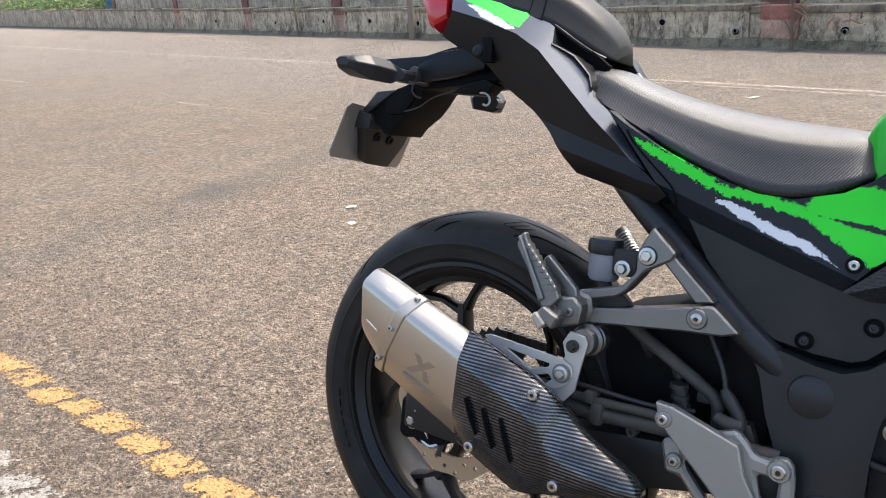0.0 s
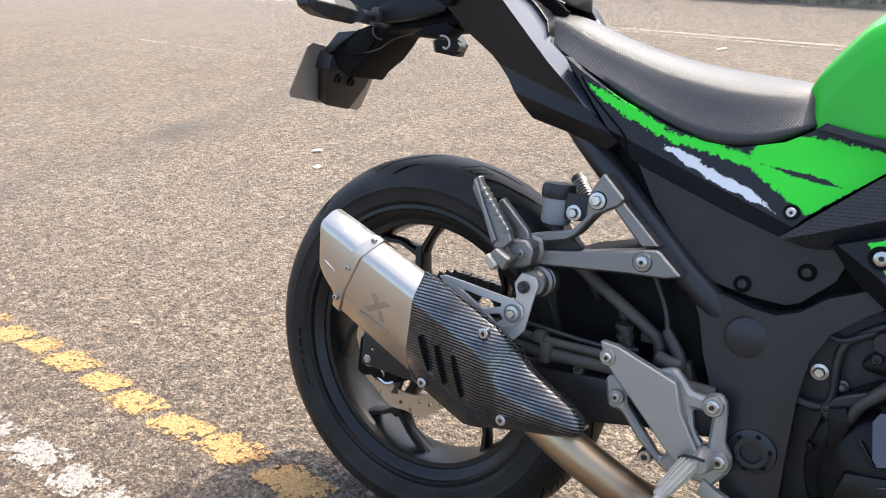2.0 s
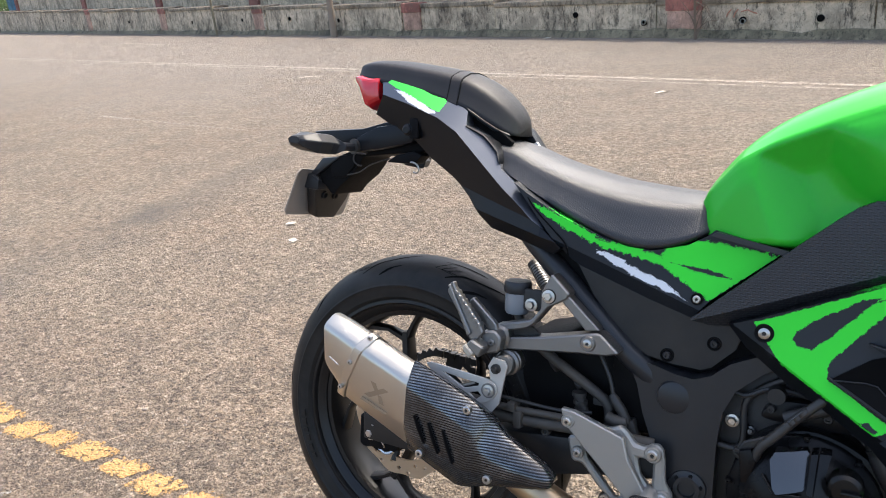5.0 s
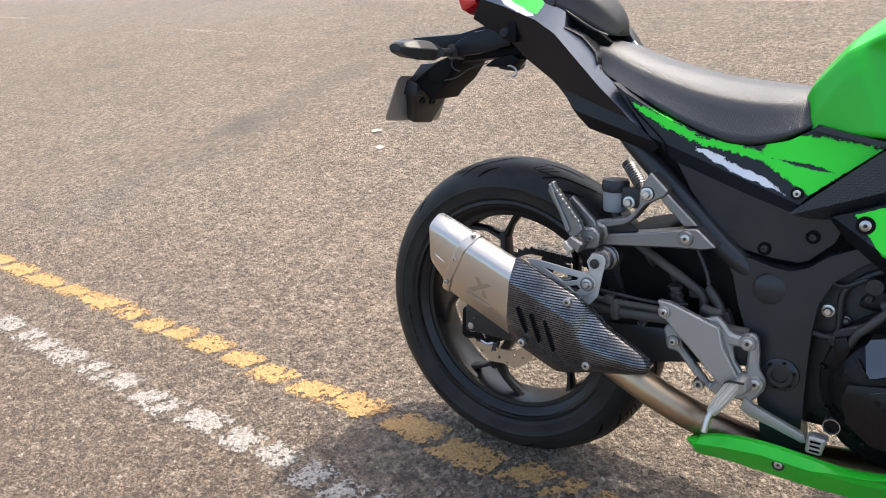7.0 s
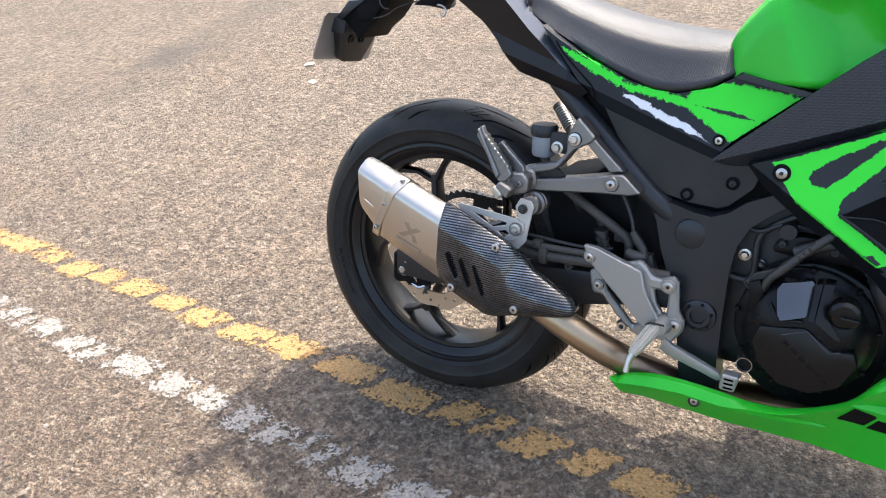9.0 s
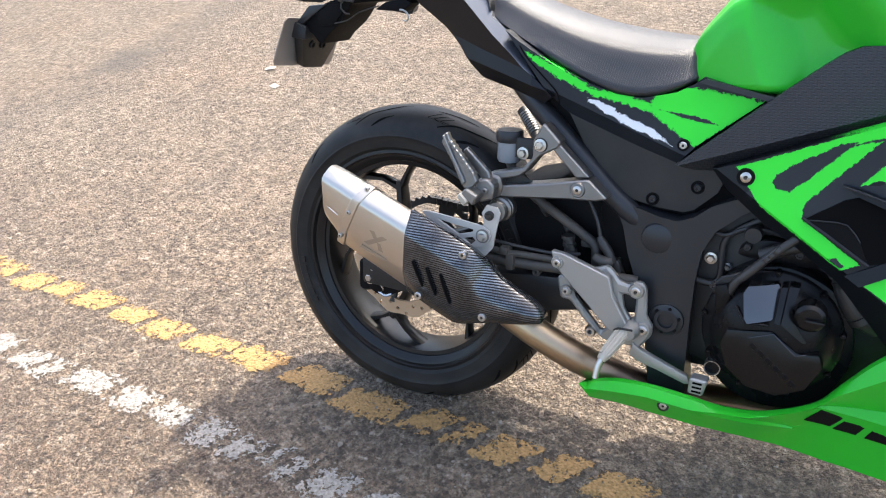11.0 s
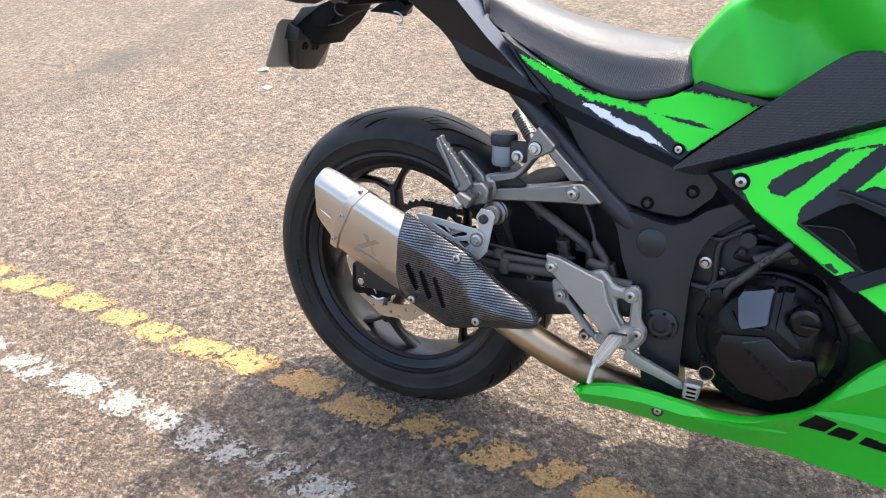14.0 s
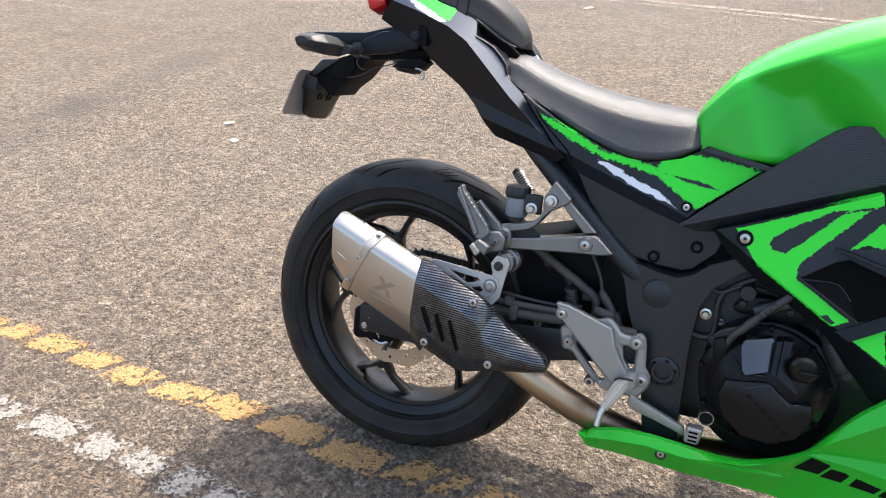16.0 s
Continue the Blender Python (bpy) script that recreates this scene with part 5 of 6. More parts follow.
    rp = part("rider_peg", tube([(0.478, -0.165, 0.012), (0.470, -0.179, -0.002), (0.463, -0.192, -0.014), (0.456, -0.202, -0.025)], [0.0100, 0.0098, 0.0090, 0.0075], 14), M_BRIGHT, bike, "ribbed aluminium rider footpeg with feeler")
    a0, a1 = Vector((0.476, -0.168, 0.009)), Vector((0.457, -0.200, -0.023))
    ax = (a1 - a0).normalized()
    side = ax.orthogonal().normalized()
    for i in range(12):
        d = Matrix.Rotation(math.tau * i / 12, 3, ax) @ side
        part("rib", tube([a0 + d * 0.0106, a0.lerp(a1, 0.5) + d * 0.0104, a1 + d * 0.0084], 0.0014, 6, 2), M_BRIGHT, rp)
    part("collar", tube([(0.457, -0.200, -0.023), (0.454, -0.205, -0.029)], [0.0095, 0.0075], 12, 2), M_BRIGHT, rp)
    part("feeler", tube([(0.455, -0.203, -0.027), (0.4505, -0.2075, -0.041), (0.4485, -0.212, -0.060)], [0.0056, 0.0056, 0.0054], 12), M_ZINC, rp)
    part("peg_mount", lathe([(0.0, -0.172), (0.010, -0.172), (0.012, -0.169), (0.013, -0.160), (0.015, -0.157), (0.015, -0.135), (0.0, -0.135)], (0.486, 0.010), 20), M_PLATE, rp)
    part("return_spring", tube([(0.462, -0.166, 0.010), (0.470, -0.174, 0.018), (0.482, -0.176, 0.020), (0.492, -0.172, 0.018)], 0.002, 6), M_DIRTY, rp)
    pedal = part("brake_pedal", prism([(0.490, -0.014), (0.504, -0.024), (0.583, -0.053), (0.588, -0.066), (0.580, -0.068), (0.533, -0.054), (0.500, -0.046), (0.484, -0.036)], -0.150, -0.139, 0.003), M_PLATE, bike, "aluminium brake pedal with slotted pad")
    part("pad", prism([(0.589, -0.043), (0.617, -0.043), (0.611, -0.072), (0.588, -0.071)], -0.170, -0.146, 0.003, (), 1), M_PLATE, pedal, "", 25)
    # dark bars stand for the shade in the pad's slots
    for z in (-0.050, -0.0575, -0.065):
        part("slot", box(0.594, 0.609, -0.1708, -0.166, z - 0.0018, z + 0.0018, 0.001), M_HOLE, pedal)


make_hangers()


def make_frame():
    out = [(0.428, 0.208), (0.470, 0.205), (0.505, 0.198), (0.532, 0.196), (0.556, 0.205), (0.580, 0.225), (0.620, 0.243), (0.660, 0.262), (0.672, 0.248), (0.624, 0.216), (0.590, 0.185), (0.574, 0.148), (0.570, 0.10), (0.570, 0.03), (0.572, -0.06), (0.578, -0.12), (0.520, -0.12), (0.508, -0.05), (0.496, 0.02), (0.478, 0.075), (0.458, 0.125), (0.446, 0.170)]
    plate = part("frame_plate", panel(out, lambda x, z: -0.108 - 0.014 * math.exp(-((x - 0.53) / 0.055) ** 2), 0.05, 0.012, 0.02), M_FRAME, bike, "black pivot plate of the frame")
    part("plug", lathe([(0.0, -0.1245), (0.018, -0.1240), (0.024, -0.1215), (0.026, -0.117), (0.026, -0.108)], (0.505, 0.162), 32), M_FRAME, plate, "round rubber plug")
    piv = part("pivot_nut", lathe([(0.0, -0.119), (0.012, -0.119), (0.013, -0.127), (0.019, -0.127), (0.022, -0.1245), (0.0275, -0.1235), (0.0285, -0.121), (0.0285, -0.108)], (0.534, 0.026), 36), M_FRAME, plate, "black swingarm pivot nut")
    for i in range(6):
        a = math.tau * i / 6 + 0.3
        part("dimple", lathe([(0.0, -0.1268), (0.0032, -0.1262), (0.0034, -0.122)], (0.534 + 0.021 * math.cos(a), 0.026 + 0.021 * math.sin(a)), 10), M_MATTE, piv)
    tube_r = part("subframe_tube", tube([(0.235, -0.070, 0.393), (0.268, -0.086, 0.363), (0.388, -0.097, 0.250), (0.425, -0.099, 0.2155), (0.462, -0.096, 0.186), (0.500, -0.080, 0.150)], 0.0185, 16), M_FRAME, bike, "black steel subframe tube")
    mirrored(tube_r, bike)
    part("pivot_filler", box(0.545, 0.605, -0.06, 0.08, -0.075, -0.01, 0.006), M_DIRTY, bike)
    cov = part("inner_cover", panel([(0.336, 0.352), (0.400, 0.330), (0.517, 0.290), (0.582, 0.290), (0.590, 0.262), (0.584, 0.244), (0.552, 0.212), (0.537, 0.206), (0.497, 0.208), (0.455, 0.216), (0.420, 0.240), (0.368, 0.298)], lambda x, z: -0.101, 0.03, 0.009, 0.05), M_ARM, bike, "matt black inner side cover")
    for x, z in ((0.487, 0.221), (0.554, 0.249)):
        part("washer", lathe([(0.0, -0.1015), (0.0085, -0.1015), (0.0092, -0.103), (0.0105, -0.103), (0.0105, -0.098)], (x, z), 24), M_MATTE, cov)
        bolt(x, -0.102, z, 0.0060, cov, M_FRAME, 0.004)
    # dark works between wheel and engine
    # dark filler block, added to close see-through gaps behind the covers
    part("airbox", prism([(0.24, 0.43), (0.30, 0.43), (0.55, 0.43), (0.70, 0.40), (0.66, 0.25), (0.57, 0.17), (0.46, 0.17), (0.435, 0.20), (0.26, 0.368)], -0.086, 0.078, 0.01), M_MATTE, bike, "black filler block under the seat")
    part("rear_mudflap", prism([(0.232, 0.205), (0.330, 0.232), (0.375, 0.205), (0.42, 0.200), (0.42, 0.070), (0.345, 0.060), (0.300, 0.030), (0.268, 0.060), (0.240, 0.130)], -0.075, 0.075, 0.008), M_MATTE, bike, "black rubber mudflap")
    for x, y, z in ((0.300, -0.085, 0.170), (0.345, -0.082, 0.140)):
        part("hose_clip", tube([(x - 0.006, y, z + 0.012), (x + 0.002, y - 0.010, z + 0.004), (x + 0.006, y, z - 0.008)], 0.006, 8), M_RUBBER, bike)
    part("hose_union", tube([(0.404, -0.118, 0.112), (0.420, -0.118, 0.106), (0.436, -0.116, 0.108)], [0.008, 0.010, 0.008], 10, 3), M_HOSE, bike)
    part("cable", tube([(0.16, -0.128, 0.116), (0.25, -0.130, 0.112), (0.33, -0.126, 0.108), (0.38, -0.118, 0.112)], 0.0032, 8), M_RUBBER, bike)
    part("shock_absorber", tube([(0.43, -0.02, 0.28), (0.45, -0.02, 0.03)], 0.028, 16), M_DIRTY, bike, "dusty shock absorber")
    spring = [(0.44 + 0.04 * math.cos(t), -0.02 + 0.04 * math.sin(t), 0.25 - 0.03 * t / math.tau) for t in np.linspace(0, math.tau * 6.5, 90)]
    part("shock_spring", tube(spring, 0.006, 8, 1), M_DIRTY, bike)
    part("linkage_box", box(0.40, 0.46, -0.09, 0.09, 0.085, 0.215, 0.008), M_MATTE, bike, "black battery and linkage housing")
    cyl = part("master_cylinder", tube([(0.356, -0.112, 0.134), (0.362, -0.112, 0.112), (0.370, -0.112, 0.080)], 0.0095, 14), M_DIRTY, bike, "dusty brake master cylinder")
    conn = part("wire_connector", prism([(0.4136, 0.0977), (0.4250, 0.1090), (0.4442, 0.1100), (0.4567, 0.0758), (0.4334, 0.0649)], -0.112, -0.092, 0.003), M_RUBBER, bike, "dark wire connector block")
    part("clip", box(0.424, 0.440, -0.115, -0.108, 0.082, 0.094, 0.001), M_MATTE, conn)
    for z in (0.143, 0.13, 0.118):
        part("collar", lathe([(0.0, -0.003), (0.0115, -0.003), (0.0115, 0.003), (0.0, 0.003)], n=18), M_RUBBER, cyl).data.transform(pose(0.3555 + 0.22 * (0.143 - z), -0.112, z - 0.006, 90))
    part("cable", tube([(0.378, -0.100, 0.215), (0.390, -0.104, 0.195), (0.404, -0.108, 0.168), (0.411, -0.110, 0.142)], 0.0035), M_RUBBER, bike)
    part("hose_end", tube([(0.409, -0.110, 0.146), (0.415, -0.111, 0.136), (0.429, -0.112, 0.118), (0.434, -0.111, 0.104)], [0.0055, 0.0085, 0.0080, 0.0075], 12), M_RUBBER, bike, "rubber boot of the hose end")
    part("hose_joint", box(0.374, 0.392, -0.100, -0.086, 0.118, 0.132, 0.004), M_HOSE, bike)


make_frame()


def make_engine():
    eng = part("engine", prism([(0.545, 0.20), (0.70, 0.235), (0.84, 0.19), (0.95, 0.10), (0.95, -0.06), (0.80, -0.10), (0.66, -0.10), (0.600, -0.055), (0.545, -0.04), (0.535, 0.06)], -0.085, 0.12, 0.012), M_DIRTY, bike, "black engine block")
    part("crankcase", prism(curve([(0.594, 0.06), (0.606, 0.105), (0.645, 0.140), (0.70, 0.155), (0.762, 0.132), (0.798, 0.085), (0.805, 0.01), (0.765, -0.065), (0.690, -0.082), (0.632, -0.060), (0.602, -0.01)], True, 4), -0.132, -0.08, 0.008), M_ENGINE, eng)
    c = (0.692, 0.048)
    cover = part("clutch_cover", lathe([(0.0, -0.184), (0.040, -0.184), (0.052, -0.180), (0.070, -0.168), (0.084, -0.152), (0.091, -0.143), (0.098, -0.140), (0.101, -0.136), (0.101, -0.125)], c, 72), M_ENGINE, bike, "glossy black clutch cover", 50)
    part("lower_plate", prism([(0.634, 0.062), (0.660, 0.066), (0.695, 0.073), (0.734, 0.046), (0.762, 0.050), (0.770, 0.030), (0.752, -0.010), (0.715, -0.030), (0.672, -0.026), (0.640, 0.000), (0.627, 0.035)], -0.188, -0.14, 0.004), M_GLOSS, cover)
    window = lambda x, z: -0.1945 + 0.34 * (z - 0.080) + 2.6 * max(0.0, z - 0.080) ** 2 + 5.0 * max(0.0, x - 0.660) ** 2
    slope = lambda x, z: -0.1945 + 0.19 * (z - 0.080) + 3.2 * max(0.0, z - 0.080) ** 2 + 0.35 * max(0.0, x - 0.700)
    for face, outline in ((window, [(0.6485, 0.120), (0.6536, 0.1295), (0.6920, 0.1376), (0.6958, 0.1332), (0.6953, 0.0936), (0.6915, 0.0893), (0.6609, 0.0801), (0.6555, 0.0863)]), (slope, [(0.6978, 0.1370), (0.7060, 0.1385), (0.7040, 0.0866), (0.6970, 0.0888)]), (slope, [(0.7080, 0.1390), (0.7215, 0.1385), (0.7165, 0.1114), (0.7240, 0.0890), (0.7431, 0.0621), (0.7350, 0.0640), (0.7060, 0.0870)])):
        part("upper_panel", panel(outline, face, 0.03, 0.0022, 0.012), M_LACQUER if face is window else M_GLOSS, cover)
    part("cover_ridge", tube([(0.6653, -0.1888, 0.056), (0.6985, -0.1890, 0.070), (0.7313, -0.1888, 0.0424), (0.7455, -0.1885, 0.048)], 0.0012, 8, 1), M_LACQUER, cover)
    part("cover_ridge", tube([(0.640, -0.172, 0.096), (0.657, -0.186, 0.078), (0.690, -0.1925, 0.083)], 0.0020, 8, 1), M_ENGINE, cover)
    part("filler_cap", lathe([(0.0, -0.200), (0.016, -0.199), (0.0205, -0.194), (0.0215, -0.170), (0.0, -0.170)], (0.741, 0.107), 28), M_GLOSS, cover)
    part("cap_grip", box(0.736, 0.760, -0.207, -0.196, 0.103, 0.109, 0.002), M_GLOSS, cover)
    for i in range(9):
        a = math.tau * i / 9 + 0.2
        bolt(c[0] + 0.099 * math.cos(a), -0.139, c[1] + 0.099 * math.sin(a), 0.0045, cover, M_ENGINE)
    # plain bars where the maker's name is cast in
    for i in range(6):
        x, z = 0.668 + 0.012 * i, 0.044 - 0.0095 * i
        part("cast_mark", prism([(x, z), (x + 0.008, z - 0.007), (x + 0.012, z - 0.001), (x + 0.004, z + 0.006)], -0.1888, -0.185, 0.0006, (), 1), M_ENGINE, cover)
    glass = part("sight_glass", lathe([(0.0, -0.138), (0.0108, -0.138), (0.0114, -0.142), (0.0126, -0.142), (0.0132, -0.120)], (0.617, -0.032), 26), M_ZINC, eng, "oil sight glass with bright ring")
    part("glass", lathe([(0.0, -0.1392), (0.0112, -0.1386), (0.0112, -0.136)], (0.617, -0.032), 22), M_ENGINE, glass)
    hexbolt(0.586, -0.089, 0.134, 0.0066, eng)
    hexbolt(0.612, -0.089, 0.124, 0.0045, eng, M_ALU)
    for pts, r in (([(0.66, -0.095, 0.215), (0.624, -0.095, 0.192), (0.603, -0.095, 0.165), (0.604, -0.095, 0.11), (0.592, -0.095, 0.094), (0.565, -0.095, 0.096)], 0.0055), ([(0.74, -0.13, 0.235), (0.704, -0.15, 0.205), (0.672, -0.155, 0.172), (0.638, -0.155, 0.132), (0.626, -0.152, 0.106)], 0.0065), ([(0.75, -0.12, 0.20), (0.70, -0.13, 0.185), (0.66, -0.13, 0.165)], 0.010)):
        part("cable", tube(pts, r), M_RUBBER, eng)
    for i in range(6):
        f = i / 5
        part("bellows", lathe([(0.0, -0.0025), (0.0095, -0.0025), (0.0095, 0.0025), (0.0, 0.0025)], n=14), M_RUBBER, eng).data.transform(Matrix.Translation((0.682 - 0.03 * f, -0.155, 0.186 - 0.036 * f)) @ Matrix.Rotation(radians(40), 4, "Y") @ Matrix.Rotation(radians(90), 4, "Z"))
    part("cable_bracket", prism([(0.596, 0.108), (0.612, 0.128), (0.640, 0.142), (0.646, 0.134), (0.622, 0.118), (0.606, 0.098)], -0.150, -0.142, 0.002, (), 1), M_DIRTY, eng)
    bolt(0.603, -0.150, 0.112, 0.0055, eng, M_DIRTY, 0.004)
    part("cable_sleeve", tube([(0.640, -0.158, 0.134), (0.655, -0.159, 0.152), (0.668, -0.158, 0.168)], 0.0065, 10, 3), M_RUBBER, eng)
    part("cable_adjuster", tube([(0.668, -0.158, 0.168), (0.684, -0.156, 0.187)], 0.0045, 10, 2), M_ALU, eng)
    part("coolant_hose", tube([(0.770, -0.125, 0.165), (0.782, -0.130, 0.130), (0.800, -0.128, 0.100), (0.830, -0.115, 0.080)], 0.016, 12), M_RUBBER, eng)
    for x, z in ((0.776, 0.148), (0.806, 0.094)):
        part("hose_clamp", tube([(x - 0.003, -0.128, z + 0.004), (x + 0.003, -0.128, z - 0.004)], 0.0178, 14, 2), M_DIRTY, eng)
    part("wire_loom", tube([(0.56, -0.092, 0.195), (0.60, -0.098, 0.178), (0.64, -0.100, 0.196), (0.70, -0.100, 0.190)], 0.004, 8), M_RUBBER, eng)
    for x, z, r in ((0.640, 0.172, 0.006), (0.655, 0.128, 0.0045), (0.712, 0.172, 0.007), (0.742, 0.168, 0.005)):
        bolt(x, -0.118, z, r, eng, M_DIRTY, 0.005)
    part("bolt_boss", prism(curve([(0.626, 0.158), (0.650, 0.182), (0.690, 0.186), (0.740, 0.182), (0.760, 0.164), (0.730, 0.152), (0.660, 0.152)], True, 3), -0.114, -0.085, 0.004), M_ENGINE, eng)
    part("clutch_arm", prism([(0.606, 0.116), (0.622, 0.122), (0.630, 0.104), (0.622, 0.072), (0.612, 0.070)], -0.160, -0.148, 0.003), M_ENGINE, eng)
    part("cylinder", box(0.62, 0.82, -0.07, 0.10, 0.15, 0.36, 0.01), M_DIRTY, eng)
    for i in range(5):
        part("fin", box(0.70, 0.90, -0.10, 0.10, 0.20 + 0.03 * i, 0.206 + 0.03 * i, 0.001), M_DIRTY, eng)
    for x, z, r in ((0.765, 0.152, 0.012), (0.805, 0.12, 0.011), (0.645, 0.19, 0.012)):
        part("stud", lathe([(0.0, -0.118), (r, -0.118), (r * 1.1, -0.112), (r * 1.1, -0.08)], (x, z), 16), M_DIRTY, eng)


make_engine()


def pad_ring(x, w, a, b):
    """Cushion section: flat top, rounded edge, sides falling to a tucked hem."""
    h = b - a
    half = [(0.0, b), (0.40 * w, b - 0.05 * h), (0.68 * w, b - 0.17 * h), (0.775 * w, b - 0.235 * h), (0.825 * w, b - 0.33 * h), (0.865 * w, b - 0.48 * h), (0.905 * w, b - 0.62 * h), (0.965 * w, b - 0.80 * h), (w, a + 0.10 * h), (0.97 * w, a + 0.03 * h), (0.84 * w, a), (0.4 * w, a)]
    return [(x, -y, z) for y, z in half] + [(x, y, z) for y, z in [(0.4 * w, a)] + half[-2:0:-1]]


def make_seats():
    rows = [(0.160, 0.060, 0.503, 0.526), (0.163, 0.076, 0.497, 0.535), (0.172, 0.085, 0.491, 0.540), (0.190, 0.092, 0.483, 0.537), (0.215, 0.098, 0.474, 0.530), (0.26, 0.107, 0.45, 0.512), (0.31, 0.115, 0.426, 0.497), (0.36, 0.119, 0.402, 0.485), (0.41, 0.121, 0.384, 0.477), (0.45, 0.121, 0.38, 0.472), (0.49, 0.118, 0.388, 0.468), (0.52, 0.112, 0.402, 0.464), (0.535, 0.1, 0.41, 0.457), (0.541, 0.085, 0.42, 0.446)]
    part("rider_seat", loft([pad_ring(*r) for r in stations(rows, 3)]), M_SEAT, bike, "grained grey-black vinyl rider seat", 70)
    rows = [(-0.14, 0.024, 0.655, 0.67), (-0.132, 0.044, 0.649, 0.677), (-0.1, 0.0592, 0.642, 0.682), (-0.05, 0.0672, 0.631, 0.68), (0.0, 0.0736, 0.62, 0.673), (0.05, 0.0784, 0.607, 0.665), (0.1, 0.0784, 0.591, 0.654), (0.14, 0.072, 0.571, 0.634), (0.172, 0.0608, 0.553, 0.608), (0.1896, 0.044, 0.545, 0.584), (0.196, 0.028, 0.545, 0.568)]
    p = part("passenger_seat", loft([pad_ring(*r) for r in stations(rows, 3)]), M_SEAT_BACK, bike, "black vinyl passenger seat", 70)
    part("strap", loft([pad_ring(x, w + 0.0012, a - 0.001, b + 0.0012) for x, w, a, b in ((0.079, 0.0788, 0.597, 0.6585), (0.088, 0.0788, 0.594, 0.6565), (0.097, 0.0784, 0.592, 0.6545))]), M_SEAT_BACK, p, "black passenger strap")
    for x0, a, b in ((0.0765, 0.598, 0.6590), (0.0970, 0.592, 0.6548)):
        part("strap_seam", loft([pad_ring(x0 + d, 0.0788 + o, a - o, b + o) for d, o in ((0.0, 0.0), (0.0008, 0.0016), (0.0018, 0.0016), (0.0026, 0.0))]), M_MATTE, p)


make_seats()


def make_tail():
    def ridge(x):
        return float(np.interp(x, [-0.05, 0.009, 0.0745, 0.114, 0.16, 0.205, 0.2425, 0.2644, 0.31], [0.614, 0.597, 0.5735, 0.550, 0.506, 0.463, 0.432, 0.412, 0.372]))

    folds = [((0.1452, 0.4492), (0.2659, 0.4114)), ((0.1698, 0.4167), (0.3193, 0.3776)), ((0.0863, 0.5193), (0.1438, 0.4477))]

    def yf(x, z):
        w = 0.097 + 0.095 * x
        top, low = max(0.0, z - ridge(x)), max(0.0, ridge(x) - z)
        shelf, skirt, back = (max(0.0, under(x, z, *f)) for f in folds)
        return -float(w - 0.8 * top - 0.22 * low + 0.34 * min(shelf, 0.034) - 0.8 * skirt - 0.20 * back * (z > 0.42))
    spine = [(-0.052, 0.614), (0.009, 0.597), (0.0745, 0.5735), (0.114, 0.550), (0.16, 0.506), (0.205, 0.463), (0.2425, 0.432), (0.2644, 0.412)]
    low = [(-0.080, 0.5795), (-0.050, 0.563), (0.004, 0.541), (0.020, 0.528), (0.047, 0.504), (0.101, 0.470), (0.134, 0.4405), (0.157, 0.411), (0.1745, 0.3885), (0.236, 0.376), (0.30, 0.360), (0.318, 0.372), (0.288, 0.396)] + spine[::-1]
    cowl = part("tail_cowl", panel(low, yf, 0.03, 0.003, 0.04, folds[:2]), M_COWL, bike, "black tail cowl side", 16)
    mirrored(cowl, bike)
    upper = [(-0.070, 0.647)] + spine + [(0.286, 0.399), (0.2215, 0.4715), (0.197, 0.490), (0.185, 0.5195), (0.1585, 0.545), (0.143, 0.553), (0.1255, 0.561), (0.1175, 0.592), (0.114, 0.599), (0.0815, 0.607), (0.005, 0.6285)]
    top = part("upper_cowl", panel(upper, lambda x, z: yf(x, z) - 0.001, 0.03, 0.0025, 0.03), TAIL, bike, "glossy black upper cowl with green and white graphics", 22)
    mirrored(top, bike)
    part("tail_core", loft([hoop(x, w, a, b, 4.0, 20) for x, w, a, b in ((-0.07, 0.050, 0.585, 0.640), (0.0, 0.066, 0.555, 0.635), (0.08, 0.072, 0.50, 0.60), (0.15, 0.078, 0.43, 0.555), (0.20, 0.084, 0.40, 0.515), (0.25, 0.088, 0.375, 0.48), (0.32, 0.09, 0.36, 0.42))]), M_MATTE, bike, "black inner tail")
    # ledge, recess and hump between the seats
    outer = [(0.1255, -0.0955, 0.561), (0.143, -0.0930, 0.553), (0.1585, -0.0910, 0.545), (0.173, -0.0925, 0.532), (0.185, -0.0945, 0.5195), (0.193, -0.102, 0.503)]
    inner = [(0.109, 0.5625), (0.127, 0.5565), (0.150, 0.547), (0.176, 0.534), (0.189, 0.520), (0.196, 0.503)]
    blade = part("cowl_blade", loft([[(x, y + 0.004, z - 0.006), (x, y, z - 0.001), (x, y + 0.002, z + 0.001), (u, -0.064, v), (u, -0.060, v - 0.002), (u, -0.060, v - 0.025)] for (x, y, z), (u, v) in zip(outer, inner)]), M_PLASTIC, bike, "black blade beside the seats", 30)
    mirrored(blade, bike)
    # black block: the recess's shade put into its colour
    part("grab_recess", prism([(0.105, 0.560), (0.109, 0.597), (0.136, 0.576), (0.171, 0.556), (0.198, 0.535), (0.190, 0.522), (0.176, 0.531), (0.127, 0.553)], -0.0625, -0.05, 0.001), M_HOLE, bike, "dark recess beside the passenger seat")
    part("seat_hump", loft([hoop(x, w, a, b, 3.0, 28) for x, w, a, b in ((0.120, 0.056, 0.50, 0.556), (0.150, 0.058, 0.49, 0.550), (0.172, 0.058, 0.49, 0.544), (0.190, 0.055, 0.48, 0.535), (0.204, 0.050, 0.47, 0.520))]), M_PLASTIC, bike, "smooth black hump between the seats", 40)
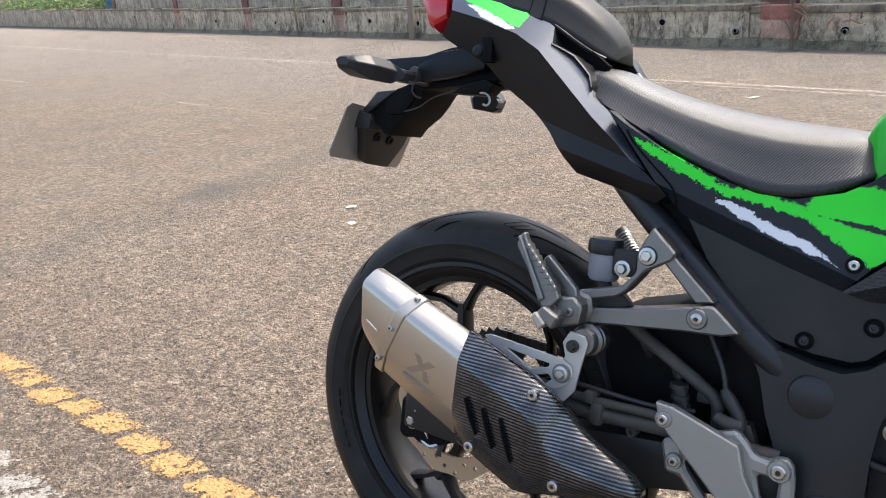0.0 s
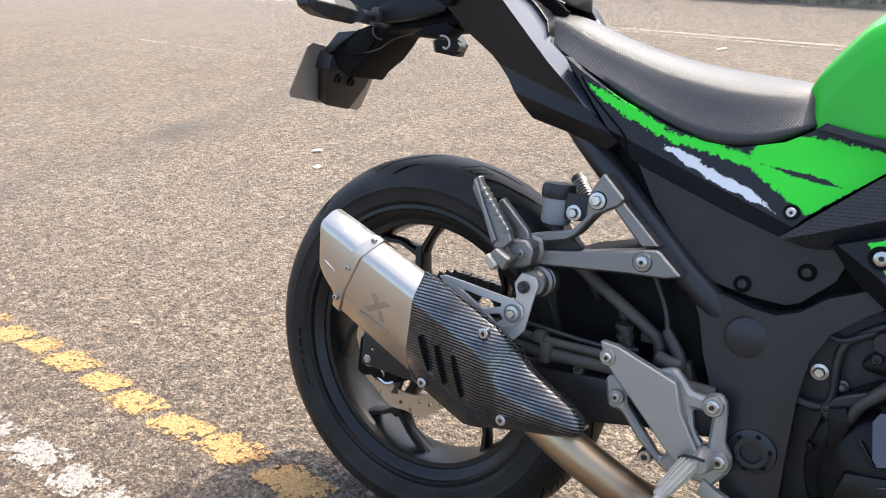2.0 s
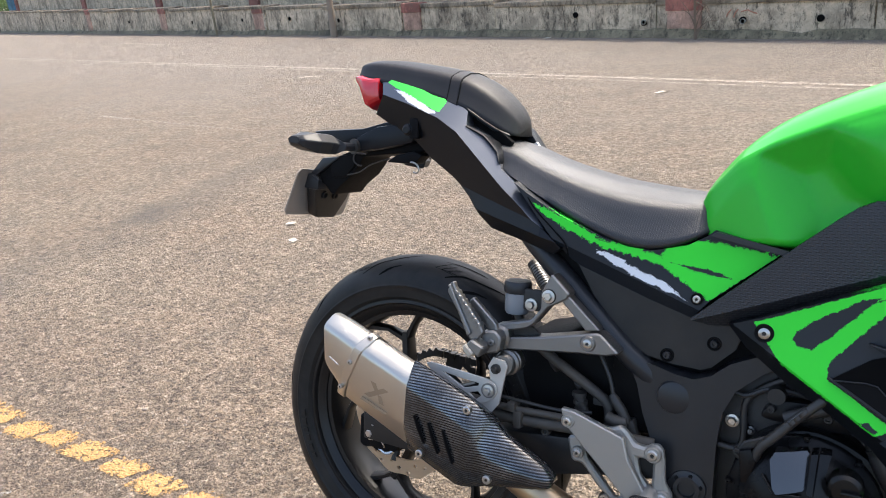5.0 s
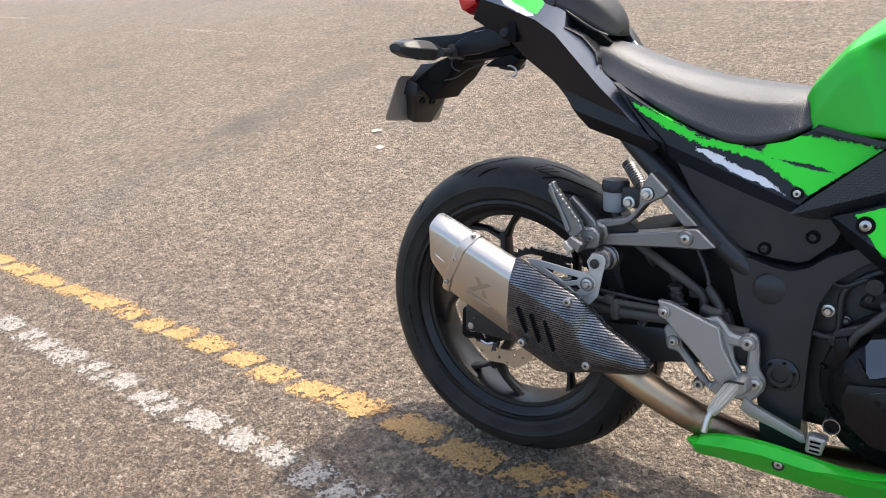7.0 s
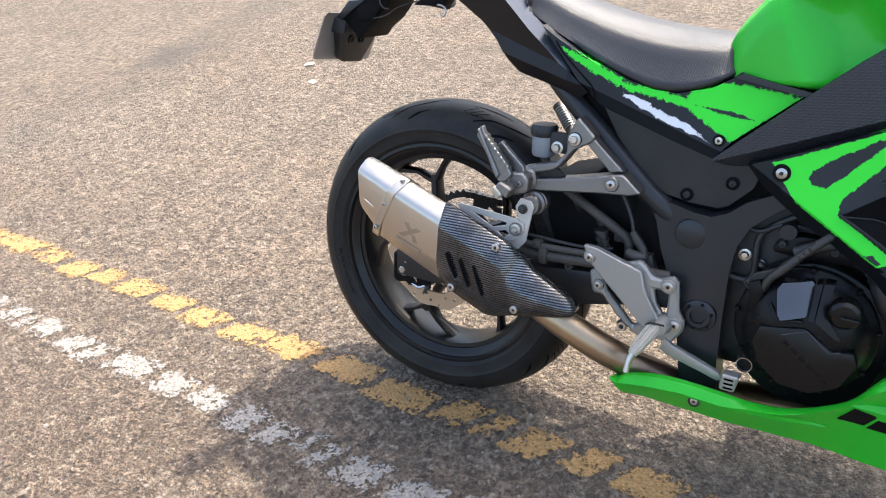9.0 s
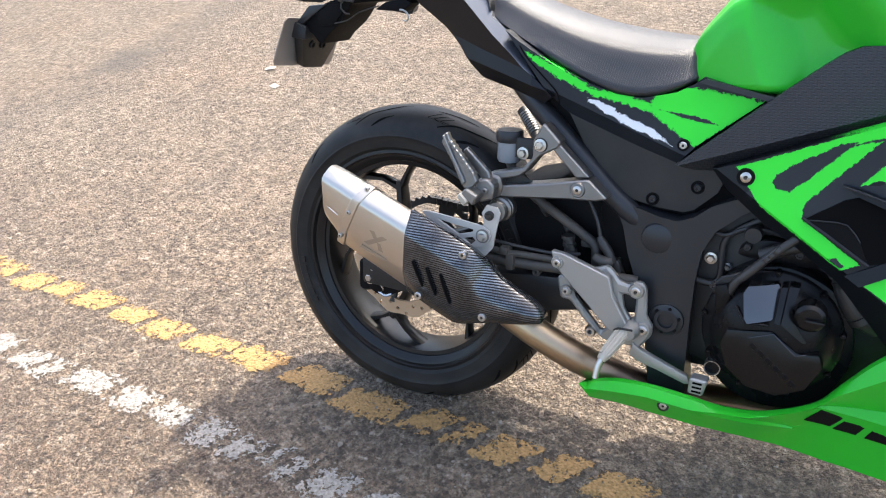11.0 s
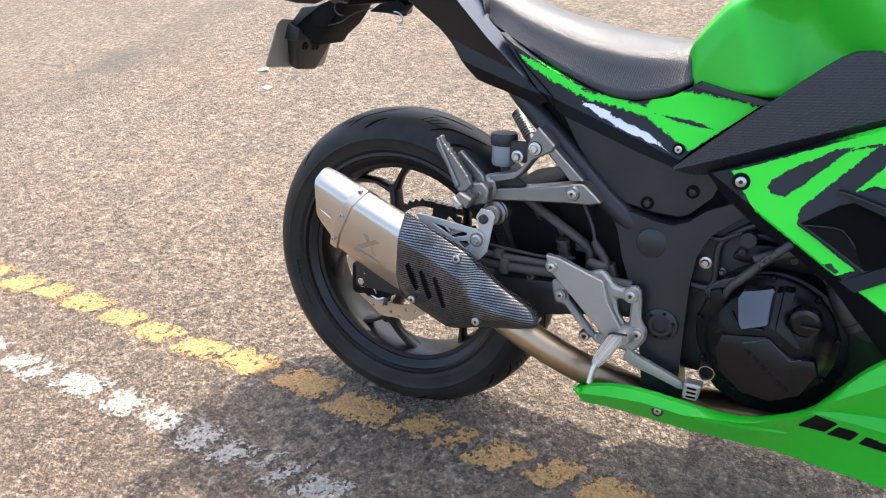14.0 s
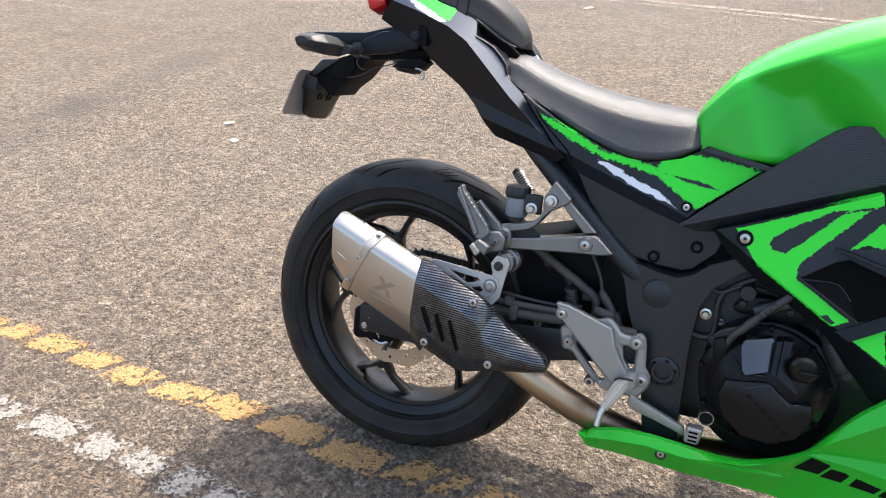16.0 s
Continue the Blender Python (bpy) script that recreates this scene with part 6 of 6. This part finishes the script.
    part("seat_rim", tube([(0.100, -0.0735, 0.596), (0.120, -0.0735, 0.586), (0.145, -0.069, 0.569), (0.170, -0.060, 0.553), (0.186, -0.049, 0.545)], 0.0035, 8, 3), M_PLASTIC, bike, "smooth rim under the passenger seat")
    part("far_trim", prism([(0.140, 0.572), (0.174, 0.567), (0.190, 0.555), (0.200, 0.542), (0.209, 0.529), (0.222, 0.516), (0.210, 0.500), (0.150, 0.530)], 0.030, 0.064, 0.004), M_PLASTIC, bike, "smooth black trim between the seats")
    part("far_decal", prism([(0.200, 0.532), (0.206, 0.536), (0.226, 0.512), (0.218, 0.508)], 0.0255, 0.032, 0.001), M_PALE, bike, "white patch of the far cowl")
    part("tail_light", loft([hoop(x, w, a, b, 4.0, 24) for x, w, a, b in ((-0.140, 0.046, 0.640, 0.652), (-0.122, 0.060, 0.622, 0.654), (-0.108, 0.066, 0.590, 0.653), (-0.098, 0.068, 0.586, 0.652), (-0.072, 0.070, 0.600, 0.650))]), M_RED, bike, "red tail light lens", 25)
    # mudguard with plate carrier
    guard = part("mudguard", prism([(-0.206, 0.490), (-0.240, 0.457), (-0.232, 0.449), (-0.212, 0.440), (-0.199, 0.425), (-0.189, 0.422), (-0.176, 0.4385), (-0.147, 0.4606), (-0.130, 0.4815), (-0.118, 0.499), (-0.060, 0.505), (0.000, 0.510), (0.030, 0.515), (0.030, 0.545), (-0.047, 0.530), (-0.100, 0.516), (-0.135, 0.514)], -0.048, 0.048, 0.006), M_MATTE, bike, "black rear mudguard and plate carrier", 25)
    seat_of_plate = pose(-0.277, 0.0, 0.372, 0, 0, 90) @ pose(0, 0, 0, 20) @ pose(0, 0, 0, 0, 5.5)
    tongue = prism([(-0.066, 0.092), (-0.062, 0.060), (-0.030, 0.005), (0.034, 0.005), (0.054, 0.050), (0.060, 0.092)], -0.026, -0.003, 0.004)
    shift(tongue, seat_of_plate)
    part("tongue", tongue, M_GUARD, guard)
    for u in (-0.030, 0.006):
        ring = lathe([(0.0, -0.0265), (0.004, -0.0265), (0.0055, -0.030), (0.008, -0.030), (0.009, -0.026), (0.009, -0.022)], (u, 0.056), 16)
        shift(ring, seat_of_plate)
        part("grommet", ring, M_PLASTIC, guard)
    part("plate_bracket", prism([(-0.2714, 0.4555), (-0.2638, 0.469), (-0.2346, 0.4593), (-0.2187, 0.449), (-0.2212, 0.4295), (-0.2606, 0.4332)], -0.060, 0.030, 0.004), M_POD, guard)
    part("arm_top", prism([(-0.243, 0.546), (-0.120, 0.553), (-0.072, 0.565), (0.03, 0.578), (0.02, 0.535), (-0.09, 0.514), (-0.13, 0.506), (-0.19, 0.512)], -0.052, 0.052, 0.008), M_PLASTIC, guard)
    part("arm_fairing", prism([(-0.122, 0.536), (-0.076, 0.556), (-0.030, 0.562), (0.010, 0.548), (0.004, 0.528), (-0.070, 0.514), (-0.122, 0.508)], -0.070, -0.050, 0.007), M_PLASTIC, guard)
    part("carrier_step", prism([(-0.212, 0.494), (-0.243, 0.462), (-0.228, 0.458), (-0.206, 0.474), (-0.168, 0.498)], -0.056, 0.056, 0.004), M_FRAME, guard)
    part("rib", prism([(-0.196, 0.484), (-0.172, 0.500), (-0.140, 0.503), (-0.136, 0.482), (-0.158, 0.458), (-0.192, 0.456)], -0.053, -0.045, 0.005), M_MATTE, guard)
    plate = part("number_plate", prism([(-0.092, 0.0), (0.092, 0.0), (0.1, 0.008), (0.1, 0.090), (0.092, 0.098), (-0.092, 0.098), (-0.1, 0.090), (-0.1, 0.008)], 0.0, 0.002, 0.0), M_CLEARPLATE, bike, "blank grey back of the number plate")
    plate.data.transform(seat_of_plate)
    # turn signals on short stalks
    for sgn, dx, dz in ((-1, 0.0, 0.0), (1, 0.072, -0.028)):
        rows = [(0.050, -0.124, 0.516, 0.012, 0.008), (0.094, -0.136, 0.518, 0.012, 0.008), (0.097, -0.166, 0.520, 0.028, 0.0175), (0.108, -0.174, 0.522, 0.031, 0.0190), (0.138, -0.178, 0.524, 0.031, 0.0190), (0.164, -0.184, 0.527, 0.022, 0.011), (0.170, -0.187, 0.529, 0.012, 0.005)]
        six = ((1.0, 0.1), (0.55, 0.95), (-0.5, 1.0), (-1.0, 0.35), (-0.8, -0.7), (0.7, -1.0))
        rings = [[(x + dx + a * u, sgn * y, z + dz + b * v) for u, v in six] for y, x, z, a, b in rows]
        bm = loft(rings)
        bevel_sharp(bm, 0.0014, 25, 1)
        sig = part("turn_signal", bm, M_POD, bike, "angular black turn signal with a clear lens", 18)
        y, x, z, a, b = rows[4]
        tip = [[(x + dx + a * u * k - e, sgn * (y - 0.002), z + dz + b * v * k + 0.001) for u, v in ((-0.45, 0.96), (-0.97, 0.36), (-0.80, -0.55))] for k, e in ((1.03, 0.0), (0.86, 0.018))]
        part("lens", loft([[(p[0], p[1] + sgn * d, p[2]) for p in tip[0]] for d in (-0.014, 0.0, 0.006)] + [tip[1]], True, True), M_CLEAR, sig)
    part("luggage_hook", tube([(-0.091, -0.080, 0.505), (-0.113, -0.081, 0.506), (-0.1175, -0.082, 0.494), (-0.109, -0.082, 0.485), (-0.0995, -0.081, 0.4835)], 0.0015, 8), M_DIRTY, bike, "small steel luggage hook")
    for sgn in (-1, 1):
        part("luggage_hook", tube([(-0.005, sgn * 0.070, 0.494), (0.014, sgn * 0.078, 0.493), (0.024, sgn * 0.082, 0.488), (0.026, sgn * 0.082, 0.480), (0.021, sgn * 0.082, 0.475), (0.015, sgn * 0.082, 0.477)], 0.0016, 8), M_ZINC, bike, "small steel luggage hook")
    part("plate_lamp", prism([(-0.262, 0.466), (-0.236, 0.474), (-0.222, 0.464), (-0.228, 0.448), (-0.256, 0.448)], -0.034, 0.034, 0.004), M_PLASTIC, guard, "small number plate lamp")
    part("stalk_boot", tube([(-0.119, -0.045, 0.517), (-0.122, -0.060, 0.518), (-0.126, -0.072, 0.5185)], [0.015, 0.014, 0.015], 12, 3), M_RUBBER, guard)
    part("wire", tube([(-0.05, -0.058, 0.498), (-0.09, -0.062, 0.486), (-0.12, -0.060, 0.470), (-0.16, -0.050, 0.462)], 0.0012, 8), M_RUBBER, guard)
    part("tail_bracket", prism([(-0.050, 0.492), (-0.027, 0.506), (0.012, 0.514), (0.028, 0.506), (0.012, 0.490)], -0.075, -0.04, 0.004), M_MATTE, bike)
    part("latch", box(0.012, 0.030, -0.0935, -0.080, 0.536, 0.572, 0.003), M_MATTE, bike)
    part("cowl_knob", lathe([(0.0, -0.100), (0.006, -0.100), (0.0085, -0.098), (0.0085, -0.094), (0.011, -0.093), (0.011, -0.08)], (0.0085, 0.5515), 18), M_PLASTIC, bike, "black knob of the seat lock")


# Brown tint stands in for light bounced up from the ground.
M_GUARD = plain("dusty_guard_plastic", (0.011, 0.010, 0.009), 0.5, relief=0.4, dust=0.06)
M_CLEARPLATE = plain("plate_back", (0.27, 0.25, 0.23), 0.42, 0.2, relief=0.2, dust=0.4)
make_tail()


def make_bodywork():
    cover = [(0.232, 0.472), (0.255, 0.456), (0.310, 0.425), (0.377, 0.397), (0.419, 0.384), (0.458, 0.381), (0.508, 0.393), (0.534, 0.408), (0.545, 0.418), (0.590, 0.409), (0.640, 0.398), (0.628, 0.386), (0.546, 0.316), (0.519, 0.284), (0.430, 0.311), (0.353, 0.339), (0.330, 0.352)]
    sc = part("side_cover", panel(cover, lambda x, z: -(0.126 - 0.05 * (x - 0.3) * (x > 0.3) + 0.10 * max(0.0, 0.36 - z) - 0.9 * max(0.0, 0.377 - 0.3756 * (x - 0.327) - z)), 0.02, 0.0025, 0.03, [((0.327, 0.377), (0.524, 0.303))]), COVER, bike, "black side cover with ragged green and white graphics", 30)
    mirrored(sc, bike)
    # dark rod drawn for the shadow line between cowl and cover
    part("seam", tube([(0.258, -0.1262, 0.449), (0.271, -0.1264, 0.431), (0.303, -0.1268, 0.401), (0.325, -0.1264, 0.379), (0.330, -0.1240, 0.358)], 0.0012, 6, 3), M_HOLE, sc)
    bolt(0.528, -0.1220, 0.3165, 0.0058, sc, h=0.003)
    part("washer", lathe([(0.0050, -0.1225), (0.0088, -0.1228), (0.0094, -0.115)], (0.528, 0.3165), 22), M_MATTE, sc)
    # fuel tank
    rows = [(0.516, 0.070, 0.419, 0.462), (0.522, 0.088, 0.411, 0.480), (0.540, 0.100, 0.404, 0.508), (0.575, 0.112, 0.398, 0.550), (0.62, 0.122, 0.400, 0.584), (0.68, 0.134, 0.400, 0.614), (0.75, 0.142, 0.400, 0.640), (0.84, 0.150, 0.40, 0.660), (0.94, 0.152, 0.40, 0.668), (1.04, 0.14, 0.40, 0.66)]
    rings = []

    def flank(d):
        """How far the side stands in, by the distance above the knee hollow."""
        return 0.45 * (d - 0.072) if d > 0.072 else 0.62 * (0.072 - d) if d > 0 else 0.0446 + 0.34 * d
    for x, w, a, b in stations(rows, 9):
        b -= 0.005
        f = min(1.0, (b - a) / 0.15)
        c = min(float(np.interp(x, [0.516, 0.526, 0.5686, 0.6131, 0.679, 0.76, 0.94, 1.04], [0.450, 0.468, 0.516, 0.541, 0.568, 0.597, 0.632, 0.622])), b - 0.012 * f)
        above = lambda z: (x - 0.6086) * 0.425 + (z - 0.5213) * 0.905
        half = [(0.0, b), (w * 0.30, b - 0.002 * f), (w * 0.55, b - 0.2 * (b - c)), (w * 0.75, b - 0.5 * (b - c)), (w * 0.86, b - 0.80 * (b - c)), (w * 0.905, c + 0.004 * f), (w * 0.92, c - 0.003 * f)]
        edge = w * 0.925
        for j in range(1, 19):
            z = c - (c - a) * j / 19
            half.append((max(w * 0.70, min(w * 1.02, edge + f * (flank(above(c)) - flank(above(z))))), z))
        half.append((w * 0.84, a))
        rings.append([(x, y, z) for y, z in half] + [(x, -y, z) for y, z in half[:0:-1]])
    part("fuel_tank", loft(rings), M_GREEN, bike, "glossy green sculpted fuel tank", 85)
    tp = [(0.521, 0.287), (0.545, 0.309), (0.640, 0.394), (0.700, 0.446), (0.722, 0.463), (0.742, 0.473), (0.785, 0.478), (1.04, 0.53), (1.04, 0.46), (0.795, 0.370), (0.688, 0.320), (0.612, 0.286), (0.575, 0.278), (0.548, 0.278)]
    roll = ((0.5609, 0.3004), (0.7818, 0.3886))
    trim = part("tank_trim", panel(tp, lambda x, z: -(0.128 + 0.04 * (x - 0.52) - 0.10 * max(0.0, z - 0.44) - 1.2 * max(0.0, under(x, z, *roll))), 0.02, 0.004, 0.04, [roll]), M_TEXTURE, bike, "black textured knee panel below the tank", 30)
    mirrored(trim, bike)
    part("trim_rail", panel([(0.540, 0.411), (0.550, 0.417), (0.656, 0.396), (0.648, 0.388), (0.636, 0.392)], lambda x, z: -0.124, 0.02, 0.003, 0.05), M_FRAME, bike)
    fo = [(0.575, 0.288), (0.613, 0.303), (0.700, 0.342), (0.796, 0.384), (1.06, 0.508), (1.06, 0.05), (0.870, 0.045), (0.846, 0.060), (0.805, 0.108), (0.765, 0.154), (0.700, 0.194), (0.655, 0.216), (0.600, 0.256)]
    edge = ((0.580, 0.291), (0.8439, 0.1349))
    yfair = lambda x, z: -(0.137 + 0.16 * (x - 0.6) + 0.10 * max(0.0, 0.30 - z) - 1.0 * max(0.0, under(x, z, *edge)))
    fair = part("side_fairing", panel(fo, yfair, 0.03, 0.004, 0.035, [edge]), FAIRING, bike, "side fairing in black with green claw graphics", 25)
    mirrored(fair, bike)
    bolt(0.6245, -0.1445, 0.285, 0.0078, fair, h=0.003)
    part("washer", lathe([(0.0070, -0.1450), (0.0125, -0.1455), (0.0135, -0.138)], (0.6245, 0.285), 26), M_MATTE, fair)
    # air outlet: a black sheet for the recess's shade, a blade above it and a painted highlight on the rim below
    vo = [(0.71, 0.24), (0.755, 0.275), (0.772, 0.282), (0.819, 0.269), (0.869, 0.256), (0.875, 0.225), (0.798, 0.194)]
    part("outlet_dark", panel(vo, lambda x, z: yfair(x, z) - 0.0035, 0.01, 0.001, 0.05), M_HOLE, fair)
    inner = [(0.712, 0.24), (0.764, 0.244), (0.782, 0.224), (0.797, 0.195)]
    part("outlet_facet", panel(inner, lambda x, z: yfair(x, z) - 0.0045, 0.01, 0.001, 0.05), M_MATTE, fair)
    blade = [(0.75, 0.296), (0.77, 0.293), (0.816, 0.282), (0.865, 0.27), (0.867, 0.26), (0.818, 0.27), (0.772, 0.284)]
    part("outlet_blade", panel(blade, lambda x, z: yfair(x, z) - 0.012, 0.012, 0.002, 0.05), M_PLASTIC, fair)
    # lighter grey tubes: edge highlights put into shape and colour
    part("outlet_rim", tube([(x, yfair(x, z) - 0.004, z) for x, z in [(0.708, 0.242), (0.739, 0.226), (0.798, 0.193)]], 0.0022, 8, 2), M_POD, fair)
    part("outlet_rim", tube([(x, yfair(x, z) - 0.0125, z) for x, z in [(0.752, 0.2955), (0.772, 0.2915), (0.816, 0.281), (0.866, 0.269)]], 0.0016, 8, 2), M_POD, fair)
    part("outlet_rib", tube([(x, yfair(x, z) - 0.0055, z) for x, z in [(0.714, 0.2405), (0.738, 0.2435), (0.764, 0.2435), (0.783, 0.223)]], 0.0010, 8, 2), M_POD, fair)
    step = [(0.772, 0.172), (0.789, 0.184), (0.83, 0.211), (0.872, 0.238), (0.876, 0.221), (0.834, 0.192), (0.792, 0.163)]
    part("fairing_step", panel(step, lambda x, z: yfair(x, z) - 0.004 - 0.25 * max(0.0, 0.175 + 0.5 * (x - 0.78) - z), 0.02, 0.002, 0.05), M_PLASTIC, fair)
    # belly fairing: ribs of a lip, a shoulder and a keel
    rows = [(0.428, -0.0955, -0.100, -0.113), (0.438, -0.087, -0.095, -0.116), (0.476, -0.0745, -0.088, -0.1155), (0.53, -0.0705, -0.082, -0.117), (0.585, -0.0735, -0.0805, -0.119), (0.64, -0.0765, -0.0815, -0.122), (0.7, -0.067, -0.076, -0.126), (0.766, -0.032, -0.044, -0.130), (0.8, 0.012, -0.036, -0.133), (0.841, 0.066, -0.034, -0.135), (0.9, 0.11, -0.033, -0.139), (1.06, 0.16, -0.032, -0.145)]
    rings = []
    lip = lambda x: float(np.interp(x, [0.408, 0.43, 0.476, 0.53, 0.60, 0.634, 0.683, 0.735, 0.769, 0.861, 1.06], [-0.106, -0.097, -0.090, -0.085, -0.0885, -0.0815, -0.0745, -0.0460, -0.0210, 0.0505, 0.14]))
    fold = lambda x: float(np.interp(x, [0.408, 0.43, 0.60, 0.634, 0.685, 0.754, 0.769, 0.877, 1.06], [-0.1065, -0.099, -0.0895, -0.0835, -0.0840, -0.0900, -0.0275, -0.0264, -0.026]))
    ridge = lambda x: float(np.interp(x, [0.408, 0.43, 0.60, 0.634, 0.685, 0.754, 0.769, 0.877, 1.06], [-0.107, -0.102, -0.0915, -0.0915, -0.0930, -0.0915, -0.0290, -0.0463, -0.070]))
    deep = lambda x: float(np.interp(x, [0.60, 0.634, 0.74, 0.755, 0.768, 0.80, 0.88], [0.0, 0.004, 0.003, 0.0, 0.0, 0.007, 0.012]))
    wide = lambda x: 0.188 + 0.04 * max(0.0, x - 0.6)

    fall = lambda x: float(np.interp(x, [0.60, 0.73], [0.036, 0.062]))

    def wall_y(x, z):
        """The belly's side falls in from its lip to the keel."""
        k = min(1.0, max(0.0, (x - 0.40) / 0.06))
        return -(wide(x) + 0.002 - fall(x) * k * min(1.0, max(0.0, (lip(x) - z) / (lip(x) + 0.135))))
    for x, t, c, b in stations(rows, 6):
        k = min(1.0, max(0.0, (x - 0.40) / 0.06))
        w, d, e, r, q = wide(x), lip(x), fold(x), ridge(x), deep(x)
        d = min(d, t - 0.003)
        e, r = min(e, d - 0.0004), min(r, d - 0.0008)
        prof = [(-(w - 0.018), t), (-(w - 0.009), t - 0.08 * (t - d)), (-(w - 0.003), t + 0.5 * (d - t)), (wall_y(x, d), d), (wall_y(x, e) + q, e), (wall_y(x, r) - 0.35 * q, r), (wall_y(x, 0.5 * r + 0.5 * b), 0.5 * r + 0.5 * b), (-(w - 0.97 * fall(x) * k), b - 0.016 * k), (-(w - 0.110), b - 0.020 * k), (-(w - 0.110), b - 0.014 * k), (-(w - 0.070), b - 0.008 * k), (-(w - 0.052), 0.5 * t + 0.5 * b), (-(w - 0.030), t - 0.006 * k)]
        rings.append([(x, y, z) for y, z in prof])
    tip = Vector((0.4135, -0.185, -0.094))
    rings.insert(0, [Vector(p).lerp(tip, 0.92) for p in rings[0]])
    belly = part("belly_fairing", loft(rings), M_GREEN, bike, "glossy green lower fairing", 22)
    part("belly_fairing", loft([[(x, -y, z) for x, y, z in r] for r in rings if r[0][0] > 0.62]), M_GREEN, bike, "glossy green lower fairing of the far side", 22)
    bolt(0.5565, wall_y(0.5565, -0.096) - 0.001, -0.096, 0.0062, belly, h=0.003)
    part("washer", lathe([(0.005, wall_y(0.5565, -0.096) - 0.003), (0.0095, wall_y(0.5565, -0.096) - 0.0028), (0.0100, -0.160)], (0.5565, -0.096), 20), M_FRAME, belly)
    # plain dark bars in place of the maker's lettering
    for outline in ([(0.7595, -0.0626), (0.7948, -0.0678), (0.8100, -0.0440), (0.7788, -0.0335)], [(0.7990, -0.0720), (0.8300, -0.0760), (0.8400, -0.0550), (0.8110, -0.0510)], [(0.8420, -0.0785), (0.8780, -0.0830), (0.8920, -0.0610), (0.8500, -0.0570)], [(0.8850, -0.0850), (0.9150, -0.0890), (0.9250, -0.0670), (0.8960, -0.0620)]):
        part("lettering_bar", panel(outline, lambda x, z: wall_y(x, z) - 0.0022, 0.004, 0.0006, 0.012), M_MATTE, belly, "dark lettering bar")


def knee_texture():
    n = Nodes("knee_grain")
    p = n.coord()
    x, _, z = n.xyz(p)
    tooth = n.math("ABSOLUTE", n.math("SUBTRACT", n.math("FRACT", n.math("MULTIPLY", n.math("ADD", x, z), 95.0)), 0.5))
    v = n.math("SINE", n.math("MULTIPLY", n.math("MULTIPLY_ADD", tooth, 0.009, n.math("SUBTRACT", z, n.math("MULTIPLY", x, 0.75))), 950.0))
    c = n.mix(n.math("MULTIPLY", n.noise(p, 12.0), 0.5), (0.024, 0.0255, 0.0280), (0.036, 0.038, 0.0415))
    return n.set(Base_Color=c, Roughness=0.46, Specular_IOR_Level=0.42, Normal=n.bump(n.math("ADD", v, n.math("MULTIPLY", n.noise(p, 500.0), 0.5)), 0.42, 0.0007)).mat


M_TEXTURE = knee_texture()
make_bodywork()
